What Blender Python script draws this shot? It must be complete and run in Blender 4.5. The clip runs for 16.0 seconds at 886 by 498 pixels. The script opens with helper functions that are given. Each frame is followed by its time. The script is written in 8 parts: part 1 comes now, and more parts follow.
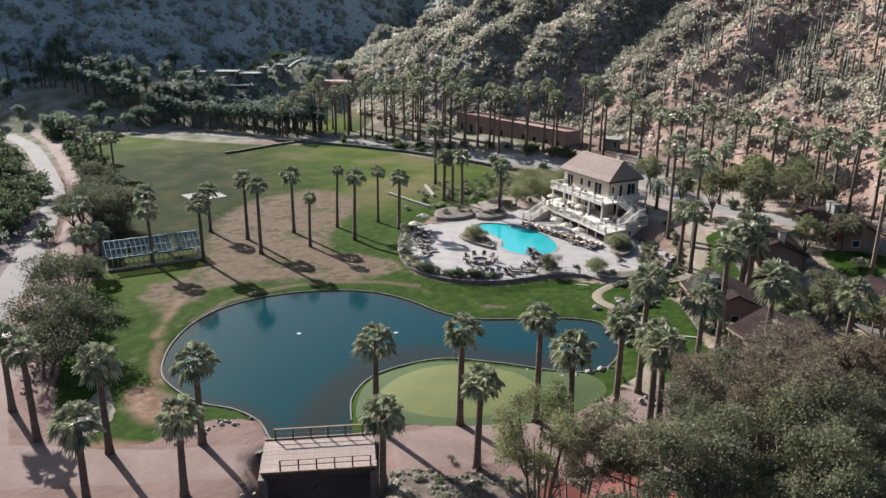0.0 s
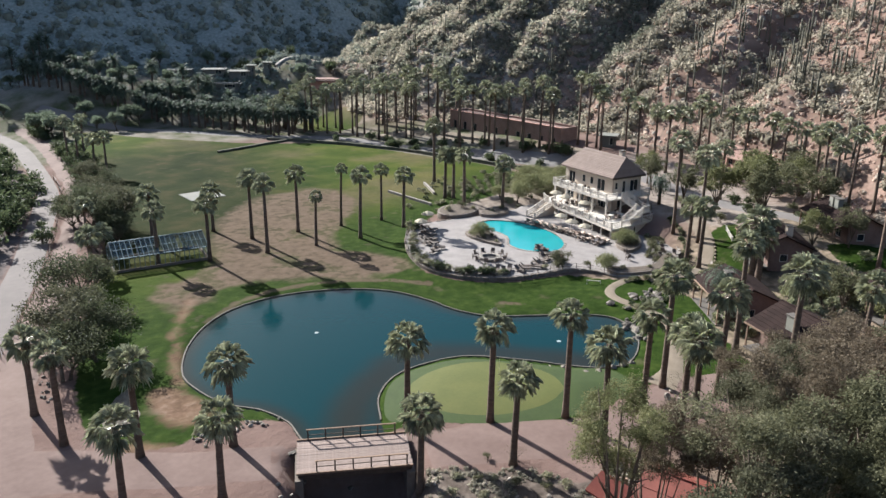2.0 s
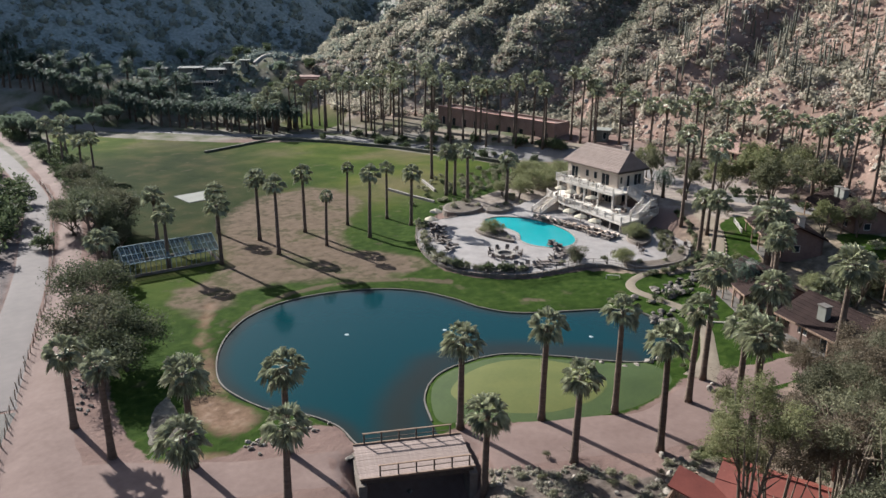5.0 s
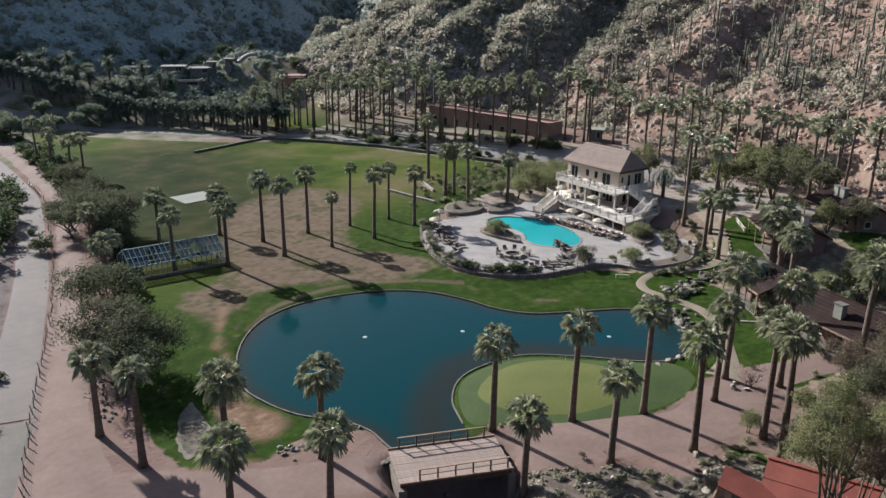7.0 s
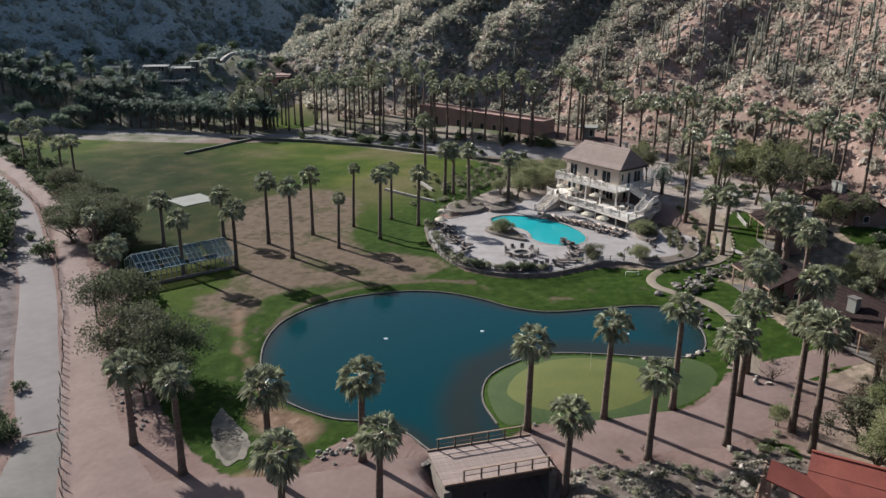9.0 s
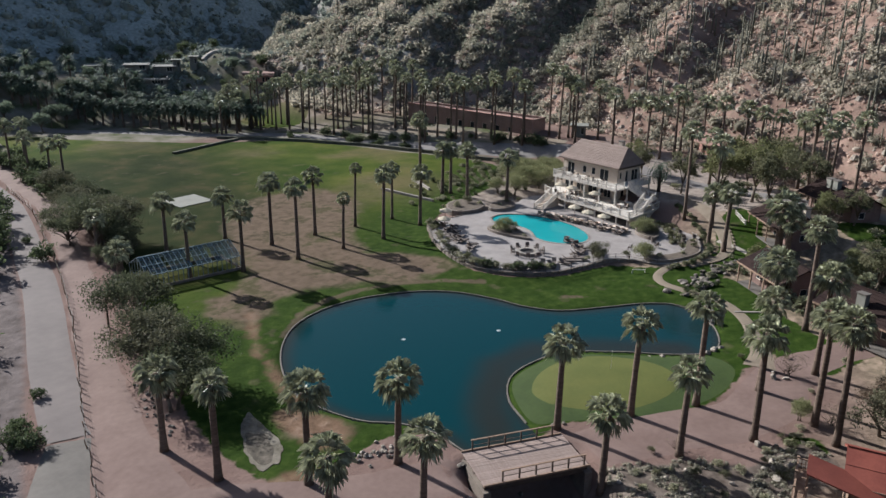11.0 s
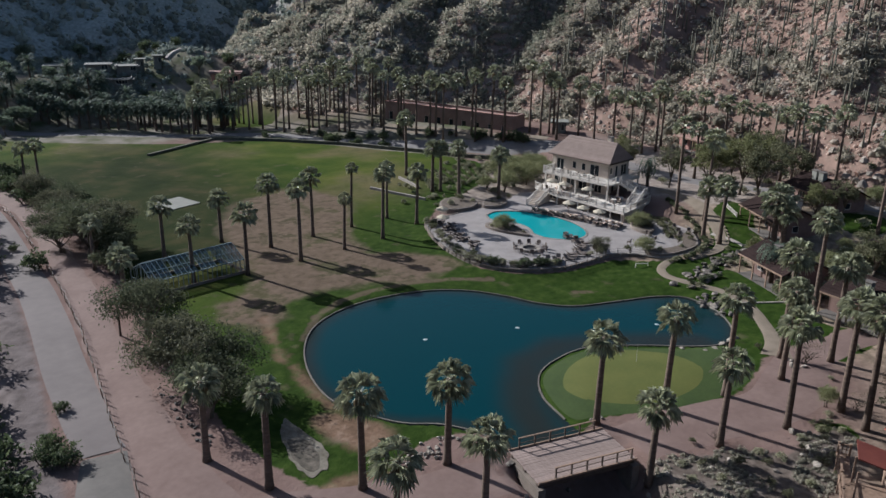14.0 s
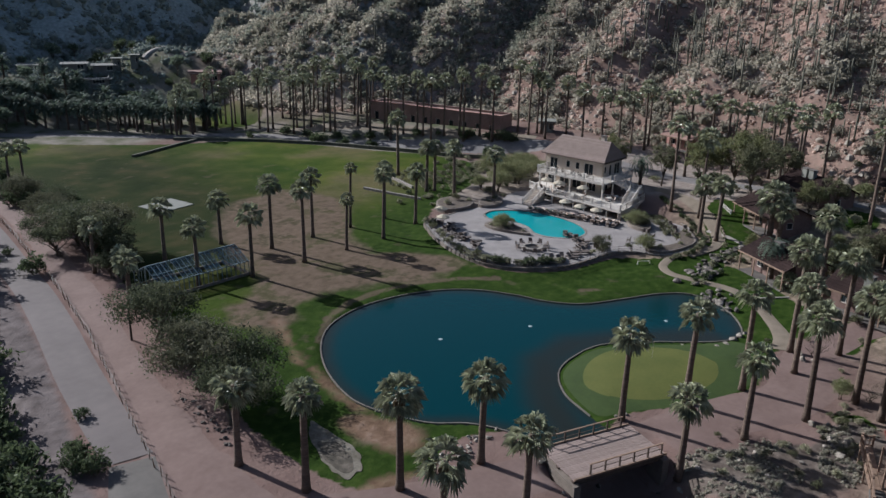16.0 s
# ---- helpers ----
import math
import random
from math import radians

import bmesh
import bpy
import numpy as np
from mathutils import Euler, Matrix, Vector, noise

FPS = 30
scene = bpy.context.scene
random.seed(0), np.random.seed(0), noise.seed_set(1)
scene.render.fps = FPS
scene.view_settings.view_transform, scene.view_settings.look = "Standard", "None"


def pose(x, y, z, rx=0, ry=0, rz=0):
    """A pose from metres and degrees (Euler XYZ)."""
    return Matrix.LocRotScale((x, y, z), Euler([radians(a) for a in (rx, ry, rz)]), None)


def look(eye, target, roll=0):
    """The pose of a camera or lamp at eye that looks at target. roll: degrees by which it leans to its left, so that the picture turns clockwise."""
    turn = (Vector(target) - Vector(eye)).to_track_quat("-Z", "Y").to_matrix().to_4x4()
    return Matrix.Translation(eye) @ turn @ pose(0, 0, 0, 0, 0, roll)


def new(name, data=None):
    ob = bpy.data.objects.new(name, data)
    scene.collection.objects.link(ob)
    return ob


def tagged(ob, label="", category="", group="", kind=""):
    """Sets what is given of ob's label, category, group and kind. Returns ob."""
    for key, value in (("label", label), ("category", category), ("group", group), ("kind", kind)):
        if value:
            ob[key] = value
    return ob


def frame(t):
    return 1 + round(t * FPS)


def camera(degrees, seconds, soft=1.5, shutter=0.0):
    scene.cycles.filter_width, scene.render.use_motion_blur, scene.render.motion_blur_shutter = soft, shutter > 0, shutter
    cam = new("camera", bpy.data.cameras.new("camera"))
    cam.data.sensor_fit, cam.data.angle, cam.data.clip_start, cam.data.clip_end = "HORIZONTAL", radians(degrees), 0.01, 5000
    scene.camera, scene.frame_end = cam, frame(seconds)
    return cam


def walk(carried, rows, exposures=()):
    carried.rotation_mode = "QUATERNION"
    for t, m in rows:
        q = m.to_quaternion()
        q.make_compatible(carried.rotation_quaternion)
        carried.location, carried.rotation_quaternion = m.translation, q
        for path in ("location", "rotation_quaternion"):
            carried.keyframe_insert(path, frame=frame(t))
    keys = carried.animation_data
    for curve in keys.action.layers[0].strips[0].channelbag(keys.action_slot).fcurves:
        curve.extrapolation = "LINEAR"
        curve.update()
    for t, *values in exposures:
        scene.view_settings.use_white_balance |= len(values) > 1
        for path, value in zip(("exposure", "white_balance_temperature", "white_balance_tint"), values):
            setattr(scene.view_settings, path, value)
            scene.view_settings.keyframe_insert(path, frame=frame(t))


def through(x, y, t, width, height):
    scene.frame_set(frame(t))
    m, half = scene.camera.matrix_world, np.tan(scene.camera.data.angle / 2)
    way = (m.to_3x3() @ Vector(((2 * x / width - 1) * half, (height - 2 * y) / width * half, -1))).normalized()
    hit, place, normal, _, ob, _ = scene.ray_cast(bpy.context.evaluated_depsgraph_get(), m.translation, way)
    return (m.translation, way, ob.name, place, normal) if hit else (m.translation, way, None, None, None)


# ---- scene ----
cam = camera(58.1, 16.0)
METRES, EYE, TILT, LEAN, TURN = 41.79, 40.0, 0.0, 0.0, -37.6
PATH = [
    (0, (1.321, -0.71, 39.436), (2.488, 0.795, 38.826), 0.6),
    (0.5, (0.394, 0.033, 39.39), (1.573, 1.529, 38.778), 0.6),
    (1, (-0.533, 0.808, 39.353), (0.658, 2.294, 38.741), 0.6),
    (1.5, (-1.494, 1.64, 39.32), (-0.291, 3.116, 38.708), 0.6),
    (2, (-2.497, 2.563, 39.301), (-1.283, 4.029, 38.686), 0.6),
    (2.5, (-3.529, 3.531, 39.285), (-2.303, 4.986, 38.668), 0.5),
    (3, (-4.548, 4.487, 39.267), (-3.308, 5.929, 38.649), 0.6),
    (3.5, (-5.537, 5.437, 39.25), (-4.284, 6.869, 38.633), 0.8),
    (4, (-6.496, 6.453, 39.267), (-5.231, 7.873, 38.648), 0.6),
    (6.5, (-11.161, 11.704, 39.47), (-9.834, 13.062, 38.843), 0.6),
    (7, (-12.123, 12.724, 39.498), (-10.782, 14.068, 38.871), 0.7),
    (7.5, (-13.185, 13.664, 39.595), (-11.833, 14.996, 38.966), 0.7),
    (8, (-14.252, 14.654, 39.698), (-12.887, 15.972, 39.067), 0.7),
    (8.5, (-15.274, 15.713, 39.801), (-13.896, 17.017, 39.169), 0.7),
    (9, (-16.264, 16.801, 39.899), (-14.872, 18.09, 39.266), 0.6),
    (11.5, (-20.888, 22.03, 40.318), (-19.433, 23.243, 39.678), 0.8),
    (12, (-21.748, 23.148, 40.348), (-20.279, 24.344, 39.707), 0.7),
    (12.5, (-22.581, 24.301, 40.364), (-21.099, 25.48, 39.72), 0.7),
    (13, (-23.41, 25.419, 40.374), (-21.914, 26.58, 39.731), 0.8),
    (13.5, (-24.251, 26.513, 40.384), (-22.742, 27.656, 39.74), 0.8),
    (14, (-25.084, 27.62, 40.398), (-23.562, 28.746, 39.752), 0.8),
    (14.5, (-25.946, 28.736, 40.411), (-24.411, 29.844, 39.766), 0.9),
    (15, (-26.779, 29.92, 40.417), (-25.231, 31.01, 39.772), 0.9),
    (15.5, (-27.642, 31.075, 40.42), (-26.082, 32.147, 39.773), 1.0),
    (16, (-28.554, 32.208, 40.414), (-26.982, 33.262, 39.768), 1.1),
]
walk(cam, [(t, look(eye, target, roll)) for t, eye, target, roll in PATH],
     [(0.0, 1.5, 6050, 7), (4.0, 1.4, 6050, 7), (7.0, 1.16, 6000, 7), (9.0, 1.07, 6000, 8), (12.5, 0.83, 5850, 8), (16.0, 0.57, 5650, 9)])

# ---- world and sun ----
SUN_ELEVATION, SUN_AZIMUTH = 30.0, -2.0      # the sun stands over +y, a little to the west
world = bpy.data.worlds.new("sky")
scene.world = world
world.use_nodes = True
wn = world.node_tree.nodes
sky = wn.new("ShaderNodeTexSky")
sky.sky_type = "NISHITA"
sky.sun_disc = False
sky.sun_elevation = radians(SUN_ELEVATION)
sky.sun_rotation = radians(SUN_AZIMUTH)
sky.dust_density = 2.0
world.node_tree.links.new(sky.outputs[0], wn["Background"].inputs[0])
wn["Background"].inputs[1].default_value = 0.062
sun = bpy.data.lights.new("sun", "SUN")
sun.energy, sun.angle, sun.color = 5.0, radians(0.6), (1.0, 0.94, 0.86)
sun_ob = new("sun", sun)
_el, _az = radians(SUN_ELEVATION), radians(SUN_AZIMUTH)
_to_sun = Vector((math.sin(_az) * math.cos(_el), math.cos(_az) * math.cos(_el), math.sin(_el)))
sun_ob.matrix_basis = look(_to_sun * 300, (0, 0, 0))

# ---- materials ----
def material(name, colors, scale=1.0, rough=0.8, bump=0.0, bump_scale=None, metal=0.0, detail=6.0,
             vary=0.0, island=False, spec=0.3, coords="Object", stretch=None, second=0.35):
    """Two or three colours blended by noise at two scales, with relief; vary: value shift from object to object or piece to piece."""
    m = bpy.data.materials.new(name)
    m.use_nodes = True
    nt = m.node_tree
    N, Lk = nt.nodes, nt.links
    b = N["Principled BSDF"]
    b.inputs["Roughness"].default_value = rough
    b.inputs["Metallic"].default_value = metal
    b.inputs["Specular IOR Level"].default_value = spec
    tc = N.new("ShaderNodeTexCoord")
    src = tc.outputs[coords]
    if stretch:
        mp = N.new("ShaderNodeMapping")
        mp.inputs["Scale"].default_value = stretch
        Lk.new(src, mp.inputs[0])
        src = mp.outputs[0]
    n1, n2 = N.new("ShaderNodeTexNoise"), N.new("ShaderNodeTexNoise")
    n1.inputs["Scale"].default_value, n1.inputs["Detail"].default_value = scale, detail
    n2.inputs["Scale"].default_value, n2.inputs["Detail"].default_value = scale * 7.3, 3.0
    Lk.new(src, n1.inputs["Vector"]); Lk.new(src, n2.inputs["Vector"])
    mix = N.new("ShaderNodeMix"); mix.data_type = "FLOAT"
    mix.inputs[0].default_value = second
    Lk.new(n1.outputs[0], mix.inputs[2]); Lk.new(n2.outputs[0], mix.inputs[3])
    ramp = N.new("ShaderNodeValToRGB")
    e = ramp.color_ramp.elements
    e[0].position, e[1].position = 0.34, 0.66
    e[0].color, e[1].color = (*colors[0], 1), (*colors[-1], 1)
    if len(colors) > 2:
        k = e.new(0.5); k.color = (*colors[1], 1)
    Lk.new(mix.outputs[0], ramp.inputs[0])
    out = ramp.outputs[0]
    if vary:
        hsv = N.new("ShaderNodeHueSaturation")
        mr = N.new("ShaderNodeMapRange")
        mr.inputs[3].default_value, mr.inputs[4].default_value = 1 - vary, 1 + vary
        if island:
            g = N.new("ShaderNodeNewGeometry"); Lk.new(g.outputs["Random Per Island"], mr.inputs[0])
        else:
            g = N.new("ShaderNodeObjectInfo"); Lk.new(g.outputs["Random"], mr.inputs[0])
        Lk.new(mr.outputs[0], hsv.inputs["Value"]); Lk.new(out, hsv.inputs["Color"])
        out = hsv.outputs[0]
    Lk.new(out, b.inputs["Base Color"])
    if bump:
        bp = N.new("ShaderNodeBump")
        bp.inputs["Strength"].default_value = min(1.0, bump)
        bp.inputs["Distance"].default_value = bump * 0.1
        n3 = N.new("ShaderNodeTexNoise")
        n3.inputs["Scale"].default_value, n3.inputs["Detail"].default_value = bump_scale or scale * 4, 5.0
        Lk.new(src, n3.inputs["Vector"]); Lk.new(n3.outputs[0], bp.inputs["Height"]); Lk.new(bp.outputs[0], b.inputs["Normal"])
    return m


def leafy(name, colors, scale=0.8, rough=0.55, vary=0.35, through=0.35, spec=0.35):
    """Foliage: colour from leaf to leaf, some light through the blade."""
    m = material(name, colors, scale, rough, vary=vary, island=True, spec=spec)
    N, Lk = m.node_tree.nodes, m.node_tree.links
    b = N["Principled BSDF"]
    tr = N.new("ShaderNodeBsdfTranslucent")
    mx = N.new("ShaderNodeMixShader"); mx.inputs[0].default_value = through
    Lk.new(b.inputs["Base Color"].links[0].from_socket, tr.inputs[0])
    Lk.new(b.outputs[0], mx.inputs[1]); Lk.new(tr.outputs[0], mx.inputs[2])
    Lk.new(mx.outputs[0], N["Material Output"].inputs[0])
    return m


M_TRUNK = material("palm_bark", [(0.0675, 0.0477, 0.0378), (0.149, 0.108, 0.0828)], 1.2, 0.9, 0.6, 9, vary=0.2, stretch=(1, 1, 4))
M_FROND = leafy("fan_frond", [(0.15, 0.16, 0.095), (0.275, 0.285, 0.185), (0.43, 0.43, 0.31)], 1.5, 0.4, 0.5, 0.18, 0.55)
M_DEAD = leafy("dead_frond", [(0.13, 0.10, 0.06), (0.24, 0.19, 0.12)], 1.0, 0.8, 0.3, 0.2)
# frond green cooled and lightened, the grove's haze mixed into it
M_DATE = leafy("hazed_date_frond", [(0.055, 0.076, 0.055), (0.118, 0.145, 0.107)], 0.9, 0.65, 0.35, 0.3, 0.1)
M_OLIVE = leafy("olive_leaf", [(0.072, 0.076, 0.042), (0.13, 0.13, 0.076), (0.205, 0.195, 0.125)], 0.25, 0.6, 0.14, 0.35, 0.08)
M_WILLOW = leafy("willow_leaf", [(0.09, 0.098, 0.045), (0.16, 0.165, 0.08), (0.245, 0.24, 0.13)], 0.25, 0.6, 0.16, 0.4, 0.08)
M_OLIVE2 = leafy("dark_olive_leaf", [(0.053, 0.056, 0.034), (0.1, 0.1, 0.063), (0.165, 0.157, 0.107)], 0.25, 0.6, 0.14, 0.35, 0.08)
M_BIGDARK = leafy("shade_leaf", [(0.045, 0.052, 0.03), (0.085, 0.09, 0.052), (0.13, 0.13, 0.08)], 0.25, 0.6, 0.14, 0.3, 0.08)
M_RUST = leafy("rusty_leaf", [(0.098, 0.07, 0.049), (0.168, 0.126, 0.091)], 0.4, 0.6, 0.14, 0.35, 0.08)
M_MESQ = leafy("mesquite_leaf", [(0.04, 0.049, 0.03), (0.073, 0.082, 0.048), (0.118, 0.122, 0.073)], 0.35, 0.6, 0.16, 0.4, 0.08)
M_GROVE = leafy("grove_leaf", [(0.09, 0.118, 0.08), (0.153, 0.185, 0.13), (0.216, 0.245, 0.175)], 0.12, 0.6, 0.25, 0.5, 0.1)
M_PALO = leafy("palo_verde_leaf", [(0.125, 0.14, 0.064), (0.25, 0.25, 0.135)], 0.5, 0.6, 0.2, 0.4, 0.1)
M_RUST2 = leafy("thin_rusty_leaf", [(0.08, 0.066, 0.046), (0.14, 0.112, 0.08), (0.2, 0.165, 0.122)], 0.3, 0.6, 0.14, 0.35, 0.08)
M_SAGE = leafy("sage_leaf", [(0.16, 0.165, 0.1), (0.28, 0.272, 0.178), (0.37, 0.342, 0.238)], 0.6, 0.6, 0.25, 0.3, 0.1)
M_HILLBUSH = leafy("hill_bush_leaf", [(0.168, 0.1602, 0.1232), (0.2856, 0.2632, 0.2094), (0.42, 0.3808, 0.308)], 0.06, 0.8, 0.25, 0.5, 0.04)
M_BUSH = leafy("bush_leaf", [(0.048, 0.066, 0.034), (0.105, 0.125, 0.064)], 0.6, 0.6, 0.25, 0.4, 0.1)
# leaf lightened and greyed so that distance haze lies in its colour
M_MTN_HAZE = leafy("hazed_mountain_leaf", [(0.14, 0.162, 0.142), (0.27, 0.295, 0.255)], 0.05, 0.8, 0.2, 0.3, 0.05)
M_SCRUB2 = leafy("grey_scrub_leaf", [(0.32, 0.237, 0.193), (0.5, 0.375, 0.315), (0.62, 0.49, 0.415)], 0.06, 0.8, 0.25, 0.5, 0.04)
M_SCRUB = leafy("scrub_leaf", [(0.2675, 0.2301, 0.1905), (0.3852, 0.3317, 0.2782), (0.5136, 0.4441, 0.3799)], 0.06, 0.8, 0.25, 0.5, 0.04)
M_WOODY = material("bark", [(0.06, 0.045, 0.035), (0.15, 0.12, 0.09)], 3, 0.9, 0.5, 14)
M_CACTUS = material("saguaro_skin", [(0.07, 0.068, 0.05), (0.13, 0.125, 0.095)], 1.5, 0.7, 0.4, 12, vary=0.25, stretch=(6, 6, 0.6))
M_STONE = material("boulder", [(0.118, 0.0963, 0.0814), (0.221, 0.192, 0.162), (0.31, 0.273, 0.236)], 1.6, 0.9, 0.8, 7, vary=0.3)
M_DARKSTONE = material("waterfall_stone", [(0.034, 0.03, 0.026), (0.085, 0.072, 0.062), (0.25, 0.22, 0.195)], 1.4, 0.8, 0.8, 7, vary=0.35)
M_CONCRETE = material("lane_concrete", [(0.1, 0.084, 0.081), (0.117, 0.098, 0.094), (0.134, 0.112, 0.107)], 0.12, 0.9, 0.3, 5)
M_OLDCONC = material("old_concrete", [(0.0877, 0.0775, 0.0702), (0.117, 0.104, 0.0937)], 0.3, 0.9, 0.3, 5)
M_DECKSTONE = material("pool_paving", [(0.178, 0.158, 0.15), (0.215, 0.193, 0.184), (0.25, 0.225, 0.214)], 0.5, 0.75, 0.15, 9)
M_COPING = material("coping_stone", [(0.175, 0.155, 0.135), (0.265, 0.235, 0.21)], 2.0, 0.8, 0.4, 10, vary=0.15)
M_RETAIN = material("retaining_wall", [(0.12, 0.098, 0.082), (0.19, 0.158, 0.135)], 1.0, 0.9, 0.7, 6, vary=0.2)
M_STUCCO = material("cream_stucco", [(0.44, 0.37, 0.305), (0.53, 0.455, 0.38)], 0.6, 0.85, 0.2, 30)
M_WHITE = material("white_paint", [(0.47, 0.43, 0.385), (0.56, 0.515, 0.465)], 1.2, 0.6, 0.1, 20)
M_SHINGLE = material("roof_shingle", [(0.156, 0.117, 0.101), (0.206, 0.156, 0.136)], 1.0, 0.9, 0.4, 20, vary=0.10)
M_DARKROOF = material("cabin_shingle", [(0.018, 0.0115, 0.0108), (0.034, 0.0215, 0.0195)], 0.8, 0.9, 0.4, 16, vary=0.15, spec=0.08)
M_REDROOF = material("red_metal_roof", [(0.136, 0.0374, 0.0272), (0.197, 0.0578, 0.0408)], 0.7, 0.55, 0.1, 10, vary=0.08)
M_RUSTROOF = material("faded_rust_roof", [(0.17, 0.10, 0.082), (0.235, 0.145, 0.118)], 0.7, 0.8, 0.2, 10, vary=0.08)
M_ADOBE = material("red_adobe", [(0.12, 0.078, 0.068), (0.19, 0.125, 0.105)], 0.4, 0.95, 0.4, 4)
# red adobe lightened to put haze over the building's shaded front
M_ADOBEWALL = material("hazed_red_adobe", [(0.19, 0.125, 0.105), (0.27, 0.185, 0.158)], 0.4, 0.95, 0.4, 4)
M_PINKST = material("pink_stucco", [(0.36, 0.19, 0.16), (0.44, 0.25, 0.21)], 0.5, 0.9, 0.2, 10)
M_GREYST = material("grey_stucco", [(0.12, 0.115, 0.108), (0.17, 0.163, 0.152)], 0.4, 0.9, 0.2, 8)
M_TIMBER = material("bridge_plank", [(0.17, 0.126, 0.109), (0.255, 0.197, 0.175)], 2.5, 0.85, 0.3, 12, vary=0.12, stretch=(6, 0.6, 6))
M_DARKWOOD = material("dark_timber", [(0.045, 0.032, 0.026), (0.085, 0.062, 0.05)], 3.0, 0.85, 0.3, 12, vary=0.1)
M_WOOD = material("weathered_wood", [(0.13, 0.085, 0.06), (0.24, 0.165, 0.12)], 3.0, 0.85, 0.3, 12, vary=0.15)
M_CANVAS = material("cream_canvas", [(0.31, 0.27, 0.2), (0.39, 0.34, 0.265)], 2.0, 0.85, vary=0.08)
M_SOIL = material("bed_soil", [(0.06, 0.046, 0.036), (0.12, 0.095, 0.075)], 1.5, 0.95, 0.5, 6)
M_CUSHION = material("tan_cushion", [(0.42, 0.335, 0.28), (0.56, 0.455, 0.385)], 2.0, 0.9, vary=0.2)
M_WICKER = material("dark_wicker", [(0.07, 0.056, 0.049), (0.14, 0.112, 0.098)], 8.0, 0.7, vary=0.2)
M_STEEL = material("dark_steel", [(0.04, 0.035, 0.033), (0.075, 0.065, 0.06)], 4.0, 0.55, metal=0.4)
M_GALV = material("blue_grey_steel", [(0.11, 0.15, 0.17), (0.22, 0.27, 0.29)], 2.0, 0.5, metal=0.2)
M_GREEN = material("putting_turf", [(0.0577, 0.0679, 0.0098), (0.08, 0.0846, 0.0158)], 0.35, 0.8, 0.2, 30)
M_FRINGE = material("fringe_turf", [(0.0198, 0.0369, 0.0047), (0.0333, 0.0531, 0.0081)], 0.35, 0.85, 0.3, 25)
M_DIRTROAD = material("dirt_road", [(0.1147, 0.0752, 0.0649), (0.1363, 0.0921, 0.0799), (0.1579, 0.109, 0.0949)], 0.22, 0.95, 0.3, 3.5)
M_PATH = material("gravel_path", [(0.135, 0.108, 0.08), (0.185, 0.15, 0.114)], 0.6, 0.95, 0.3, 6)
M_FAR_ROAD = material("far_asphalt", [(0.12, 0.11, 0.107), (0.165, 0.15, 0.145)], 0.25, 0.9, 0.2, 4)
M_SLAB = material("pale_slab", [(0.145, 0.145, 0.127), (0.185, 0.183, 0.162)], 0.5, 0.9, 0.1, 6)
M_KERB = material("kerb_stone", [(0.085, 0.075, 0.064), (0.15, 0.132, 0.115)], 2.0, 0.85, 0.3, 10, vary=0.12)
M_LIP = material("bunker_lip", [(0.07, 0.06, 0.044), (0.115, 0.1, 0.078), (0.165, 0.146, 0.12)], 0.9, 0.95, 0.4, 5)
M_SAND = material("bunker_sand", [(0.035, 0.03, 0.022), (0.062, 0.052, 0.04), (0.12, 0.1, 0.08)], 1.3, 0.95, 0.4, 5)
M_FOAM = material("foam", [(0.22, 0.27, 0.28), (0.4, 0.45, 0.46)], 4, 0.5)


def glassy(name, color, rough, trans=0.0, alpha=1.0):
    m = bpy.data.materials.new(name)
    m.use_nodes = True
    b = m.node_tree.nodes["Principled BSDF"]
    b.inputs["Base Color"].default_value = (*color, 1)
    b.inputs["Roughness"].default_value = rough
    b.inputs["Transmission Weight"].default_value = trans
    b.inputs["Alpha"].default_value = alpha
    b.inputs["IOR"].default_value = 1.33
    return m


M_GLASS = glassy("window_glass", (0.02, 0.025, 0.03), 0.08)
M_PANE = glassy("greenhouse_sheet", (0.06, 0.105, 0.125), 0.35, 0.0, 0.4)


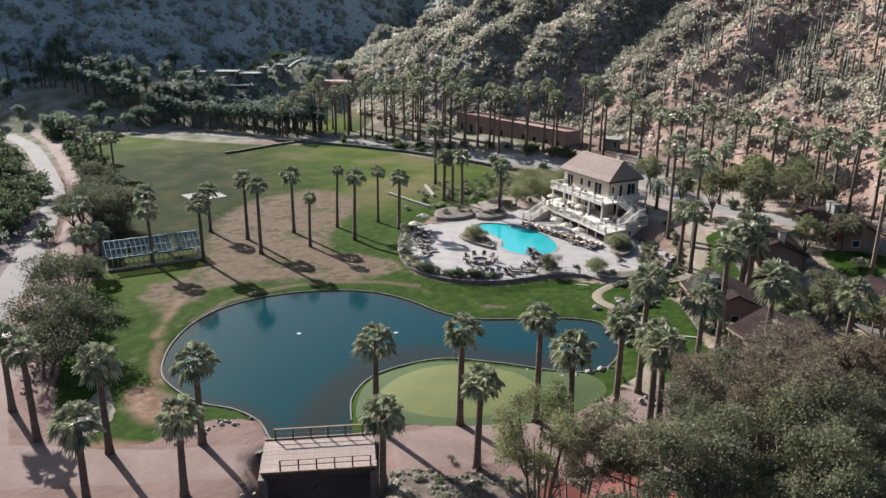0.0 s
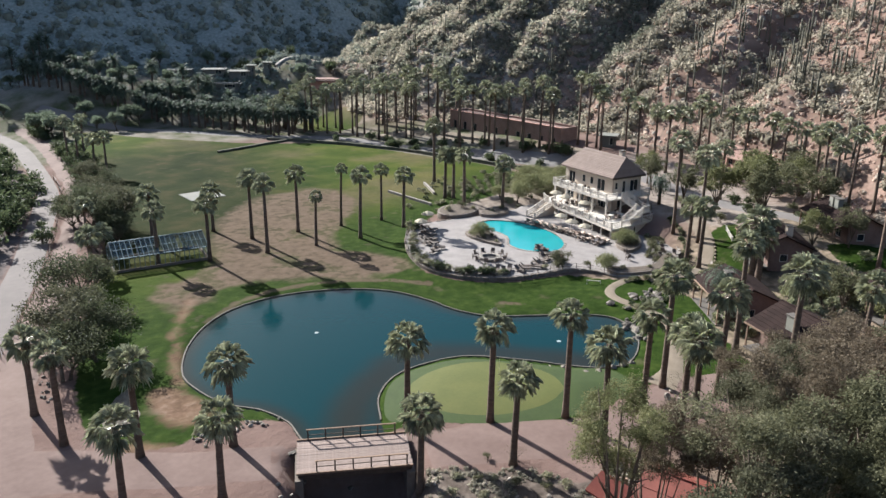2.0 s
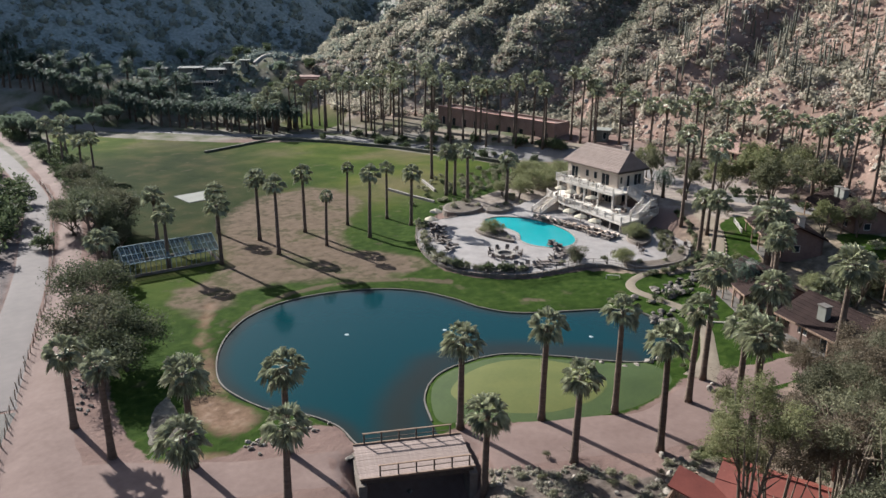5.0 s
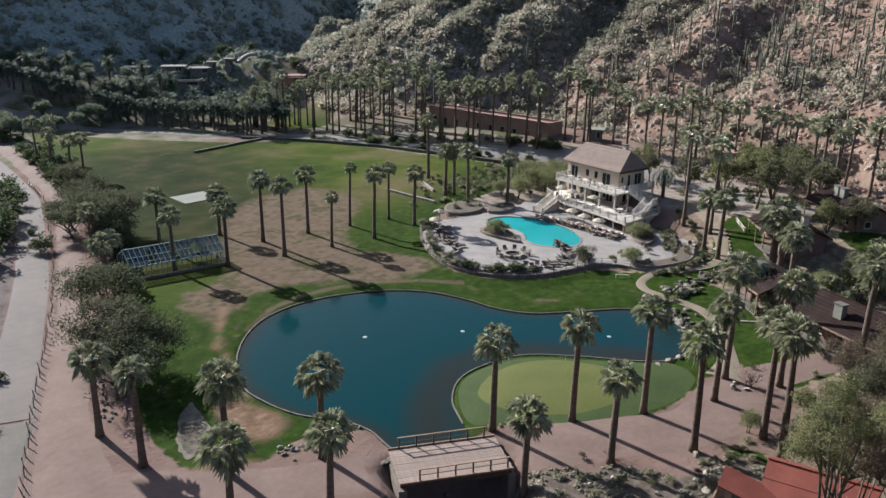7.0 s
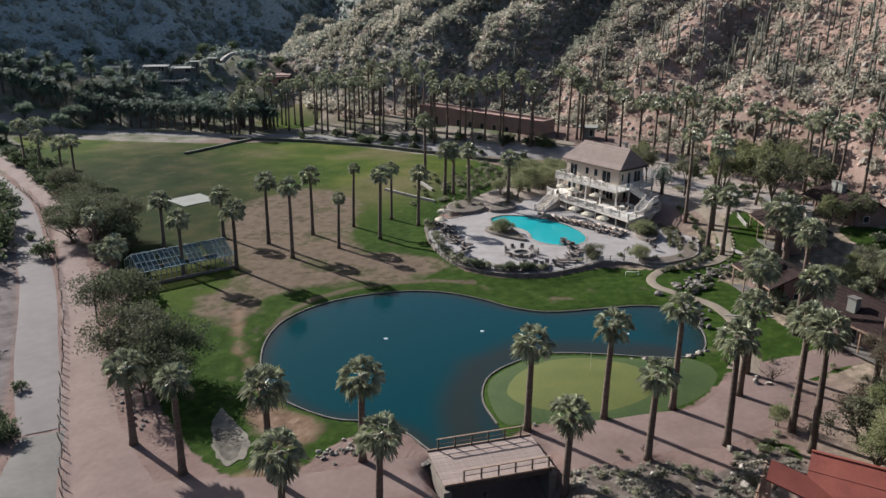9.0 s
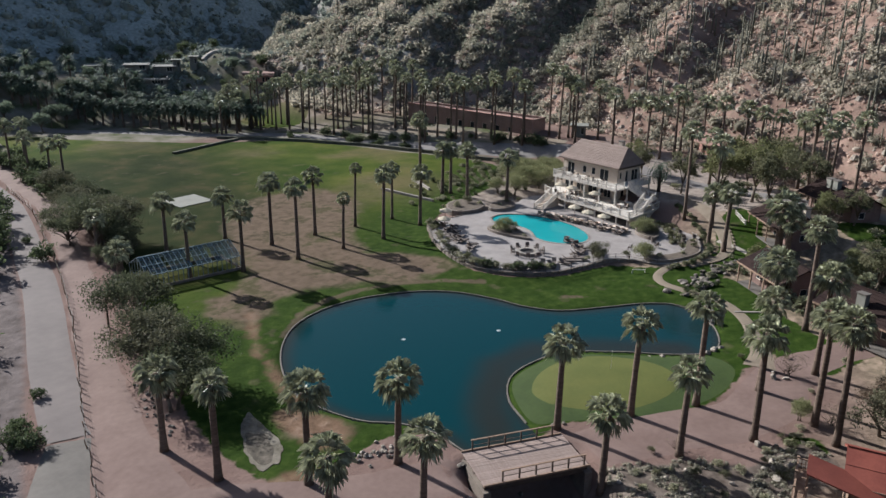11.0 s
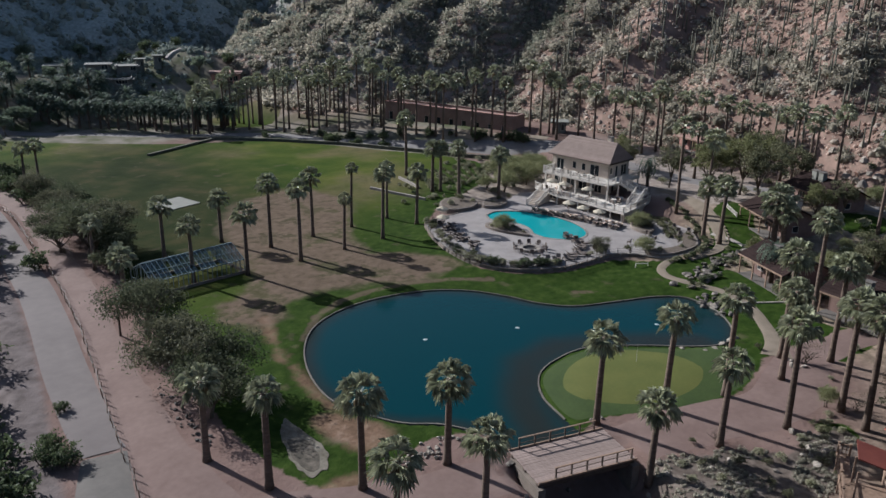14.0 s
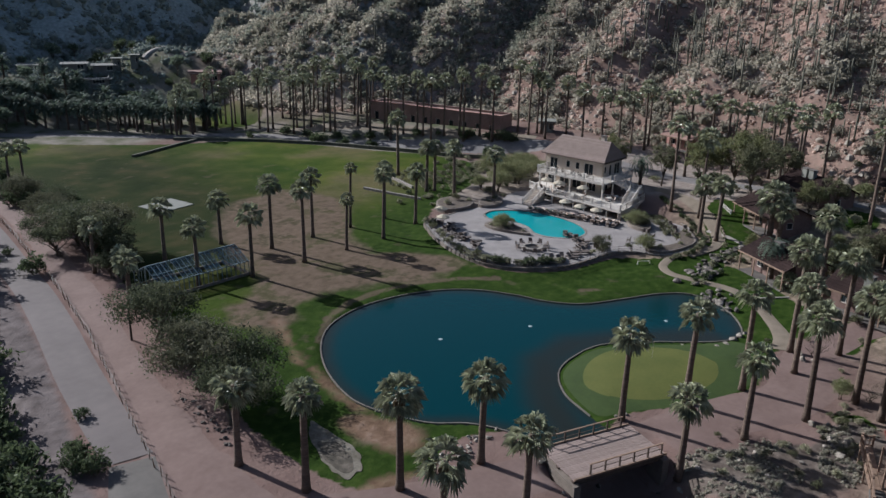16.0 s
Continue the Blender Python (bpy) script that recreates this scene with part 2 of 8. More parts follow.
def water_material(name, deep, shallow, scale, strength, rough, attr=None):
    m = bpy.data.materials.new(name)
    m.use_nodes = True
    N, Lk = m.node_tree.nodes, m.node_tree.links
    b = N["Principled BSDF"]
    b.inputs["Roughness"].default_value = rough
    b.inputs["IOR"].default_value = 1.33
    tc = N.new("ShaderNodeTexCoord")
    nz = N.new("ShaderNodeTexNoise"); nz.inputs["Scale"].default_value = scale; nz.inputs["Detail"].default_value = 4
    Lk.new(tc.outputs["Object"], nz.inputs["Vector"])
    bp = N.new("ShaderNodeBump"); bp.inputs["Strength"].default_value = strength; bp.inputs["Distance"].default_value = 0.03
    Lk.new(nz.outputs[0], bp.inputs["Height"]); Lk.new(bp.outputs[0], b.inputs["Normal"])
    n2 = N.new("ShaderNodeTexNoise"); n2.inputs["Scale"].default_value = 0.12; n2.inputs["Detail"].default_value = 5
    Lk.new(tc.outputs["Object"], n2.inputs["Vector"])
    mix = N.new("ShaderNodeMix"); mix.data_type = "RGBA"
    mix.inputs[6].default_value, mix.inputs[7].default_value = (*deep, 1), (*shallow, 1)
    if attr:
        at = N.new("ShaderNodeAttribute"); at.attribute_name = attr
        mr = N.new("ShaderNodeMapRange"); mr.interpolation_type = "SMOOTHSTEP"
        mr.inputs[1].default_value, mr.inputs[2].default_value = 0.0, 1.0
        ad = N.new("ShaderNodeMath"); ad.operation = "MULTIPLY_ADD"
        ad.inputs[1].default_value, ad.inputs[2].default_value = 0.5, -0.25
        Lk.new(n2.outputs[0], ad.inputs[0])
        a2 = N.new("ShaderNodeMath"); Lk.new(ad.outputs[0], a2.inputs[0]); Lk.new(at.outputs["Fac"], a2.inputs[1])
        Lk.new(a2.outputs[0], mr.inputs[0]); Lk.new(mr.outputs[0], mix.inputs[0])
    else:
        Lk.new(n2.outputs[0], mix.inputs[0])
    Lk.new(mix.outputs[2], b.inputs["Base Color"])
    return m


M_POND = water_material("pond_water", (0.0011, 0.0245, 0.0305), (0.015, 0.0168, 0.0142), 1.6, 0.3, 0.10, "shallow")
M_POND.node_tree.nodes["Principled BSDF"].inputs["Specular IOR Level"].default_value = 0.13
M_POOL = water_material("pool_water", (0.006, 0.175, 0.2), (0.028, 0.31, 0.325), 1.5, 0.3, 0.08)


# ---- mesh helpers ----
class Build:
    """Collects vertices and faces of one mesh."""
    def __init__(self):
        self.v, self.f = [], []

    def add(self, verts, faces):
        n = len(self.v)
        self.v.extend([tuple(p) for p in verts])
        self.f.extend([tuple(i + n for i in q) for q in faces])
        return self

    def box(self, c, s, rz=0.0, m=None):
        """A box with its edges slightly cut, centre c and size s, turned by rz degrees."""
        hx, hy, hz = s[0] / 2, s[1] / 2, s[2] / 2
        co, si = math.cos(radians(rz)), math.sin(radians(rz))
        pts = []
        for z in (-hz, hz):
            for x, y in ((-hx, -hy), (hx, -hy), (hx, hy), (-hx, hy)):
                pts.append((c[0] + co * x - si * y, c[1] + si * x + co * y, c[2] + z))
        return self.add(pts, [(3, 2, 1, 0), (4, 5, 6, 7), (0, 1, 5, 4), (1, 2, 6, 5), (2, 3, 7, 6), (3, 0, 4, 7)])

    def bar(self, a, b, w, h=None):
        """A square bar from a to b."""
        h = h or w
        a, b = Vector(a), Vector(b)
        d = (b - a).normalized()
        side = d.cross(Vector((0, 0, 1)))
        if side.length < 1e-3:
            side = Vector((1, 0, 0))
        side.normalize()
        up = side.cross(d)
        pts = [p + side * (sx * w / 2) + up * (sy * h / 2) for p in (a, b) for sx, sy in ((-1, -1), (1, -1), (1, 1), (-1, 1))]
        return self.add(pts, [(3, 2, 1, 0), (4, 5, 6, 7), (0, 1, 5, 4), (1, 2, 6, 5), (2, 3, 7, 6), (3, 0, 4, 7)])

    def tube(self, pts, radii, seg=8, cap=True):
        """A round stem along pts."""
        rings = []
        n = len(self.v)
        for i, p in enumerate(pts):
            a, b = Vector(pts[max(0, i - 1)]), Vector(pts[min(len(pts) - 1, i + 1)])
            d = (b - a).normalized()
            side = d.cross(Vector((0.0, 1.0, 0.03))).normalized()
            up = side.cross(d)
            rings.append([Vector(p) + (side * math.cos(k * math.tau / seg) + up * math.sin(k * math.tau / seg)) * radii[i] for k in range(seg)])
        for r in rings:
            self.v.extend([tuple(q) for q in r])
        for i in range(len(rings) - 1):
            for k in range(seg):
                k2 = (k + 1) % seg
                self.f.append((n + i * seg + k, n + i * seg + k2, n + (i + 1) * seg + k2, n + (i + 1) * seg + k))
        if cap:
            self.f.append(tuple(n + k for k in reversed(range(seg))))
            self.f.append(tuple(n + (len(rings) - 1) * seg + k for k in range(seg)))
        return self

    def prism(self, outline, z0, z1):
        """An upright slab over a plan outline (counter-clockwise)."""
        k = len(outline)
        pts = [(x, y, z0) for x, y in outline] + [(x, y, z1) for x, y in outline]
        return self.add(pts, [tuple(reversed(range(k))), tuple(range(k, 2 * k))] + [(i, (i + 1) % k, k + (i + 1) % k, k + i) for i in range(k)])

    def mesh(self, name, mat, smooth=False):
        me = bpy.data.meshes.new(name)
        me.from_pydata(self.v, [], self.f)
        me.materials.append(mat)
        if smooth:
            me.polygons.foreach_set("use_smooth", [True] * len(me.polygons))
        me.update()
        return me


def thing(name, x, y, z, label, category, rz=0.0, group="", kind=""):
    ob = new(name)
    ob.empty_display_size = 0.3
    ob.matrix_basis = pose(x, y, z, 0, 0, rz)
    return tagged(ob, label, category, group, kind)


def part(name, build, mat, parent, label="", smooth=False):
    ob = new(name, build.mesh(name, mat, smooth))
    ob.parent = parent
    if label:
        ob["label"] = label
    return ob


def share(name, me, parent, m=None, label=""):
    """A part that shares a mesh with its like."""
    ob = new(name, me)
    ob.parent = parent
    if m is not None:
        ob.matrix_basis = m
    if label:
        ob["label"] = label
    return ob


def solid(name, build, mat, label, category, smooth=False, kind="", group=""):
    return tagged(new(name, build.mesh(name, mat, smooth)), label, category, group, kind)


def smooth_loop(pts, n=6, closed=True):
    """Catmull-Rom through the control points."""
    P = np.array(pts, float)
    k = len(P)
    out = []
    for i in range(k if closed else k - 1):
        if closed:
            a, b, c, d = P[i - 1], P[i], P[(i + 1) % k], P[(i + 2) % k]
        else:
            a, b, c, d = P[max(0, i - 1)], P[i], P[i + 1], P[min(k - 1, i + 2)]
        for j in range(n):
            t = j / n
            out.append(0.5 * (2 * b + (c - a) * t + (2 * a - 5 * b + 4 * c - d) * t * t + (3 * b - a - 3 * c + d) * t ** 3))
    if not closed:
        out.append(P[-1])
    return np.array(out)


def ccw(P):
    x, y = P[:, 0], P[:, 1]
    return P if np.sum(x * np.roll(y, -1) - y * np.roll(x, -1)) > 0 else P[::-1]


def line_distance(X, Y, P, closed):
    """Distance of places to a polyline."""
    best = np.full(X.shape, 1e9)
    k = len(P)
    for i in range(k if closed else k - 1):
        ax, ay = P[i][:2]
        bx, by = P[(i + 1) % k][:2]
        dx, dy = bx - ax, by - ay
        t = np.clip(((X - ax) * dx + (Y - ay) * dy) / (dx * dx + dy * dy + 1e-12), 0, 1)
        best = np.minimum(best, (X - ax - t * dx) ** 2 + (Y - ay - t * dy) ** 2)
    return np.sqrt(best)


def signed(X, Y, P, far=15.0):
    """Signed distance to a closed outline, negative inside; capped far away."""
    X, Y = np.asarray(X, float), np.asarray(Y, float)
    out = np.full(X.shape, far)
    near = (X > P[:, 0].min() - far) & (X < P[:, 0].max() + far) & (Y > P[:, 1].min() - far) & (Y < P[:, 1].max() + far)
    x, y = X[near], Y[near]
    d = line_distance(x, y, P, True)
    inside = np.zeros(x.shape, bool)
    k = len(P)
    for i in range(k):
        ax, ay = P[i]
        bx, by = P[(i + 1) % k]
        if ay != by:
            cross = ((ay > y) != (by > y)) & (x < (bx - ax) * (y - ay) / (by - ay) + ax)
            inside ^= cross
    out[near] = np.where(inside, -np.minimum(d, far), np.minimum(d, far))
    return out


def ss(v, a, b):
    t = np.clip((np.asarray(v, float) - a) / (b - a), 0, 1)
    return t * t * (3 - 2 * t)


_lattice = np.random.RandomState(7).rand(256, 256)


def vnoise(X, Y, s, ox=0.0):
    """Smooth value noise, 0 to 1, with cells of s metres."""
    u, v = np.asarray(X, float) / s + 31.7 + ox, np.asarray(Y, float) / s + 17.3 - ox
    i, j = np.floor(u).astype(int), np.floor(v).astype(int)
    fu, fv = u - i, v - j
    fu, fv = fu * fu * (3 - 2 * fu), fv * fv * (3 - 2 * fv)
    g = lambda a, b: _lattice[a % 256, b % 256]
    return (g(i, j) * (1 - fu) + g(i + 1, j) * fu) * (1 - fv) + (g(i, j + 1) * (1 - fu) + g(i + 1, j + 1) * fu) * fv

# ---- the lie of the land ----
POND = ccw(smooth_loop([(24.9, 78.5), (27.5, 84.0), (31.5, 88.8), (36.3, 92.0), (42.0, 93.0), (48.0, 91.8), (53.8, 88.5), (57.2, 84.3),
                        (58.8, 79.2), (59.4, 74.6), (61.5, 70.4), (66.6, 66.6), (70.9, 63.6), (73.2, 60.4), (72.3, 56.6), (69.3, 53.4),
                        (65.0, 51.2), (61.6, 51.8), (58.8, 54.6), (55.8, 58.8), (51.5, 63.4), (46.5, 64.8), (42.2, 64.4), (38.4, 61.8),
                        (35.8, 57.8), (33.6, 55.0), (28.6, 58.2), (28.8, 63.0), (27.9, 66.6), (25.8, 69.8), (24.8, 74.0)]))
LAWN = ccw(smooth_loop([(13.5, 69.0), (14.5, 80), (19.5, 95), (25.0, 108), (30, 122), (38, 145), (46, 178), (55, 222), (60, 240), (74, 219), (92, 196),
                        (106, 186), (115, 168), (119.5, 148), (121.5, 134), (120, 124), (109, 116), (98, 113), (86, 111), (76, 106), (70, 99), (65, 89), (66, 82),
                        (71, 77), (80, 73.5), (84, 66), (93, 63.0), (101, 66), (99, 58), (90, 60), (82, 57), (77.5, 49.5), (72, 46.0), (66, 46.0), (60.5, 46.5), (54.5, 46.0),
                        (48, 47.7), (38.5, 54.9), (33, 56), (28.4, 63.6), (24.0, 66.2), (20.5, 65.4), (16.4, 66.4)], 5))
DRY = ccw(smooth_loop([(33, 106), (39, 107), (43.9, 112), (48.5, 124), (58, 136), (70, 143), (80, 141), (81, 131), (73.7, 120.8), (65, 113), (61.5, 105), (65, 98.5),
                       (65, 92.2), (60, 90.3), (53, 93.8), (48, 97.2), (41, 99.7), (35.5, 97.0), (32, 95.5), (30, 99)], 5))
BANK = ccw(smooth_loop([(18.5, 69), (22, 66.5), (25.6, 66.5), (27.3, 67.5), (25, 72), (24, 78), (26, 84), (29.2, 88.5), (27.5, 89.5), (23, 84.5), (20.5, 77), (17.5, 74)], 5))
DECK = ccw(smooth_loop([(76.5, 106.8), (72.8, 103.6), (69.6, 99.8), (66.4, 94.4), (64.6, 89.0), (65.0, 84.4), (67.3, 80.3), (70.9, 77.2), (76.0, 75.4), (80.6, 74.0),
                        (82.6, 71.2), (83.2, 68.2), (86.5, 65.7), (92.2, 64.8), (97.9, 67.6), (103.0, 72.0), (106.5, 76.5), (108.5, 84.0), (107.0, 96.0), (104.5, 103.5), (97.0, 104.0), (91.0, 104.2), (84.0, 106.0)], 5))
_dn = np.roll(DECK, -1, 0) - np.roll(DECK, 1, 0)
_dn = np.stack([_dn[:, 1], -_dn[:, 0]], 1) / (np.linalg.norm(_dn, axis=1)[:, None] + 1e-9)
DECK = DECK - _dn * 0.55 * (DECK[:, :1] < 100)
GREEN = ccw(smooth_loop([(42.2, 63.9), (46.6, 64.2), (51.0, 62.8), (55.2, 58.2), (58.3, 54.2), (61.5, 51.0), (60.2, 47.4), (54.5, 46.4), (48.8, 47.8), (43.6, 50.9), (38.6, 55.4), (36.4, 57.4), (38.9, 61.4)]))
CUP = ccw(smooth_loop([(41.3, 61.3), (45.0, 62.7), (48.9, 62.6), (52.0, 61.0), (54.4, 58.1), (55.5, 55.0), (54.7, 52.0), (52.8, 50.4), (49.8, 50.0), (46.5, 50.8), (44.0, 52.2), (42.0, 54.2), (40.5, 56.8), (40.1, 59.3)]))
LAWN_UPPER = ccw(smooth_loop([(92.5, 63.9), (97, 64.6), (101.2, 67), (107, 68.6), (111, 67.1), (108.5, 63), (104.5, 60.6), (99.5, 57.5), (94, 56.6), (91.5, 60)], 5))
LAWN_CABIN = ccw(smooth_loop([(79.7, 58.9), (75.2, 55.0), (71.0, 49.7), (66.8, 45.8), (64.0, 42.8), (65.0, 40.5), (67.0, 38.6), (72.5, 39.6), (75.4, 43.5), (77.4, 47.1), (79.4, 49.6), (85.1, 55.8), (84.7, 59.7)], 5))
LAWN_LOWER = ccw(smooth_loop([(68.2, 46.3), (72.5, 45.2), (75.1, 41.5), (75, 36.8), (69.8, 37.8), (67.2, 40.8)], 5))
LAWN_GARDEN = ccw(smooth_loop([(106.3, 46.6), (107.8, 42.6), (113.6, 42.6), (116.2, 45.6), (113.6, 50.6), (110.2, 52.2)], 5))
LAWN_PATCH = ccw(smooth_loop([(49.2, 38.4), (50.8, 38.2), (51.4, 35.8), (49.8, 34.6), (47.6, 35.4), (47.5, 37.2)], 5))
LAWN_FAR = ccw(smooth_loop([(125, 220), (136, 210), (127.5, 199), (116, 203), (117, 216)], 5))
CREEK = smooth_loop([(31.5, 57.0), (28.6, 51.0), (24.5, 43.0), (20.5, 33.0), (13.0, 17.0), (4.0, -2.0), (-8.0, -34.0), (-30, -90)], 5, False)
_hy = np.array([-300, 20, 60, 80, 102, 120, 141, 155, 166, 190, 215, 250, 262, 290, 330, 420, 700])
_hx = np.array([60, 121, 134, 142, 148.5, 152, 155, 149, 143, 135.5, 138, 150, 157, 196, 235, 320, 600])


_spur_y = np.array([-400, 12, 24, 36, 48, 60, 72, 84, 96, 108, 121, 132, 144, 157, 171, 180, 189, 200, 211, 222, 234, 248, 262, 900])
_spur_z = np.array([0, 0, 1, -1, 1, -1, 1, -1, 1, -1, 1, -1, 1, -1, 1, -1, 1, -1, 1, -1, 1, -1, 0, 0]) * -1.0


def lane_x(y):
    """The eastern kerb of the concrete lane."""
    return np.interp(y, [-100, 40, 78, 89.5, 98.7, 112.8, 129.3, 145, 165, 177, 203, 233, 250, 320], [-60, -9, 3.4, 8.0, 12.1, 18.2, 24.4, 29.5, 35.9, 38.2, 41.8, 44.9, 43.5, 38])


def height(x, y):
    x, y = np.asarray(x, float), np.asarray(y, float)
    z = 0.5 - 0.45 * ss(lane_x(y) + 4 - x, 0, 4) - 0.9 * ss(lane_x(y) - 8.0 - x, 0, 3.5)
    z = z + 0.12 * (vnoise(x, y, 9) - 0.5) * ss(np.abs(x - 48), 20, 40)
    g = ss(y, 88, 118)
    z = z + 3.6 * ss(x, 98 + 24 * g, 111 + 24 * g) + 1.8 * ss(x, 124, 140)
    z = z + 0.7 * ss(x, 68, 84) * (1 - ss(y, 62, 76)) + 0.6 * ss(x, 80, 92) * ss(y, 100, 112) * (1 - ss(y, 135, 160))
    z = z + 11.0 * ss(y + 0.35 * (x - 90), 230, 269) * ss(x, 20, 70) * (1 - 0.9 * ss(x, 141, 160))
    # the hill along the east and north-east, with spurs and gullies
    xb = np.interp(y, _hy, _hx)
    d = np.maximum(0, x - xb + 5 * (vnoise(x, y, 17) - 0.5))
    rise = 1.0 * np.minimum(d, 12) + 0.54 * np.maximum(d - 12, 0)
    rise = np.minimum(rise, 70 + 0.25 * d)
    crest = np.interp(y, [140, 175, 205, 228, 250, 268], [80, 42, 26, 20, 13, 9]) + 0.06 * d
    rise = np.where(rise > crest - 4, crest - 4 + 4 * np.tanh(np.maximum(rise - crest + 4, 0) / 4), rise)
    rough = ss(d, 0, 14)
    rise = rise + rough * (5.0 * (vnoise(x, y, 24) - 0.5) + 3.4 * (vnoise(x, y, 8, 3) - 0.5) + 1.5 * (vnoise(x, y, 3.4, 9) - 0.5))
    # spurs that run down to the valley, with shaded gullies between them
    yy = y - 0.10 * np.minimum(d, 60) + 7 * (vnoise(x, y, 26, 6) - 0.5)
    sp = np.interp(yy, _spur_y, _spur_z)
    sp = np.sign(sp) * np.abs(sp) ** 0.8
    rise = rise + ss(d, 1, 24) * sp * np.interp(y, [40, 90, 118, 160, 210], [1.1, 1.4, 2.2, 2.2, 1.8])
    # the shaded mountain to the north
    yb = 292 + 0.55 * np.maximum(0, x - 205) - 0.12 * np.minimum(x - 60, 0)
    m = np.maximum(0, y - yb + 14 * (vnoise(x, y, 40, 5) - 0.5))
    north = 0.86 * np.minimum(m, 54) + 0.05 * np.maximum(m - 54, 0) + ss(m, 0, 25) * (14 * (vnoise(x, y, 45, 8) - 0.5) + 5 * (vnoise(x, y, 13, 2) - 0.5))
    north = np.minimum(north, 95 + 0.12 * m)
    # a sunlit hill behind the end of the ridge, and the wooded spur before it
    back = np.minimum(1.2 * np.maximum(0, x - 221 - 0.62 * (y - 322) + 12 * (vnoise(x, y, 22, 4) - 0.5)), 70) * ss(y, 272, 296)
    spur = 10.5 * np.exp(-((x - 181) / 15) ** 2 - ((y - 271) / 13) ** 2)
    z = z + np.maximum.reduce([rise, north, back, np.zeros_like(z)]) + spur
    z = z + 0.3 * np.maximum(0, -x - 260)
    # pond bed and the creek below the bridge
    p = signed(x, y, POND)
    z = np.where(p < 2.5, z + (0.5 - z) * (1 - ss(p, 0.8, 2.5)), z)
    z = z - 1.7 * (1 - ss(p, -2.2, 0.35))
    c = line_distance(x, y, CREEK, False)
    gully = 3.3 * (1 - ss(c + 0.8 * (vnoise(x, y, 2.5) - 0.5), 3.4, 6.4)) * (1 - ss(y + 0.5 * x, 68.5, 72.5))
    z = np.minimum(z, np.where(gully > 0.02, 0.45 - gully, 1e6))
    # level ground under the pool terrace and its neighbours, with a bank up to its wall
    q = signed(x, y, DECK, 6.0)
    z = z + 0.42 * (1 - ss(q, 0.2, 3.8)) * (1 - ss(x, 90, 100)) * (p > 2.5)
    z = z + (0.55 - z) * (1 - ss(q, -2.5, -0.6)) * (1 - ss(x, 98, 106))
    return z


def axis(parts):
    out = []
    for a, b, s in parts:
        out.extend(np.arange(a, b, s))
    return np.array(out)


_wide = [-4500, -3200, -2200, -1500, -1000, -700, -480, -330, -230, -160, -110, -75]
gx = np.concatenate([_wide, axis([(-52, -8, 2.2), (-8, 108, 0.75), (108, 150, 1.2), (150, 262, 2.0)]), [268, 278, 292, 310, 335, 370, 420, 500, 620, 800, 1100, 1600, 2400, 3400, 4500]])
gy = np.concatenate([_wide, axis([(-50, 20, 2.5), (20, 126, 0.75), (126, 200, 1.4), (200, 330, 2.2)]), [336, 345, 358, 375, 400, 435, 480, 540, 640, 800, 1100, 1600, 2400, 3400, 4500]])
GX, GY = np.meshgrid(gx, gy)
GZ = height(GX, GY)
nx, ny = len(gx), len(gy)
ground_mesh = bpy.data.meshes.new("ground")
_idx = np.arange(nx * ny).reshape(ny, nx)
_quads = np.stack([_idx[:-1, :-1], _idx[:-1, 1:], _idx[1:, 1:], _idx[1:, :-1]], -1).reshape(-1, 4)
ground_mesh.vertices.add(nx * ny)
ground_mesh.vertices.foreach_set("co", np.stack([GX, GY, GZ], -1).ravel())
ground_mesh.loops.add(_quads.size)
ground_mesh.loops.foreach_set("vertex_index", _quads.ravel())
ground_mesh.polygons.add(len(_quads))
ground_mesh.polygons.foreach_set("loop_start", np.arange(0, _quads.size, 4))
ground_mesh.polygons.foreach_set("use_smooth", np.ones(len(_quads), bool))
ground_mesh.update(calc_edges=True)


def zone(name, values):
    a = ground_mesh.attributes.new(name, "FLOAT", "POINT")
    a.data.foreach_set("value", np.asarray(values, float).ravel())


zone("lawn", np.minimum.reduce([signed(GX, GY, p_) for p_ in (LAWN, LAWN_UPPER, LAWN_CABIN, LAWN_LOWER, LAWN_PATCH, LAWN_GARDEN, LAWN_FAR)]))
zone("dry", np.minimum(signed(GX, GY, DRY), signed(GX, GY, BANK) + 2.2))
zone("meadow", ss(GY - 0.3 * (GX - 60), 104, 122))
zone("worn", np.minimum(line_distance(GX, GY, np.array([(33.0, 90.2), (38.6, 93.9), (43.8, 95.0), (48.7, 94.4), (54.4, 92.2), (59.6, 88.2), (62.5, 84)]), False), line_distance(GX, GY, np.array([(65.4, 72.6), (67.4, 70.7)]), False) + 0.1))
BARE = [ccw(smooth_loop(p_, 5)) for p_ in (
    [(26.9, 88.5), (29.2, 92.4), (32.0, 96.3), (33.6, 98.8), (34.6, 98.2), (33.0, 95.2), (31.0, 92.0), (28.2, 88.0)],
    [(27.7, 86.8), (25.4, 83.5), (23.8, 79.5), (23.2, 76.5), (24.8, 76.0), (25.2, 79.0), (26.6, 83.0)],
    [(22.4, 77.2), (23.6, 73.4), (24.2, 70.4), (22.8, 68.0), (20.4, 68.2), (19.4, 70.6), (19.8, 73.4), (20.8, 76.6)],
    [(13.4, 69.2), (15.4, 68.6), (17.6, 66.8), (19.0, 65.2), (16.0, 65.4), (12.5, 67.4)])]
zone("bare", np.minimum.reduce([signed(GX, GY, p_) for p_ in BARE]))
_hb = np.interp(GY, _hy, _hx)
zone("dull", 0.95 * (1 - ss(GX - 0.30 * (GY - 130), 54, 92)) * ss(GY, 108, 125) * (1 - ss(GY, 185, 225)))
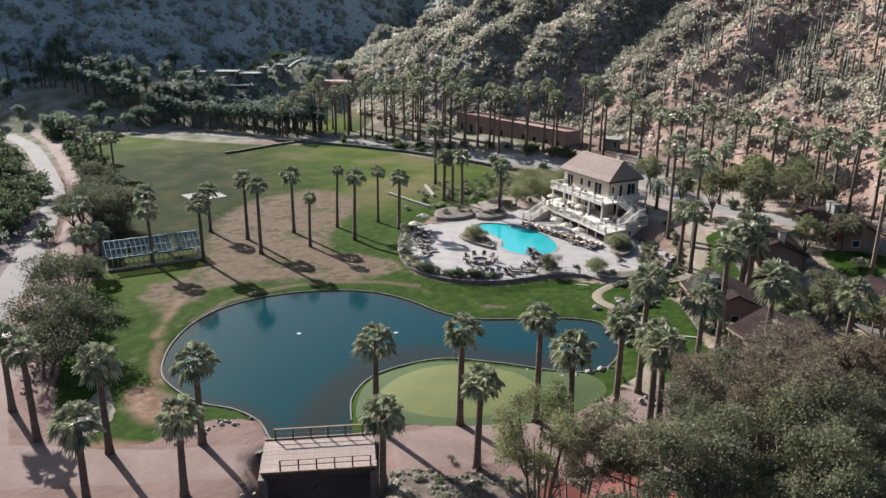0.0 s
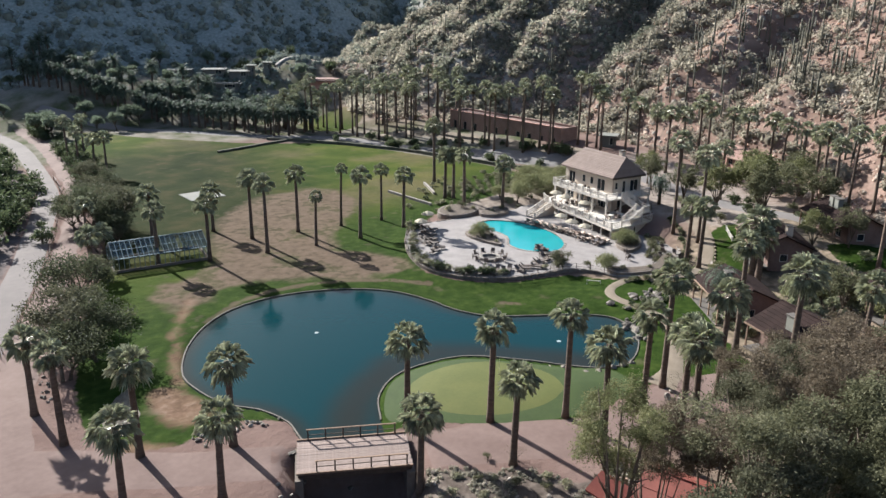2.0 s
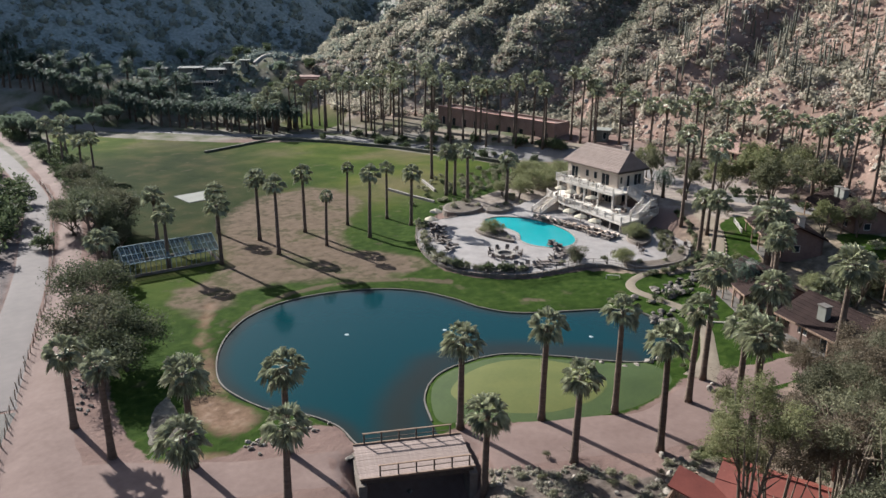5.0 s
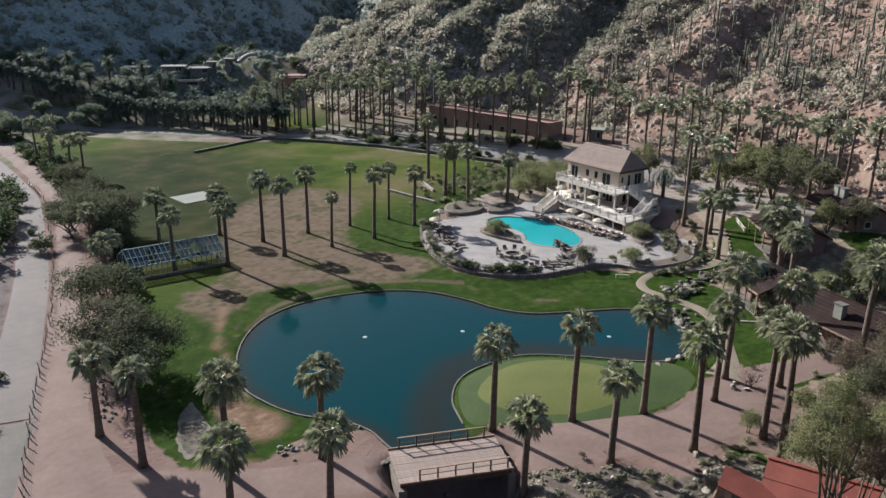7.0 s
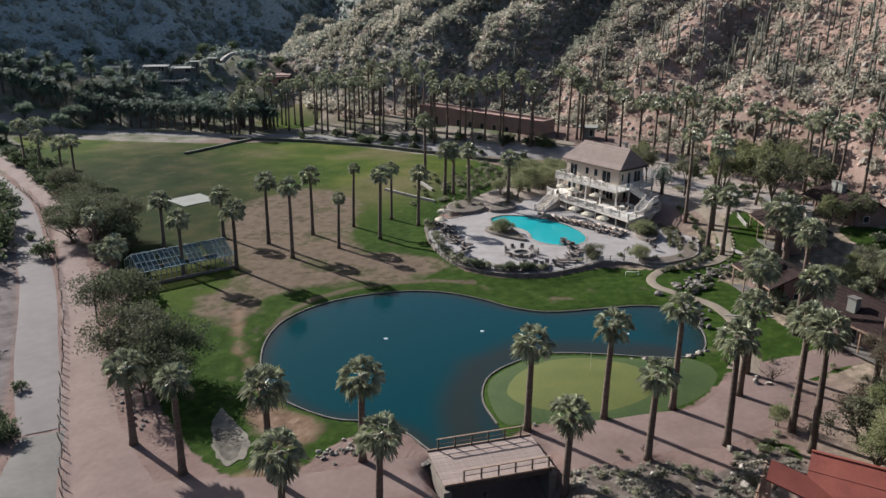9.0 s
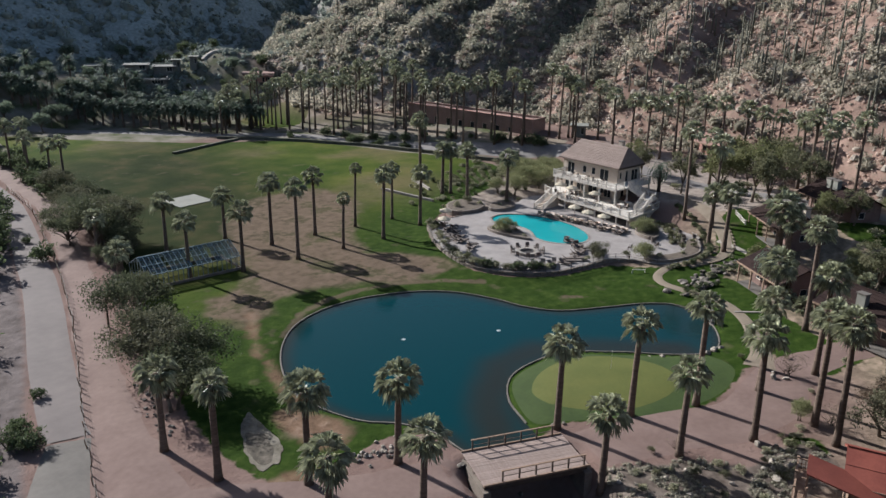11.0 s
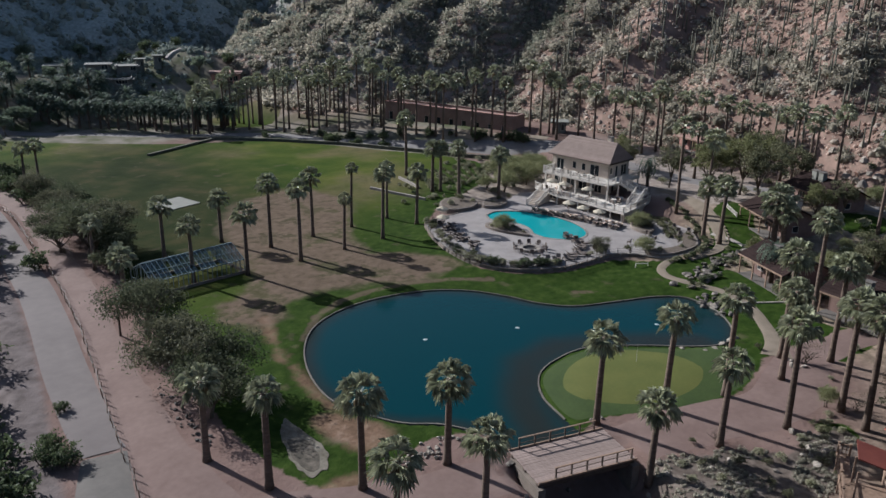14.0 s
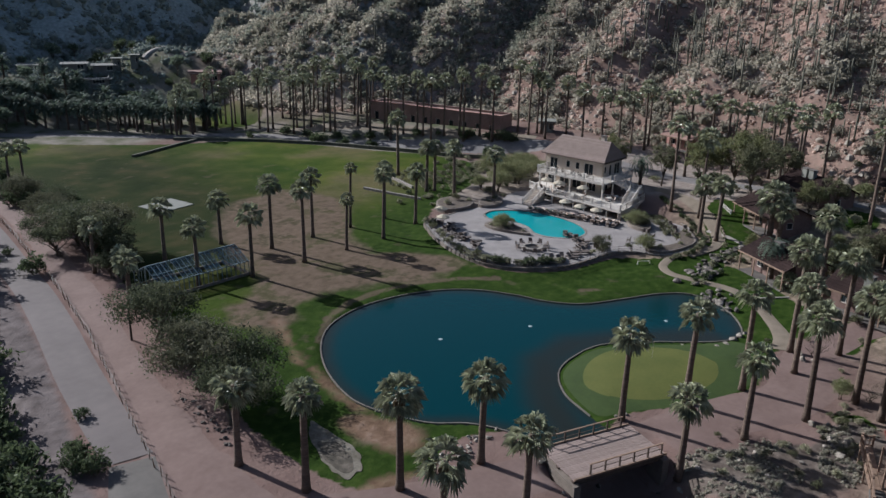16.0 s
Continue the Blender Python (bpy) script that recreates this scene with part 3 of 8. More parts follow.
zone("hill", np.maximum(ss(GX - _hb, -14, 4), ss(GY, 270, 300)))
zone("verge", np.maximum(ss(GY, 196, 206), ss(GX, 98, 106) * ss(GY, 128, 138)))
SCREE = ccw(smooth_loop([(33.5, 48.6), (37.2, 46.2), (40.8, 42.9), (43.4, 39.2), (47.2, 38.8), (50.2, 36.2), (47.0, 33.0), (40.0, 34.5), (34.0, 38.0), (31.0, 44.0)], 5))
zone("scree", signed(GX, GY, SCREE))
# full haze-tinted slope colour on the north mountain, part of it north-east
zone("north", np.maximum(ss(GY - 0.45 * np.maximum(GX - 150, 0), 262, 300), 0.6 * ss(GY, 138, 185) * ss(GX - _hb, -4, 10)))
zone("yard", np.maximum(ss(GX, 107, 110) * (1 - ss(GX - _hb, -12, -4)) * ss(GY, 60, 68) * (1 - ss(GY, 104, 112)), 0.75 * ss(GX, 84, 88) * ss(GY, 101, 105) * (1 - ss(GX, 118, 124)) * (1 - ss(GY, 126, 132))))
zone("wash", ss(lane_x(GY) - 4.9 - GX, 0, 0.8))
zone("litter", ss(GX, 60, 76) * (1 - ss(GY, 66, 78)) * (1 - ss(GX, 122, 134)) + ss(GX, 84, 90) * ss(GY, 100, 106) * (1 - ss(GY, 116, 132)) * (1 - ss(GX, 118, 126)) + 0.7 * ss(GX, 26, 34) * (1 - ss(GY - 0.0 * GX, 30, 40)))


def ground_material():
    m = bpy.data.materials.new("ground")
    m.use_nodes = True
    N, Lk = m.node_tree.nodes, m.node_tree.links
    b = N["Principled BSDF"]
    b.inputs["Roughness"].default_value = 0.95
    b.inputs["Specular IOR Level"].default_value = 0.03
    tc = N.new("ShaderNodeTexCoord")

    def noise_of(scale, detail=5.0):
        n = N.new("ShaderNodeTexNoise")
        n.inputs["Scale"].default_value, n.inputs["Detail"].default_value = scale, detail
        Lk.new(tc.outputs["Object"], n.inputs["Vector"])
        return n.outputs[0]

    def ramp(src, stops):
        r = N.new("ShaderNodeValToRGB")
        e = r.color_ramp.elements
        e[0].position, e[0].color = stops[0][0], (*stops[0][1], 1)
        e[1].position, e[1].color = stops[-1][0], (*stops[-1][1], 1)
        for p, c in stops[1:-1]:
            k = e.new(p); k.color = (*c, 1)
        Lk.new(src, r.inputs[0])
        return r.outputs[0]

    def math_(op, a, bb, c=None):
        n = N.new("ShaderNodeMath"); n.operation = op
        for i, v in enumerate((a, bb, c)):
            if v is None:
                continue
            if isinstance(v, (int, float)):
                n.inputs[i].default_value = v
            else:
                Lk.new(v, n.inputs[i])
        return n.outputs[0]

    def mix(f, a, c):
        n = N.new("ShaderNodeMix"); n.data_type = "RGBA"
        Lk.new(f, n.inputs[0]); Lk.new(a, n.inputs[6]); Lk.new(c, n.inputs[7])
        return n.outputs[2]

    def attr(name):
        n = N.new("ShaderNodeAttribute"); n.attribute_name = name
        return n.outputs["Fac"]

    def edge(src, a, c):
        n = N.new("ShaderNodeMapRange"); n.interpolation_type = "SMOOTHSTEP"
        n.inputs[1].default_value, n.inputs[2].default_value = a, c
        Lk.new(src, n.inputs[0])
        return n.outputs[0]

    big, mid, fine, grit = noise_of(0.035), noise_of(0.16), noise_of(0.9, 6), noise_of(5.0, 4)
    dirt = ramp(mid, [(0.3, (0.1133, 0.07488, 0.06432)), (0.5, (0.1411, 0.09504, 0.08256)), (0.72, (0.1709, 0.119, 0.1037))])
    dirt = mix(math_("MULTIPLY", edge(grit, 0.45, 0.75), 0.35), dirt, ramp(grit, [(0.0, (0.10, 0.075, 0.065)), (1.0, (0.16, 0.12, 0.10))]))
    lush = ramp(fine, [(0.3, (0.01395, 0.02745, 0.00468)), (0.55, (0.02385, 0.04185, 0.00756)), (0.75, (0.0378, 0.0567, 0.01152))])
    field = ramp(math_("MULTIPLY_ADD", big, 0.6, math_("MULTIPLY", mid, 0.4)), [(0.36, (0.022, 0.043, 0.0055)), (0.5, (0.045, 0.062, 0.0105)), (0.62, (0.085, 0.088, 0.021))])
    straw = ramp(fine, [(0.3, (0.0779, 0.05757, 0.04028)), (0.7, (0.1206, 0.08883, 0.06603))])
    field = mix(math_("MULTIPLY", edge(big, 0.5, 0.66), 0.5), field, straw)
    field = mix(attr("dull"), field, ramp(mid, [(0.3, (0.010, 0.0165, 0.0052)), (0.5, (0.0175, 0.0235, 0.0078)), (0.7, (0.036, 0.033, 0.0145))]))
    grass = mix(attr("meadow"), lush, field)
    dry_edge = math_("MULTIPLY_ADD", math_("SUBTRACT", mid, 0.5), 9.0, attr("dry"))
    dry_f = edge(math_("MULTIPLY", dry_edge, -1.0), -1.2, 1.4)
    patch = math_("MULTIPLY", dry_f, edge(math_("MULTIPLY_ADD", fine, 0.6, mid), 0.62, 0.80))
    grass = mix(math_("MULTIPLY_ADD", dry_f, 0.55, math_("MULTIPLY", patch, 0.45)), grass, straw)
    worn = math_("MULTIPLY_ADD", math_("SUBTRACT", fine, 0.5), 1.6, attr("worn"))
    grass = mix(math_("MULTIPLY", edge(math_("MULTIPLY", worn, -1.0), -0.9, -0.3), 0.75), grass, straw)
    spots = math_("MULTIPLY", edge(noise_of(0.33, 3), 0.62, 0.72), 0.3)
    grass = mix(spots, grass, straw)
    earth = ramp(fine, [(0.3, (0.10, 0.062, 0.042)), (0.5, (0.15, 0.095, 0.066)), (0.72, (0.205, 0.145, 0.108))])
    bare = math_("MULTIPLY_ADD", math_("SUBTRACT", fine, 0.5), 2.4, math_("MULTIPLY_ADD", math_("SUBTRACT", mid, 0.5), 3.0, attr("bare")))
    grass = mix(math_("MULTIPLY", edge(math_("MULTIPLY", bare, -1.0), -0.6, 0.9), 0.85), grass, earth)
    lawn_edge = math_("MULTIPLY_ADD", math_("SUBTRACT", fine, 0.5), 1.6, attr("lawn"))
    lawn_f = edge(math_("MULTIPLY", lawn_edge, -1.0), -0.15, 0.25)
    col = mix(lawn_f, dirt, grass)
    litter = ramp(fine, [(0.3, (0.0972, 0.0778, 0.0583)), (0.5, (0.162, 0.13, 0.094)), (0.7, (0.276, 0.211, 0.162))])
    col = mix(math_("MULTIPLY", attr("litter"), math_("SUBTRACT", 1.0, lawn_f)), col, litter)
    gravel = ramp(fine, [(0.3, (0.16, 0.132, 0.115)), (0.5, (0.215, 0.18, 0.158)), (0.72, (0.27, 0.23, 0.203))])
    col = mix(math_("MULTIPLY", attr("yard"), math_("SUBTRACT", 1.0, lawn_f)), col, gravel)
    rock = ramp(mid, [(0.3, (0.1283, 0.08556, 0.06975)), (0.5, (0.186, 0.1265, 0.1032)), (0.68, (0.2558, 0.1786, 0.1469))])
    rock = mix(math_("MULTIPLY", edge(fine, 0.5, 0.68), 0.7), rock, ramp(grit, [(0.2, (0.10, 0.082, 0.064)), (0.8, (0.23, 0.18, 0.145))]))
    verge = ramp(mid, [(0.35, (0.062, 0.072, 0.034)), (0.5, (0.125, 0.116, 0.088)), (0.65, (0.185, 0.166, 0.142))])
    col = mix(math_("MULTIPLY", attr("verge"), math_("SUBTRACT", 1.0, lawn_f)), col, verge)
    scree = ramp(fine, [(0.3, (0.0638, 0.051, 0.0425)), (0.5, (0.106, 0.085, 0.0723)), (0.7, (0.17, 0.14, 0.119))])
    col = mix(edge(math_("MULTIPLY", math_("MULTIPLY_ADD", math_("SUBTRACT", fine, 0.5), 2.0, attr("scree")), -1.0), -0.2, 0.4), col, scree)
    col = mix(attr("hill"), col, rock)
    # mountain soil paled and blued: haze and skylit shade put into the colour
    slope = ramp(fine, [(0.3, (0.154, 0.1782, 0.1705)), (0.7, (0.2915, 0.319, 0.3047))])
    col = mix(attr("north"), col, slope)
    wash = ramp(noise_of(0.4, 8), [(0.35, (0.08, 0.066, 0.063)), (0.5, (0.118, 0.099, 0.095)), (0.65, (0.15, 0.126, 0.122))])
    col = mix(attr("wash"), col, wash)
    Lk.new(col, b.inputs["Base Color"])
    bp = N.new("ShaderNodeBump"); bp.inputs["Strength"].default_value = 0.6; bp.inputs["Distance"].default_value = 0.25
    Lk.new(math_("MULTIPLY_ADD", grit, 0.35, fine), bp.inputs["Height"]); Lk.new(bp.outputs[0], b.inputs["Normal"])
    return m


ground_mesh.materials.append(ground_material())
tagged(new("ground", ground_mesh), "lawn, dry meadow, pinkish desert dirt and rocky hillsides", "ground", kind="structure")


def zat(x, y):
    return float(height(np.array([x]), np.array([y]))[0])


def ribbon(name, centre, widths, mat, label, lift=0.03, n=8, ragged=0.0, cat="road", across=7, level=None):
    """A road or path that follows the ground along a centre line; widths to the left and right at each point."""
    C = smooth_loop([(*c, *w) for c, w in zip(centre, widths)], n, False)
    T = np.gradient(C[:, :2], axis=0)
    T /= np.linalg.norm(T, axis=1)[:, None] + 1e-9
    nrm = np.stack([-T[:, 1], T[:, 0]], 1)
    B = Build()
    rows = []
    for k in range(across):
        w = k / (across - 1)
        off = C[:, 2] * (1 - w) * 1.0 - C[:, 3] * w
        P = C[:, :2] + nrm * off[:, None]
        if ragged and k in (0, across - 1):
            P = P + nrm * ((vnoise(P[:, 0], P[:, 1], 2.2) - 0.5) * ragged)[:, None]
        rows.append(P)
    R = np.stack(rows, 1)
    Z = height(R[..., 0], R[..., 1]) + lift if level is None else np.full(R.shape[:2], level)
    Z[:, 0] -= lift * 1.6 if level is None else 0; Z[:, -1] -= lift * 1.6 if level is None else 0
    m = len(C)
    B.add([(R[i, k, 0], R[i, k, 1], Z[i, k]) for i in range(m) for k in range(across)],
          [(i * across + k, i * across + k + 1, (i + 1) * across + k + 1, (i + 1) * across + k) for i in range(m - 1) for k in range(across - 1)])
    ob = solid(name, B, mat, label, cat, True, "structure")
    return ob


def sheet(name, outline, z, mat, label, cat, thick=0.05, kind="structure", smooth=False):
    return solid(name, Build().prism([tuple(p) for p in outline], z - thick, z), mat, label, cat, smooth, kind)


# ---- roads and paths ----
ribbon("road_south", [(-14, 79), (0, 73.5), (9, 69.0), (17, 62.6), (25, 57.6), (30.5, 54.3), (37, 50.6), (43.5, 46.8), (50, 43.2), (56.5, 42.2), (63, 43.0), (69, 41.5), (76, 38)],
       [(7, 7), (5, 5), (3.4, 4.5), (3.0, 3.2), (2.8, 3.0), (2.8, 3.2), (3.6, 3.4), (4.2, 3.2), (3.4, 3.8), (4.0, 4.0), (3.0, 3.4), (2.4, 2.6), (2.0, 2.2)],
       M_DIRTROAD, "pinkish compacted dirt road across the bridge", 0.035, 8, 1.1)
ribbon("road_west", [(0, 62), (5.5, 78.0), (11.0, 90.0), (17.0, 104.0), (22.8, 118.0), (28.6, 134.0), (34.4, 151.0), (40.0, 170.0), (43.8, 196.0), (47.5, 225.0), (48, 252.0)],
       [(3.2, 6.5), (3.0, 5.0), (2.6, 2.8), (2.6, 1.8), (2.2, 2.0), (2.0, 2.0), (1.9, 2.2), (1.8, 2.0), (1.8, 2.0), (1.8, 2.0), (1.8, 2.0)],
       M_DIRTROAD, "pinkish dirt road beside the concrete lane", 0.03, 8, 1.0)
lane = ribbon("road_lane", [(5.7, 88.0), (7.0, 91.3), (11.5, 103.0), (15.4, 112.8), (17.4, 117.7), (21.7, 129.3), (25.3, 140.3), (29.5, 153.0), (33.2, 165.0), (36.0, 176.0), (39.6, 201), (42.5, 231.0), (41.0, 252)],
              [(1.6, 2.9), (2.2, 2.6), (2.6, 2.5), (2.6, 2.5), (2.6, 2.5), (2.5, 2.5), (2.5, 2.4), (2.4, 2.4), (2.4, 2.4), (2.3, 2.3), (2.2, 2.2), (2.2, 2.2), (2.2, 2.2)],
              M_CONCRETE, "pale smooth concrete lane beside a dry wash", 0.06, 8)
ribbon("road_lane_lower", [(-28.0, 25.0), (-15.0, 50.0), (-4.0, 69.0), (1.6, 80.0), (5.4, 87.6)], [(4, 4), (4, 4), (3.6, 3.6), (2.8, 2.8), (1.6, 2.9)], M_OLDCONC, "older darker concrete lane", 0.09, 8)
ribbon("path_pond", [(84.5, 66.5), (80.5, 66.6), (78.0, 64.2), (77.6, 60.0), (77.0, 55.6), (74.0, 51.6), (69.6, 48.6), (66.0, 46.6), (62.5, 45.6)],
       [(0.7, 0.7), (0.75, 0.75), (0.75, 0.75), (0.8, 0.8), (0.85, 0.85), (0.9, 0.9), (1.0, 1.0), (1.4, 1.4), (2.4, 2.0)], M_PATH, "curving tan gravel footpath", 0.05, 6, 0.2, "path")
ribbon("path_terrace", [(86.0, 64.6), (92.5, 62.9), (99.5, 64.3), (105.0, 68.2), (109.5, 73.5), (112.5, 79.5)], [(0.8, 0.8), (0.8, 0.9), (1.0, 1.0), (1.2, 1.2), (1.3, 1.3), (1.4, 1.4)],
       M_PATH, "tan gravel path around the garden terrace", 0.05, 6, 0.3, "path")
ribbon("path_upper", [(100.5, 66.2), (99.0, 61.8), (96.0, 58.2), (92.0, 56.2)], [(0.5, 0.5)] * 4, M_COPING, "pale stone footpath over the lawn", 0.05, 6, 0.1, "path")
ribbon("road_far", [(56, 262), (70, 242), (84, 225), (98, 205), (109, 196), (116.5, 184), (120.5, 170), (124.0, 155), (126.5, 140), (128.5, 126), (131, 112), (128, 98), (124, 84), (122, 70), (121, 50), (118, 20)],
       [(2.2, 2.2)] * 4 + [(2.6, 2.6)] * 8 + [(2.4, 2.4)] * 4, M_FAR_ROAD, "grey asphalt road along the foot of the hill", 0.05, 6, 0.3)
ribbon("road_brick", [(112, 203), (120, 192), (127.0, 178), (130.0, 164), (131.0, 146), (131.6, 130), (134, 116)], [(1.5, 1.5)] * 7, M_PATH, "pale gravel drive in front of the adobe building", 0.05, 6, 0.3)
ribbon("road_spur", [(133, 258), (140, 260.5), (147, 262), (153, 260), (155.5, 253), (157, 246)], [(0.9, 0.9)] * 6, M_PATH, "pale track climbing the spur", 0.25, 8, 0.3)
sheet("slab", [(54.8, 147.4), (61.8, 147.4), (61.8, 153.8), (54.8, 153.8)], 0.62, M_SLAB, "pale concrete slab on the meadow", "slab", 0.3)

# ---- pond, green and bunker ----
_pz = 0.40
pond_grid = Build()
_bx, _by = np.arange(22, 76, 0.8), np.arange(46, 96, 0.8)
_PX, _PY = np.meshgrid(_bx, _by)
_in = signed(_PX, _PY, POND) < 1.3
_id = -np.ones(_PX.shape, int)
_id[_in] = np.arange(_in.sum())
_pv = [(a, b, _pz) for a, b in zip(_PX[_in], _PY[_in])]
_pf = [(_id[j, i], _id[j, i + 1], _id[j + 1, i + 1], _id[j + 1, i]) for j in range(len(_by) - 1) for i in range(len(_bx) - 1)
       if _id[j, i] >= 0 and _id[j, i + 1] >= 0 and _id[j + 1, i + 1] >= 0 and _id[j + 1, i] >= 0]
pond_grid.add(_pv, _pf)
pond = solid("pond_water", pond_grid, M_POND, "deep teal still pond water", "water", True, "structure")
_sd = signed(_PX[_in], _PY[_in], POND)
_sh = np.clip(1.0 + _sd / 2.4, 0, 1) * 0.8
_sh = np.maximum(_sh, 0.8 * (1 - ss(line_distance(_PX[_in], _PY[_in], np.array([(31, 57), (37.5, 63.5), (44, 67), (50, 66), (56, 60.5), (61, 54)]), False), 0.0, 5.0)))
_sh = np.maximum(_sh, 0.5 * ss(_PX[_in] - 0.5 * _PY[_in], 30, 42))
_a = pond.data.attributes.new("shallow", "FLOAT", "POINT")
_a.data.foreach_set("value", _sh.astype(float))

# stone kerb around the pond, piece by piece
kerb = thing("pond_kerb", 0, 0, 0, "thin pale stone kerb around the pond", "kerb", kind="structure")
_k = smooth_loop(POND, 2)
_kb = [Build().box((0, 0, 0), (1.12, 0.14, 0.30)).mesh("kerb_stone", M_KERB), Build().box((0, 0, 0), (1.12, 0.15, 0.29)).mesh("kerb_stone", M_KERB)]
_acc, _last = 0.0, None
_cnt = 0
for i in range(len(_k)):
    a, b = _k[i], _k[(i + 1) % len(_k)]
    if _last is not None and np.hypot(*(a - _last)) < 0.6:
        continue
    _last = a
    ang = math.degrees(math.atan2(b[1] - a[1], b[0] - a[0]))
    if 27.5 < a[0] < 36 and a[1] < 58.9:
        continue
    share("kerb_stone", _kb[_cnt % 2], kerb, pose(a[0], a[1], 0.385 + 0.01 * random.random(), 0, 0, ang + random.uniform(-2, 2)))
    _cnt += 1


def turf(name, outline, mat, label, lift, dome=0.0, over=None):
    """Mown turf laid over the ground, domed a little to the middle."""
    x0, y0 = outline.min(0) - 1
    x1, y1 = outline.max(0) + 1
    B = Build()
    c = outline.mean(0)
    rings = 9
    k = len(outline)
    vs = []
    for r in range(rings):
        w = 1 - r / rings
        for p in outline:
            q = c + (p - c) * w
            vs.append((q[0], q[1]))
    vs.append(tuple(c))
    V = np.array(vs)
    d = signed(V[:, 0], V[:, 1], outline)
    Z = 0.5 + lift + dome * ss(-d, 0, 5) - 0.06 * (d > -0.05)
    if over is not None:
        Z = 0.5 + lift + dome * ss(-signed(V[:, 0], V[:, 1], over), 0, 5) - 0.03 * (d > -0.05)
    fs = [(r * k + i, r * k + (i + 1) % k, (r + 1) * k + (i + 1) % k, (r + 1) * k + i) for r in range(rings - 1) for i in range(k)]
    fs += [((rings - 1) * k + i, (rings - 1) * k + (i + 1) % k, rings * k) for i in range(k)]
    B.add([(V[i, 0], V[i, 1], Z[i]) for i in range(len(V))], fs)
    return solid(name, B, mat, label, "grass", True, "structure")


turf("green_fringe", GREEN, M_FRINGE, "darker mown grass around the putting green", 0.06, 0.25)
turf("putting_green", CUP, M_GREEN, "smooth yellowish putting green beside the pond", 0.085, 0.25, GREEN)
def ragged(pts, amount=0.7):
    """A smooth outline with an uneven edge."""
    P = smooth_loop(pts, 8)
    c = P.mean(0)
    return c + (P - c) * (1 + amount * 0.35 * (vnoise(P[:, 0], P[:, 1], 0.7) - 0.5))[:, None]


sheet("bunker_lip", ragged([(19.4, 78.9), (19.2, 76.9), (18.8, 74.6), (17.9, 72.0), (16.0, 70.2), (14.6, 70.3), (14.5, 72.0), (15.6, 74.5), (17.3, 77.0)]), 0.535, M_LIP, "pale worn rim of a sand bunker", "bunker", 0.1)
sheet("bunker_sand", ragged([(17.2, 75.9), (18.0, 74.6), (17.2, 72.2), (15.9, 70.8), (14.9, 71.1), (15.2, 73.1), (16.2, 75.0)]), 0.545, M_SAND, "dull sand in a small golf bunker", "bunker", 0.1)

# ---- palms ----
rnd = random.Random(11)


def fan_crown(seed, leaves, segs, radius, dead=False):
    """A crown of folded fan fronds on stalks; dead: the drooping skirt below it."""
    r = random.Random(seed)
    B = Build()
    for i in range(leaves):
        az = i * 2.39996 + r.uniform(-0.3, 0.3)
        u = (i + 0.5) / leaves
        el = radians(84 - 128 * u ** 0.9 + r.uniform(-9, 9)) if not dead else radians(r.uniform(-86, -52))
        stalk = radius * (r.uniform(0.42, 0.58) if not dead else r.uniform(0.2, 0.45))
        blade = radius * r.uniform(0.50, 0.66)
        out = Vector((math.cos(az), math.sin(az), 0))
        d = out * math.cos(el) + Vector((0, 0, 1)) * math.sin(el)
        side = Vector((-math.sin(az), math.cos(az), 0))
        nrm = d.cross(side) * -1
        p0 = d * 0.10
        hub = d * stalk + Vector((0, 0, -0.06 * stalk))
        B.add([p0 - side * 0.03, p0 + side * 0.03, hub + side * 0.02, hub - side * 0.02], [(0, 1, 2, 3)])
        roll = r.uniform(-0.5, 0.5)
        s2 = side * math.cos(roll) + nrm * math.sin(roll)
        spread = radians(r.uniform(125, 175)) if not dead else radians(90)
        for k in range(segs):
            a = spread * ((k + 0.5) / segs - 0.5)
            w = d * math.cos(a) + s2 * math.sin(a)
            ln = blade * (0.78 + 0.22 * math.cos(a)) * r.uniform(0.88, 1.08)
            lat = (d * -math.sin(a) + s2 * math.cos(a)) * (ln * spread / segs * 0.36)
            fold = nrm * (0.05 * (1 if k % 2 else -1))
            mid = hub + w * ln * 0.62 + fold
            tip = hub + w * ln + Vector((0, 0, -ln * r.uniform(0.18, 0.62)))
            B.add([hub, mid - lat, tip, mid + lat], [(0, 1, 2), (0, 2, 3)])
    return B


CROWNS = [fan_crown(20 + i, 27, 12, 1.95).mesh("crown", M_FROND) for i in range(5)]
CROWNS_FAR = [fan_crown(40 + i, 23, 8, 1.95).mesh("crown", M_FROND) for i in range(4)]
SKIRTS = [fan_crown(60 + i, 14, 5, 1.15, True).mesh("skirt", M_DEAD) for i in range(3)]


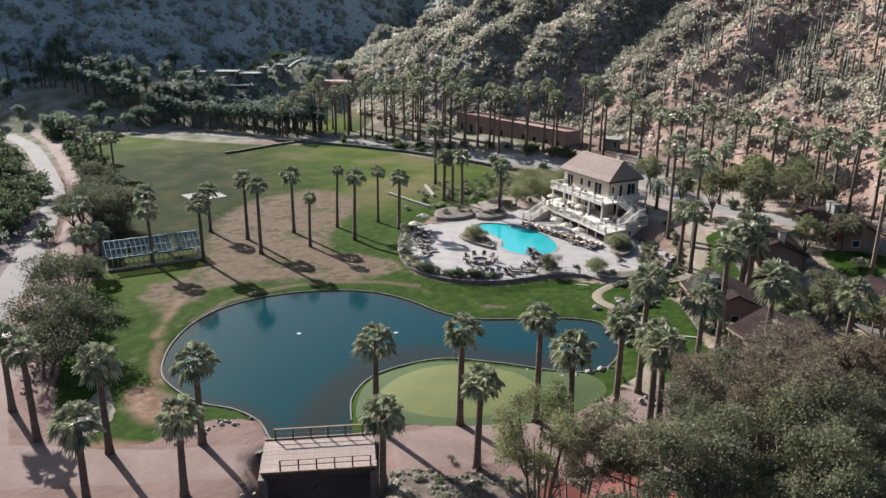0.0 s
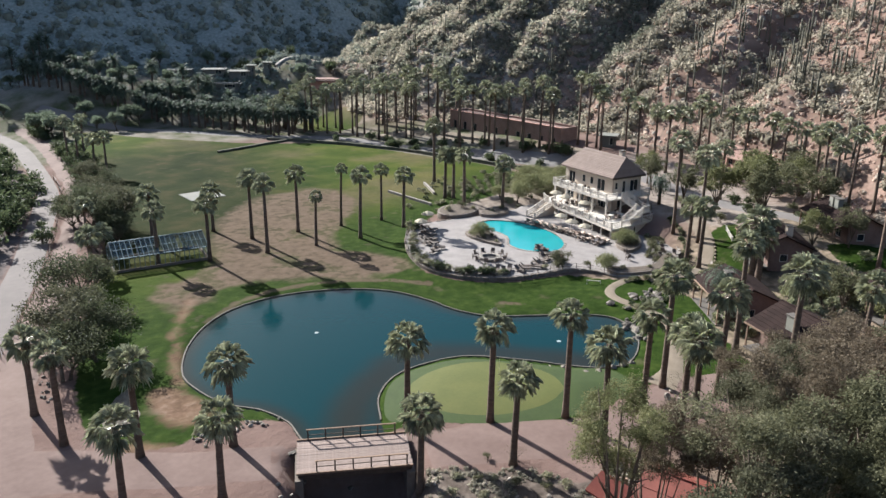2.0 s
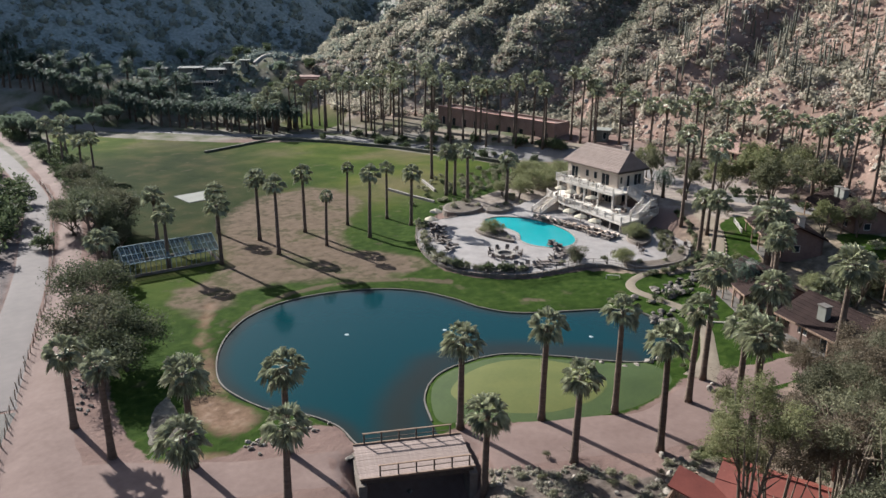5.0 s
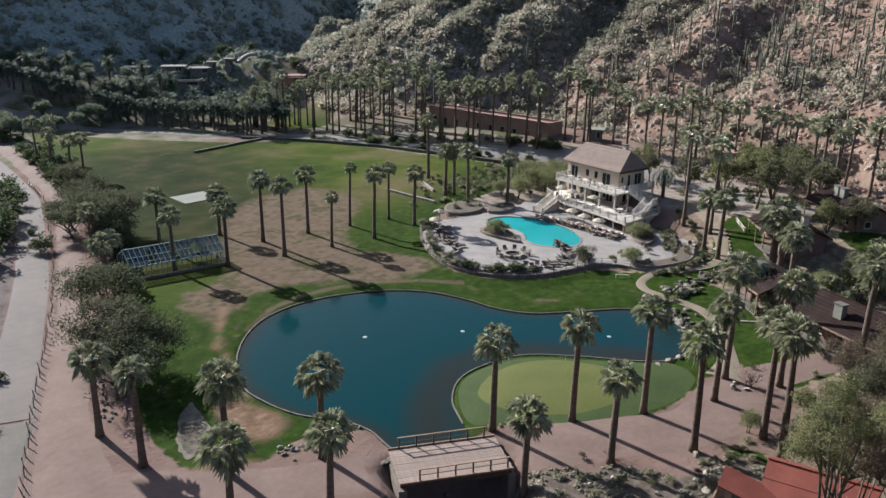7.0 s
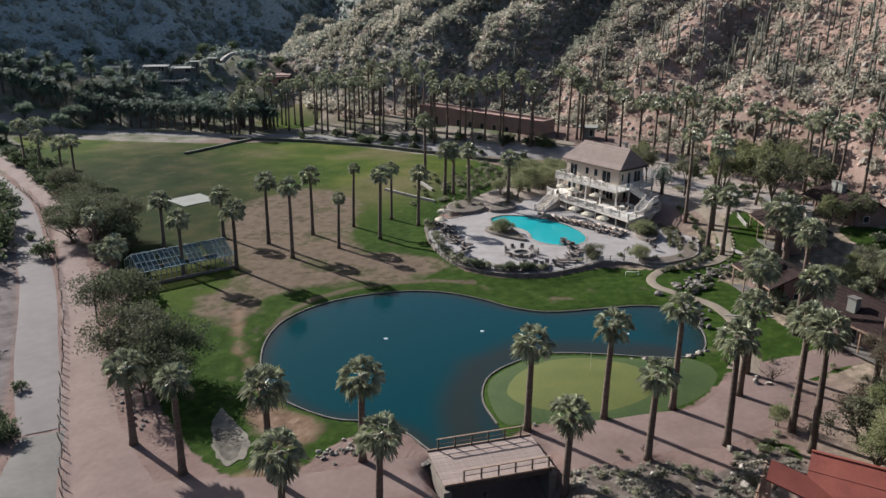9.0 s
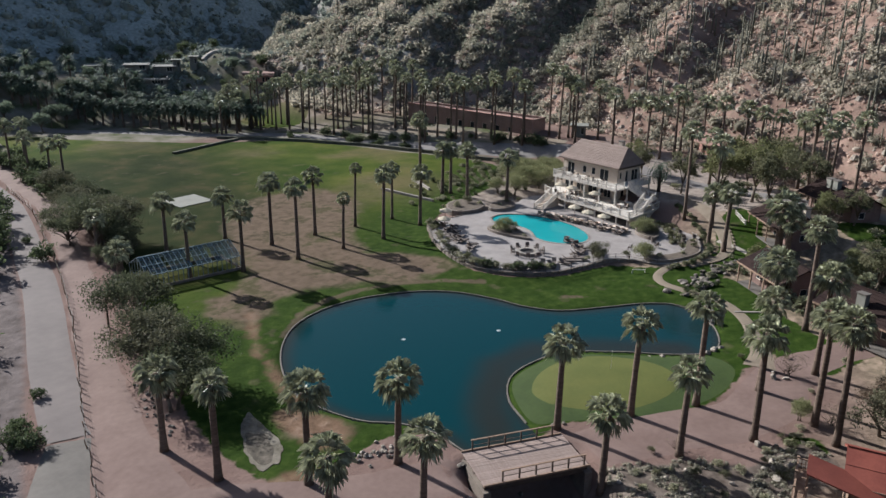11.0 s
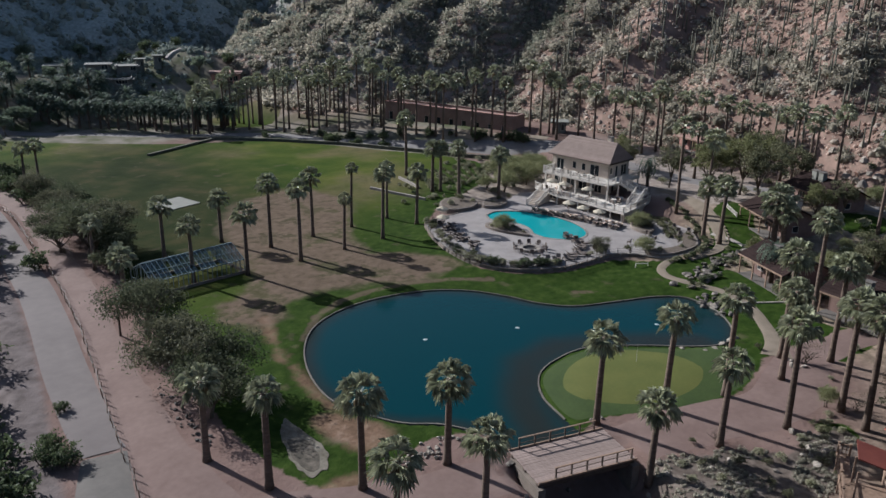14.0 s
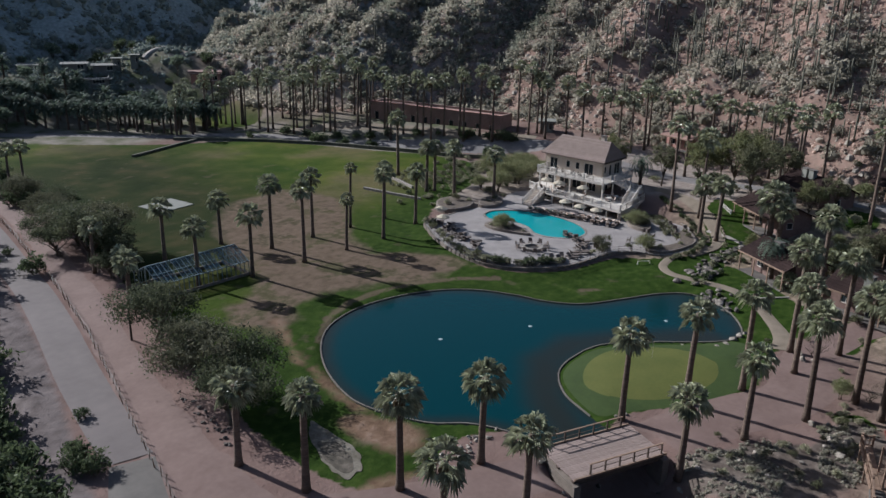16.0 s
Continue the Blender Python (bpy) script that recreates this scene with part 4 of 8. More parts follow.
def palm(x, y, h, size=1.0, far=False, z=None, lean=None, label="tall fan palm with a slim trunk and a rounded grey-green crown", group="fan palms", thick=1.0, skirt=True):
    z = zat(x, y) - 0.05 if z is None else z
    root = thing("fan_palm", x, y, z, label, "palm tree", rnd.uniform(0, 360), group)
    lean = lean or (rnd.uniform(-0.025, 0.025), rnd.uniform(-0.025, 0.025))
    n = 6 if far else 12
    thick = thick * (0.8 if far else 1.0)
    pts, rad = [], []
    for i in range(n + 1):
        u = i / n
        pts.append((lean[0] * h * u ** 1.6, lean[1] * h * u ** 1.6, h * u))
        rad.append(thick * (0.335 - 0.085 * u + 0.10 * math.exp(-u * 16) + (0 if far else rnd.uniform(-0.012, 0.012))))
    part("trunk", Build().tube(pts, rad, 6 if far else 10), M_TRUNK, root, smooth=True)
    top = pts[-1]
    m = Matrix.Translation(top) @ Euler((rnd.uniform(-0.12, 0.12), rnd.uniform(-0.12, 0.12), rnd.uniform(0, 6.28))).to_matrix().to_4x4() @ Matrix.Scale(size * rnd.uniform(0.92, 1.08), 4)
    share("crown", rnd.choice(CROWNS_FAR if far else CROWNS), root, m)
    if skirt:
        share("skirt", rnd.choice(SKIRTS), root, Matrix.Translation((top[0], top[1], top[2] - 0.1)) @ Matrix.Scale(size, 4), "hanging dry fronds")
    return root


# round the bridge, the green and the road
NEAR_LABEL = "fan palm beside the pond road with a full grey-green crown"
for x, y, h in [(37.0, 55.2, 9.1), (33.0, 48.1, 7.9), (43.8, 51.2, 9.9), (40.4, 44.6, 8.3), (50.0, 47.3, 10.7), (47.4, 40.6, 10.8), (57.2, 43.7, 10.2), (62.5, 45.2, 12.4),
                (53.9, 37.2, 11.6), (51.6, 34.6, 12.0), (65.0, 40.5, 11.2), (75.6, 44.9, 12.8), (64.5, 33.4, 15.6)]:
    palm(x, y, h, 1.0, label=NEAR_LABEL, group="palms round the pond")
for x, y, h in [(23.0, 62.4, 8.4), (18.9, 55.8, 7.3), (15.9, 65.8, 8.9), (12.3, 59.2, 7.4), (10.6, 79.1, 7.7), (11.3, 71.9, 8.9)]:
    palm(x, y, h, 0.8 if y == 71.9 else 1.0, label=NEAR_LABEL, group="palms round the pond")
# the double row on the meadow
for x, y, h, s in [(52.9, 118.4, 10.2, 0.95), (51.4, 110.2, 11.1, 0.95), (60.8, 117.3, 10.1, 0.9), (59.3, 108.9, 8.2, 0.6), (68.5, 116.0, 10.1, 0.62), (67.0, 107.8, 10.7, 0.95),
                   (76.1, 114.7, 9.2, 0.72), (76.1, 108.1, 9.2, 0.92), (39.6, 126.6, 8.1, 0.95), (36.2, 115.1, 8.3, 0.95), (49.7, 126.2, 7.2, 0.9), (42.7, 111.7, 9.1, 0.95)]:
    palm(x, y, h, s, label="slim fan palm in a double row on the dry meadow" if s > 0.8 else "slim fan palm with a sparse small crown on the dry meadow", group="palms in the meadow rows", skirt=s > 0.8, thick=0.9 if s > 0.8 else 0.75)
# pool garden and terrace
for x, y, h in [(101.0, 130.7, 12.0), (93.6, 118.2, 8.6), (94.9, 117.2, 8.6), (92.2, 110.9, 9.9), (96.1, 104.7, 9.2), (96.5, 63.6, 9.4), (98.2, 66.8, 8.6),
                (80.9, 33.6, 9.8)]:
    palm(x, y, h, 1.0, label="fan palm in the garden beds by the terrace and cabins", group="garden palms")
palm(97.9, 56.0, 8.4, 1.45, thick=1.5, label="stout old fan palm with a shaggy wide crown", group="garden palms")
palm(96.6, 54.4, 7.2, 1.1, thick=1.4, label="stout old fan palm with a shaggy wide crown", group="garden palms")
# the row along the foot of the hill
for x, y, h in [(104.8, 74.0, 15.2), (103.9, 68.8, 13.9), (124.9, 78.4, 9.6), (135.2, 100.6, 11.2), (132.3, 95.5, 12.0), (134.5, 93.5, 11.5), (136.9, 91.4, 13.4), (141.0, 92.0, 11.6),
                (143.0, 88.0, 11.0), (138.0, 82.2, 11.9), (141.0, 78.5, 11.0), (138.0, 74.5, 11.0), (139.5, 71.5, 10.4), (128.9, 63.7, 12.4), (126.0, 61.1, 13.8), (124.0, 58.0, 12.3),
                (132.0, 59.0, 12.3), (131.0, 54.6, 13.1), (107.6, 43.5, 15.8), (136.5, 105.8, 11.4), (139.0, 111.0, 12.0), (137.0, 117.5, 12.4)]:
    palm(x, y, h, 1.0, True, label="tall slender fan palm at the foot of the hill", group="hillside palms")
# the rows along the road and the adobe building
for i in range(34):
    u = i / 33
    y = 204 - 90 * u + rnd.uniform(-1.2, 1.2)
    x = np.interp(y, [110, 130, 150, 170, 190, 206], [137.0, 130.6, 128.6, 126.8, 121.5, 112.0]) + rnd.choice([-1.6, 0.6, 2.4]) + rnd.uniform(-0.6, 0.6)
    palm(x, y, rnd.uniform(12.4, 15.4), rnd.uniform(0.85, 1.1), True, label="tall slender fan palm lining the road below the hill", group="roadside palms")
for i in range(14):
    u = i / 13
    y = 206 - 40 * u + rnd.uniform(-2, 2)
    x = np.interp(y, [160, 175, 190, 208], [137.5, 135.0, 129.5, 119.0]) + rnd.uniform(-2.2, 2.2)
    palm(x, y, rnd.uniform(11.0, 14.0), rnd.uniform(0.85, 1.05), True, label="tall slender fan palm lining the road below the hill", group="roadside palms")
for i in range(16):
    palm(103 + 1.2 * i + rnd.uniform(-1.5, 1.5), 203 + rnd.uniform(-3, 12) + 0.3 * i, rnd.uniform(7.5, 11), 0.95, True, label="fan palm among the trees by the road", group="roadside palms")
# by the lane and on the west side of the field
for x, y, h in [(46.5, 190, 8.5), (48.2, 184, 7.5), (50.2, 182.5, 8.0), (47.0, 200, 9.5), (30.6, 130.1, 6.8), (31.4, 124.8, 3.6), (52.0, 205, 9)]:
    palm(x, y, h, 0.95, True, label="short fan palm among shrubs beside the dirt road", group="lane palms")


def feather_palm(x, y, h, z=None):
    """A date palm: long arching feathered fronds on a stout trunk."""
    root = thing("date_palm", x, y, zat(x, y) - 0.05 if z is None else z, "date palm with long arching fronds behind the clubhouse", "palm tree")
    part("trunk", Build().tube([(0, 0, 0), (0.03, 0, h * 0.5), (0, 0, h)], [0.34, 0.28, 0.30], 10), M_TRUNK, root, smooth=True)
    B = Build()
    r = random.Random(5)
    for i in range(44):
        az, u = i * 2.4, (i + 0.5) / 44
        el = radians(75 - 95 * u)
        ln = r.uniform(2.2, 2.9)
        out, up = Vector((math.cos(az), math.sin(az), 0)), Vector((0, 0, 1))
        side = Vector((-math.sin(az), math.cos(az), 0))
        pts = []
        for k in range(8):
            s = k / 7
            e = el - 1.25 * s * s
            pts.append((out * math.cos(e) + up * math.sin(e)) * ln * s + Vector((0, 0, h)))
        for k in range(1, 8):
            a, b = pts[k - 1], pts[k]
            for sg in (-1, 1):
                for j in range(2):
                    q = a.lerp(b, j * 0.5)
                    tip = q + side * (sg * 0.42 * (1 - 0.5 * (k / 7) ** 2)) + (b - a) * 0.6 + up * 0.05
                    B.add([q, q + (b - a) * 0.30, tip], [(0, 1, 2)])
            B.add([a - side * 0.02, a + side * 0.02, b + side * 0.02, b - side * 0.02], [(0, 1, 2, 3)])
    part("crown", B, M_DATE, root)


feather_palm(113.2, 83.0, 4.2)
feather_palm(84.2, 52.4, 4.6)


def date_crown(seed, fronds=46, ln=3.3):
    """Arching feathered fronds, leaflets hanging from the rib."""
    r = random.Random(seed)
    B = Build()
    up = Vector((0, 0, 1))
    for i in range(fronds):
        az, u = i * 2.39996 + r.uniform(-0.25, 0.25), (i + 0.5) / fronds
        el = radians(82 - 118 * u + r.uniform(-8, 8))
        out, side = Vector((math.cos(az), math.sin(az), 0)), Vector((-math.sin(az), math.cos(az), 0))
        size = ln * r.uniform(0.8, 1.05)
        p, rib = Vector((0, 0, 0)), [Vector((0, 0, 0))]
        for k in range(6):
            e = el - 1.35 * ((k + 0.5) / 6) ** 1.6
            p = p + (out * math.cos(e) + up * math.sin(e)) * (size / 6)
            rib.append(p)
        for k in range(6):
            a, b = rib[k], rib[k + 1]
            w = size * 0.17 * (1.0 - 0.75 * abs((k + 0.7) / 6 - 0.45))
            for sg in (-1, 1):
                tip = b + side * (sg * w) - up * (w * r.uniform(0.1, 0.55)) + (b - a) * 0.5
                B.add([a, b, tip], [(0, 1, 2)])
    return B


DATE_CROWNS = [date_crown(400 + i).mesh("crown", M_DATE) for i in range(4)]
DATE_TRUNKS = [Build().tube([(0, 0, 0), (r_ * 0.1, 0.05, 0.45), (r_ * 0.06, 0, 1.0)], [0.36, 0.27, 0.30], 8).mesh("trunk", M_TRUNK, True) for r_ in (-1, 0, 1)]


def date_palm(x, y, h, size, label, group):
    root = thing("date_palm", x, y, zat(x, y) - 0.05, label, "palm tree", rnd.uniform(0, 360), group)
    share("trunk", rnd.choice(DATE_TRUNKS), root, Matrix.Diagonal((1, 1, h, 1)))
    share("crown", rnd.choice(DATE_CROWNS), root, Matrix.Translation((0, 0, h)) @ Matrix.Scale(size, 4))


# ---- broad-leaved trees ----
def crown_build(seed, rx, rz, clumps, per, leaf, low=-0.35, lobe_count=8, tuft=0.28):
    """Leaves in clumps over an uneven, lobed crown."""
    r = random.Random(seed)
    B = Build()
    lobes = [(Vector((r.uniform(-0.5, 0.5) * rx, r.uniform(-0.5, 0.5) * rx, r.uniform(-0.15, 0.45) * rz)), r.uniform(0.42, 0.72)) for _ in range(8)] if lobe_count <= 8 else \
            [(Vector((r.gauss(0, 0.5) * rx, r.gauss(0, 0.5) * rx, r.uniform(-0.75, 0.75) * rz)), r.uniform(0.17, 0.34)) for _ in range(lobe_count)] if lobe_count > 16 else \
            [(Vector((r.uniform(-0.72, 0.72) * rx, r.uniform(-0.72, 0.72) * rx, r.uniform(-0.3, 0.6) * rz)), r.uniform(0.26, 0.5)) for _ in range(lobe_count)]
    for i in range(clumps):
        c, s = r.choice(lobes)
        v = Vector((r.gauss(0, 1), r.gauss(0, 1), r.gauss(0, 1))).normalized()
        if v.z < low:
            v.z = -v.z * 0.4
        k = r.uniform(0.62, 1.05) ** 0.6
        q = c + Vector((v.x * rx * s, v.y * rx * s, v.z * rz * s)) * k
        cl = r.uniform(0.25, 0.6) * rx * tuft
        for j in range(per):
            p = q + Vector((r.gauss(0, cl), r.gauss(0, cl), r.gauss(0, cl * 0.7)))
            a = Vector((r.gauss(0, 1), r.gauss(0, 1), r.gauss(0, 1))).normalized()
            b = a.cross(Vector((r.gauss(0, 1), r.gauss(0, 1), r.gauss(0, 1)))).normalized()
            l, w = leaf * r.uniform(0.6, 1.3), leaf * r.uniform(0.28, 0.5)
            B.add([p - a * l, p + b * w, p + a * l, p - b * w], [(0, 1, 2, 3)])
    return B


def limbs_build(seed, h, rx, rz, r0, stems=1, split=None):
    """A tapered, forking trunk and limbs that reach into the crown."""
    r = random.Random(seed)
    B = first = Build()
    for s in range(stems):
        bx, by = (r.uniform(-0.4, 0.4), r.uniform(-0.4, 0.4)) if stems > 1 else (0, 0)
        fork = h * r.uniform(0.35, 0.5)
        tx, ty = r.uniform(-0.2, 0.2) * rx, r.uniform(-0.2, 0.2) * rx
        if split is not None and s:
            B = Build()
            split.append(B)
        B.tube([(bx, by, 0), (bx + tx * 0.3, by + ty * 0.3, fork * 0.5), (bx + tx, by + ty, fork)], [r0, r0 * 0.8, r0 * 0.65], 8)
        for k in range(7 if stems == 1 else 4):
            a = k * 2.4 + r.uniform(0, 1)
            ex, ey, ez = tx + math.cos(a) * rx * r.uniform(0.4, 0.8), ty + math.sin(a) * rx * r.uniform(0.4, 0.8), h + rz * r.uniform(-0.2, 0.5)
            mx, my, mz = tx + (ex - tx) * 0.45, ty + (ey - ty) * 0.45, fork + (ez - fork) * 0.6
            if split is not None:
                B = Build()
                split.append(B)
            B.tube([(bx + tx, by + ty, fork - 0.1), (bx + mx, by + my, mz), (bx + ex, by + ey, ez)], [r0 * 0.5, r0 * 0.3, r0 * 0.08], 6)
            for j in range(2):
                b2 = a + r.uniform(-1, 1)
                B.tube([(bx + mx, by + my, mz), (bx + mx + math.cos(b2) * rx * 0.4, by + my + math.sin(b2) * rx * 0.4, mz + rz * r.uniform(0.1, 0.5))], [r0 * 0.22, r0 * 0.05], 5)
    return first


def tree_kind(seed, h, rx, rz, clumps, per, leaf, mat, r0=0.22, stems=1, low=-0.35, lobe_count=8, tuft=0.28):
    return {"crown": crown_build(seed, rx, rz, clumps, per, leaf, low, lobe_count, tuft).mesh("crown", mat),
            "trunk": limbs_build(seed + 1, h, rx, rz, r0, stems).mesh("trunk", M_WOODY, True), "h": h}


def tree(kind, name, x, y, s, label, cat="tree", group="", rz=None, z=None):
    root = thing(name, x, y, (zat(x, y) if z is None else z) - 0.08, label, cat, rnd.uniform(0, 360) if rz is None else rz, group)
    sc = Matrix.Scale(s, 4)
    share("trunk", kind["trunk"], root, sc)
    for limb in kind.get("limbs", ()):
        share("limb", limb, root, sc)
    share("crown", kind["crown"], root, Matrix.Translation((0, 0, kind["h"] * s)) @ sc)
    return root


BIG = [tree_kind(100 + i, 4.6, 3.9, 3.2, 480, 28, 0.135, (M_OLIVE2, M_OLIVE2, M_BIGDARK)[i], 0.26, 1, -0.35, 13, 0.18) for i in range(3)]
TALL = [tree_kind(105 + i, 17.0, 3.3, 3.1, 540, 44, 0.085, (M_OLIVE, M_OLIVE2, M_RUST2)[i], 0.34, 1, -0.5, 17, 0.17) for i in range(3)]
TALL.append(tree_kind(109, 17.0, 3.0, 4.2, 560, 40, 0.085, M_WILLOW, 0.34, 1, -0.6, 18, 0.17))
BIG_RUST = tree_kind(110, 4.6, 3.8, 3.0, 480, 28, 0.13, M_RUST, 0.26, 1, -0.35, 13, 0.18)
MESQ = [tree_kind(120 + i, 2.7, 3.0, 2.5, 270, 22, 0.12, M_OLIVE2 if i == 1 else M_MESQ, 0.18, 2, -0.35, 12) for i in range(3)]
for i, kind in enumerate(MESQ):
    pieces = []
    kind["trunk"] = limbs_build(121 + i, 2.7, 3.0, 2.5, 0.18, 2, pieces).mesh("trunk", M_WOODY, True)
    kind["limbs"] = [b.mesh("limb", M_WOODY, True) for b in pieces]
GARDEN = [tree_kind(130, 5.0, 2.5, 3.4, 260, 18, 0.16, M_WILLOW, 0.2, 1, -0.35, 13, 0.2), tree_kind(131, 5.0, 2.6, 3.4, 260, 18, 0.16, M_OLIVE, 0.2, 1, -0.35, 13, 0.2)]
PALO = tree_kind(140, 2.6, 2.4, 1.7, 240, 20, 0.13, M_PALO, 0.14, 2)
GROVE = [tree_kind(150 + i, 5.0, 3.0, 2.9, 200, 14, 0.30, M_GROVE, 0.24, 1, -0.3) for i in range(3)]
BUSH = [tree_kind(160 + i, 0.7, 1.1, 0.95, 80, 12, 0.13, M_BUSH, 0.08, 3, -0.6) for i in range(2)]
DRYBUSH = [tree_kind(170 + i, 0.8, 1.1, 0.95, 56, 10, 0.12, M_OLIVE, 0.06, 3, -0.6) for i in range(2)]

SAGE = [tree_kind(180 + i, 0.7, 1.1, 0.9, 60, 11, 0.125, M_SAGE, 0.06, 3, -0.6) for i in range(2)]
SPREAD = tree_kind(190, 2.6, 4.2, 2.2, 420, 26, 0.14, M_PALO, 0.2, 3, -0.4, 14)

for x, y, s, k in [(56.0, 32.0, 0.75, 3), (65.0, 28.4, 1.2, 1), (57.6, 26.0, 1.2, 2), (50.6, 28.6, 1.1, 0),
                   (45.6, 20.0, 1.1, 1), (73.5, 28.5, 1.15, 3), (52.0, 19.5, 1.15, 2), (61.0, 18.5, 1.15, 0), (71.0, 20.0, 1.1, 1), (79.0, 29.0, 1.0, 2)]:
    kind = BIG_RUST if k == 3 else BIG[k]
    tree(kind, "shade_tree", x, y, s, "broad tree with thin rusty-brown foliage by the cabins" if k == 3 else "broad grey-green tree with small leaves by the cabins", group="trees by the cabins")
for x, y, top, s, k in [(25.8, 23.4, 20.9, 0.74, 3), (26.6, 16.4, 20.9, 1.0, 1), (30.2, 16.6, 21.4, 1.0, 0), (28.6, 22.6, 18.9, 0.62, 2), (30.6, 21.2, 19.4, 0.7, 2), (37.4, 21.8, 19.8, 0.88, 1), (38.4, 19.0, 22.0, 1.05, 2), (33.2, 13.6, 21.6, 1.05, 0),
                        (42.0, 22.6, 18.6, 0.85, 2), (48.4, 28.2, 15.0, 0.72, 2), (46.4, 20.0, 17.8, 1.0, 1), (51.6, 24.6, 17.2, 1.0, 2), (38.6, 14.2, 20.5, 1.0, 1),  (45.4, 25.6, 16.6, 1.1, 1), (51.4, 29.4, 11.4, 0.65, 1), (49.8, 24.0, 15.4, 1.1, 2), (30.5, 11.6, 20.0, 1.0, 0)]:
    kind = TALL[k]
    root = thing("tall_tree", x, y, zat(x, y) - 0.1, "tall airy tree with thin rusty-olive leaves" if k == 2 else "tall willowy tree with light yellow-green foliage" if k == 3 else "tall airy grey-green tree with thin drooping foliage", "tree", rnd.uniform(0, 360), "tall trees by the cottage")
    hs = (top - 0.5 - 2.5 * s) / 17.0
    share("trunk", kind["trunk"], root, Matrix.Diagonal((s, s, hs, 1)))
    share("crown", kind["crown"], root, Matrix.Translation((0, 0, 17.0 * hs)) @ Matrix.Scale(s, 4))
for x, y, s, k in [(22.2, 104.8, 1.5, 0), (17.2, 92.4, 1.5, 1), (18.6, 87.6, 1.35, 0), (15.2, 84.4, 1.25, 2), (19.6, 98.2, 1.15, 2), (25.2, 110.0, 0.95, 1), (28.2, 114.6, 0.6, 2), (33.8, 135.4, 1.65, 0), (36.2, 143.0, 1.3, 1),
                   (31.0, 126.5, 0.8, 2), (37.6, 137.6, 1.5, 1), (35.4, 130.6, 1.05, 2), (33.6, 146.0, 1.25, 0), (31.8, 140.6, 1.1, 2), (38.6, 155.0, 1.2, 1), (38.5, 149.0, 1.25, 2), (41.5, 158.0, 1.15, 0), (43.5, 170, 1.15, 1), (34.4, 129.0, 0.7, 1)]:
    tree(MESQ[k], "mesquite", x, y, s, "spreading mesquite tree with fine olive foliage beside the dirt road", group="mesquites beside the road")
palm(27.6, 117.9, 5.4, 0.95, label="short fan palm among shrubs beside the dirt road", group="lane palms")
for x, y, s, k in [(113.0, 72.0, 1.0, 0), (116.0, 67.0, 1.15, 0), (107.0, 52.4, 0.7, 0), (112.0, 49.6, 0.62, 1), (112.0, 62.5, 1.1, 1), (92.5, 41.5, 0.8, 1), (90.0, 62.5 - 6.0, 0.45, 0), (115.0, 79.5, 0.8, 1), (123.0, 60.0, 0.9, 1), (127.0, 66.0, 0.9, 0), (133.0, 68.0, 0.9, 1), (131.0, 76.0, 0.85, 0), (121.0, 90.5, 0.7, 1), (124.5, 94.0, 0.7, 0), (88.5, 33.0, 0.9, 0), (126, 71.5, 0.6, 1)]:
    tree(GARDEN[k], "garden_tree", x, y, s * 1.22, "leafy grey-green garden tree between the cabins and the hill", group="garden trees")
for x, y, s in [(81.5, 94.0, 0.75), (84.8, 70.8, 0.7), (96.6, 77.2, 0.8), (103.0, 107.5, 0.95), (106.5, 110.0, 0.85), (101, 110.5, 0.7), (92.8, 46.8, 0.8), (96.5, 45.4, 0.75), (54.0, 38.6, 0.5), (98.6, 42.8, 0.95), (87.0, 46.6, 0.7), (122.4, 46.2, 0.8), (102.2, 46.8, 0.5)]:
    tree(PALO, "palo_verde", x, y, s, "feathery yellow-green palo verde in the garden", group="palo verdes")
tree(MESQ[1], "terrace_tree", 80.8, 76.4, 0.62, "dark olive small tree in the terrace bed", group="terrace trees")
BARESHRUB = tree_kind(195, 1.2, 1.6, 1.3, 50, 10, 0.06, M_RUST2, 0.05, 5, -0.6)
for x, y, s in [(62.9, 42.6, 1.15), (55.2, 36.0, 0.95), (41.2, 45.2, 0.6)]:
    tree(BARESHRUB, "bare_shrub", x, y, s, "leafless grey-brown shrub with many thin stems", "bush", "bare shrubs by the road")
for x, y, s in [(111.0, 107.6, 1.0), (114.6, 115.5, 0.95), (121.5, 112.6, 0.8), (118.0, 106.6, 0.7)]:
    tree(SPREAD, "palo_verde", x, y, s, "wide spreading pale green palo verde beside the clubhouse", group="palo verdes")
for x, y in [(81.6, 49.6), (80.4, 46.6), (83.2, 44.9), (90.4, 43.3), (87.0, 42.6), (97.7, 45.6), (94.3, 42.7), (98.3, 41.3), (92.0, 45.6)]:
    palm(x, y, rnd.uniform(0.7, 1.9), rnd.uniform(0.75, 0.95), label="low bushy fan palm among the cabin shrubs", group="low palms", skirt=False)
for k in range(7):
    a, b = Vector((100.4 + 2.1 * k, 116.6 + 0.2 * k)), Vector((107.4 + 2.2 * k, 128.6 - 1.1 * k))
    for i in range(11):
        q = a.lerp(b, i / 10)
        tree(rnd.choice(SAGE + DRYBUSH), "row_plant", q.x + rnd.uniform(-0.2, 0.2), q.y, rnd.uniform(0.42, 0.62), "small grey-green shrub planted in a garden row", "bush", "shrubs in the garden rows")
for i in range(36):
    y = 201 + 80 * i / 35
    x = np.interp(y, [200, 215, 240, 262, 280], [105.5, 98.5, 83.5, 69.0, 57]) + rnd.uniform(-0.8, 0.8)
    date_palm(x, y, rnd.uniform(5.2, 6.6), rnd.uniform(0.8, 1.0), "dark green date palm in the row along the field", "date palms along the field")
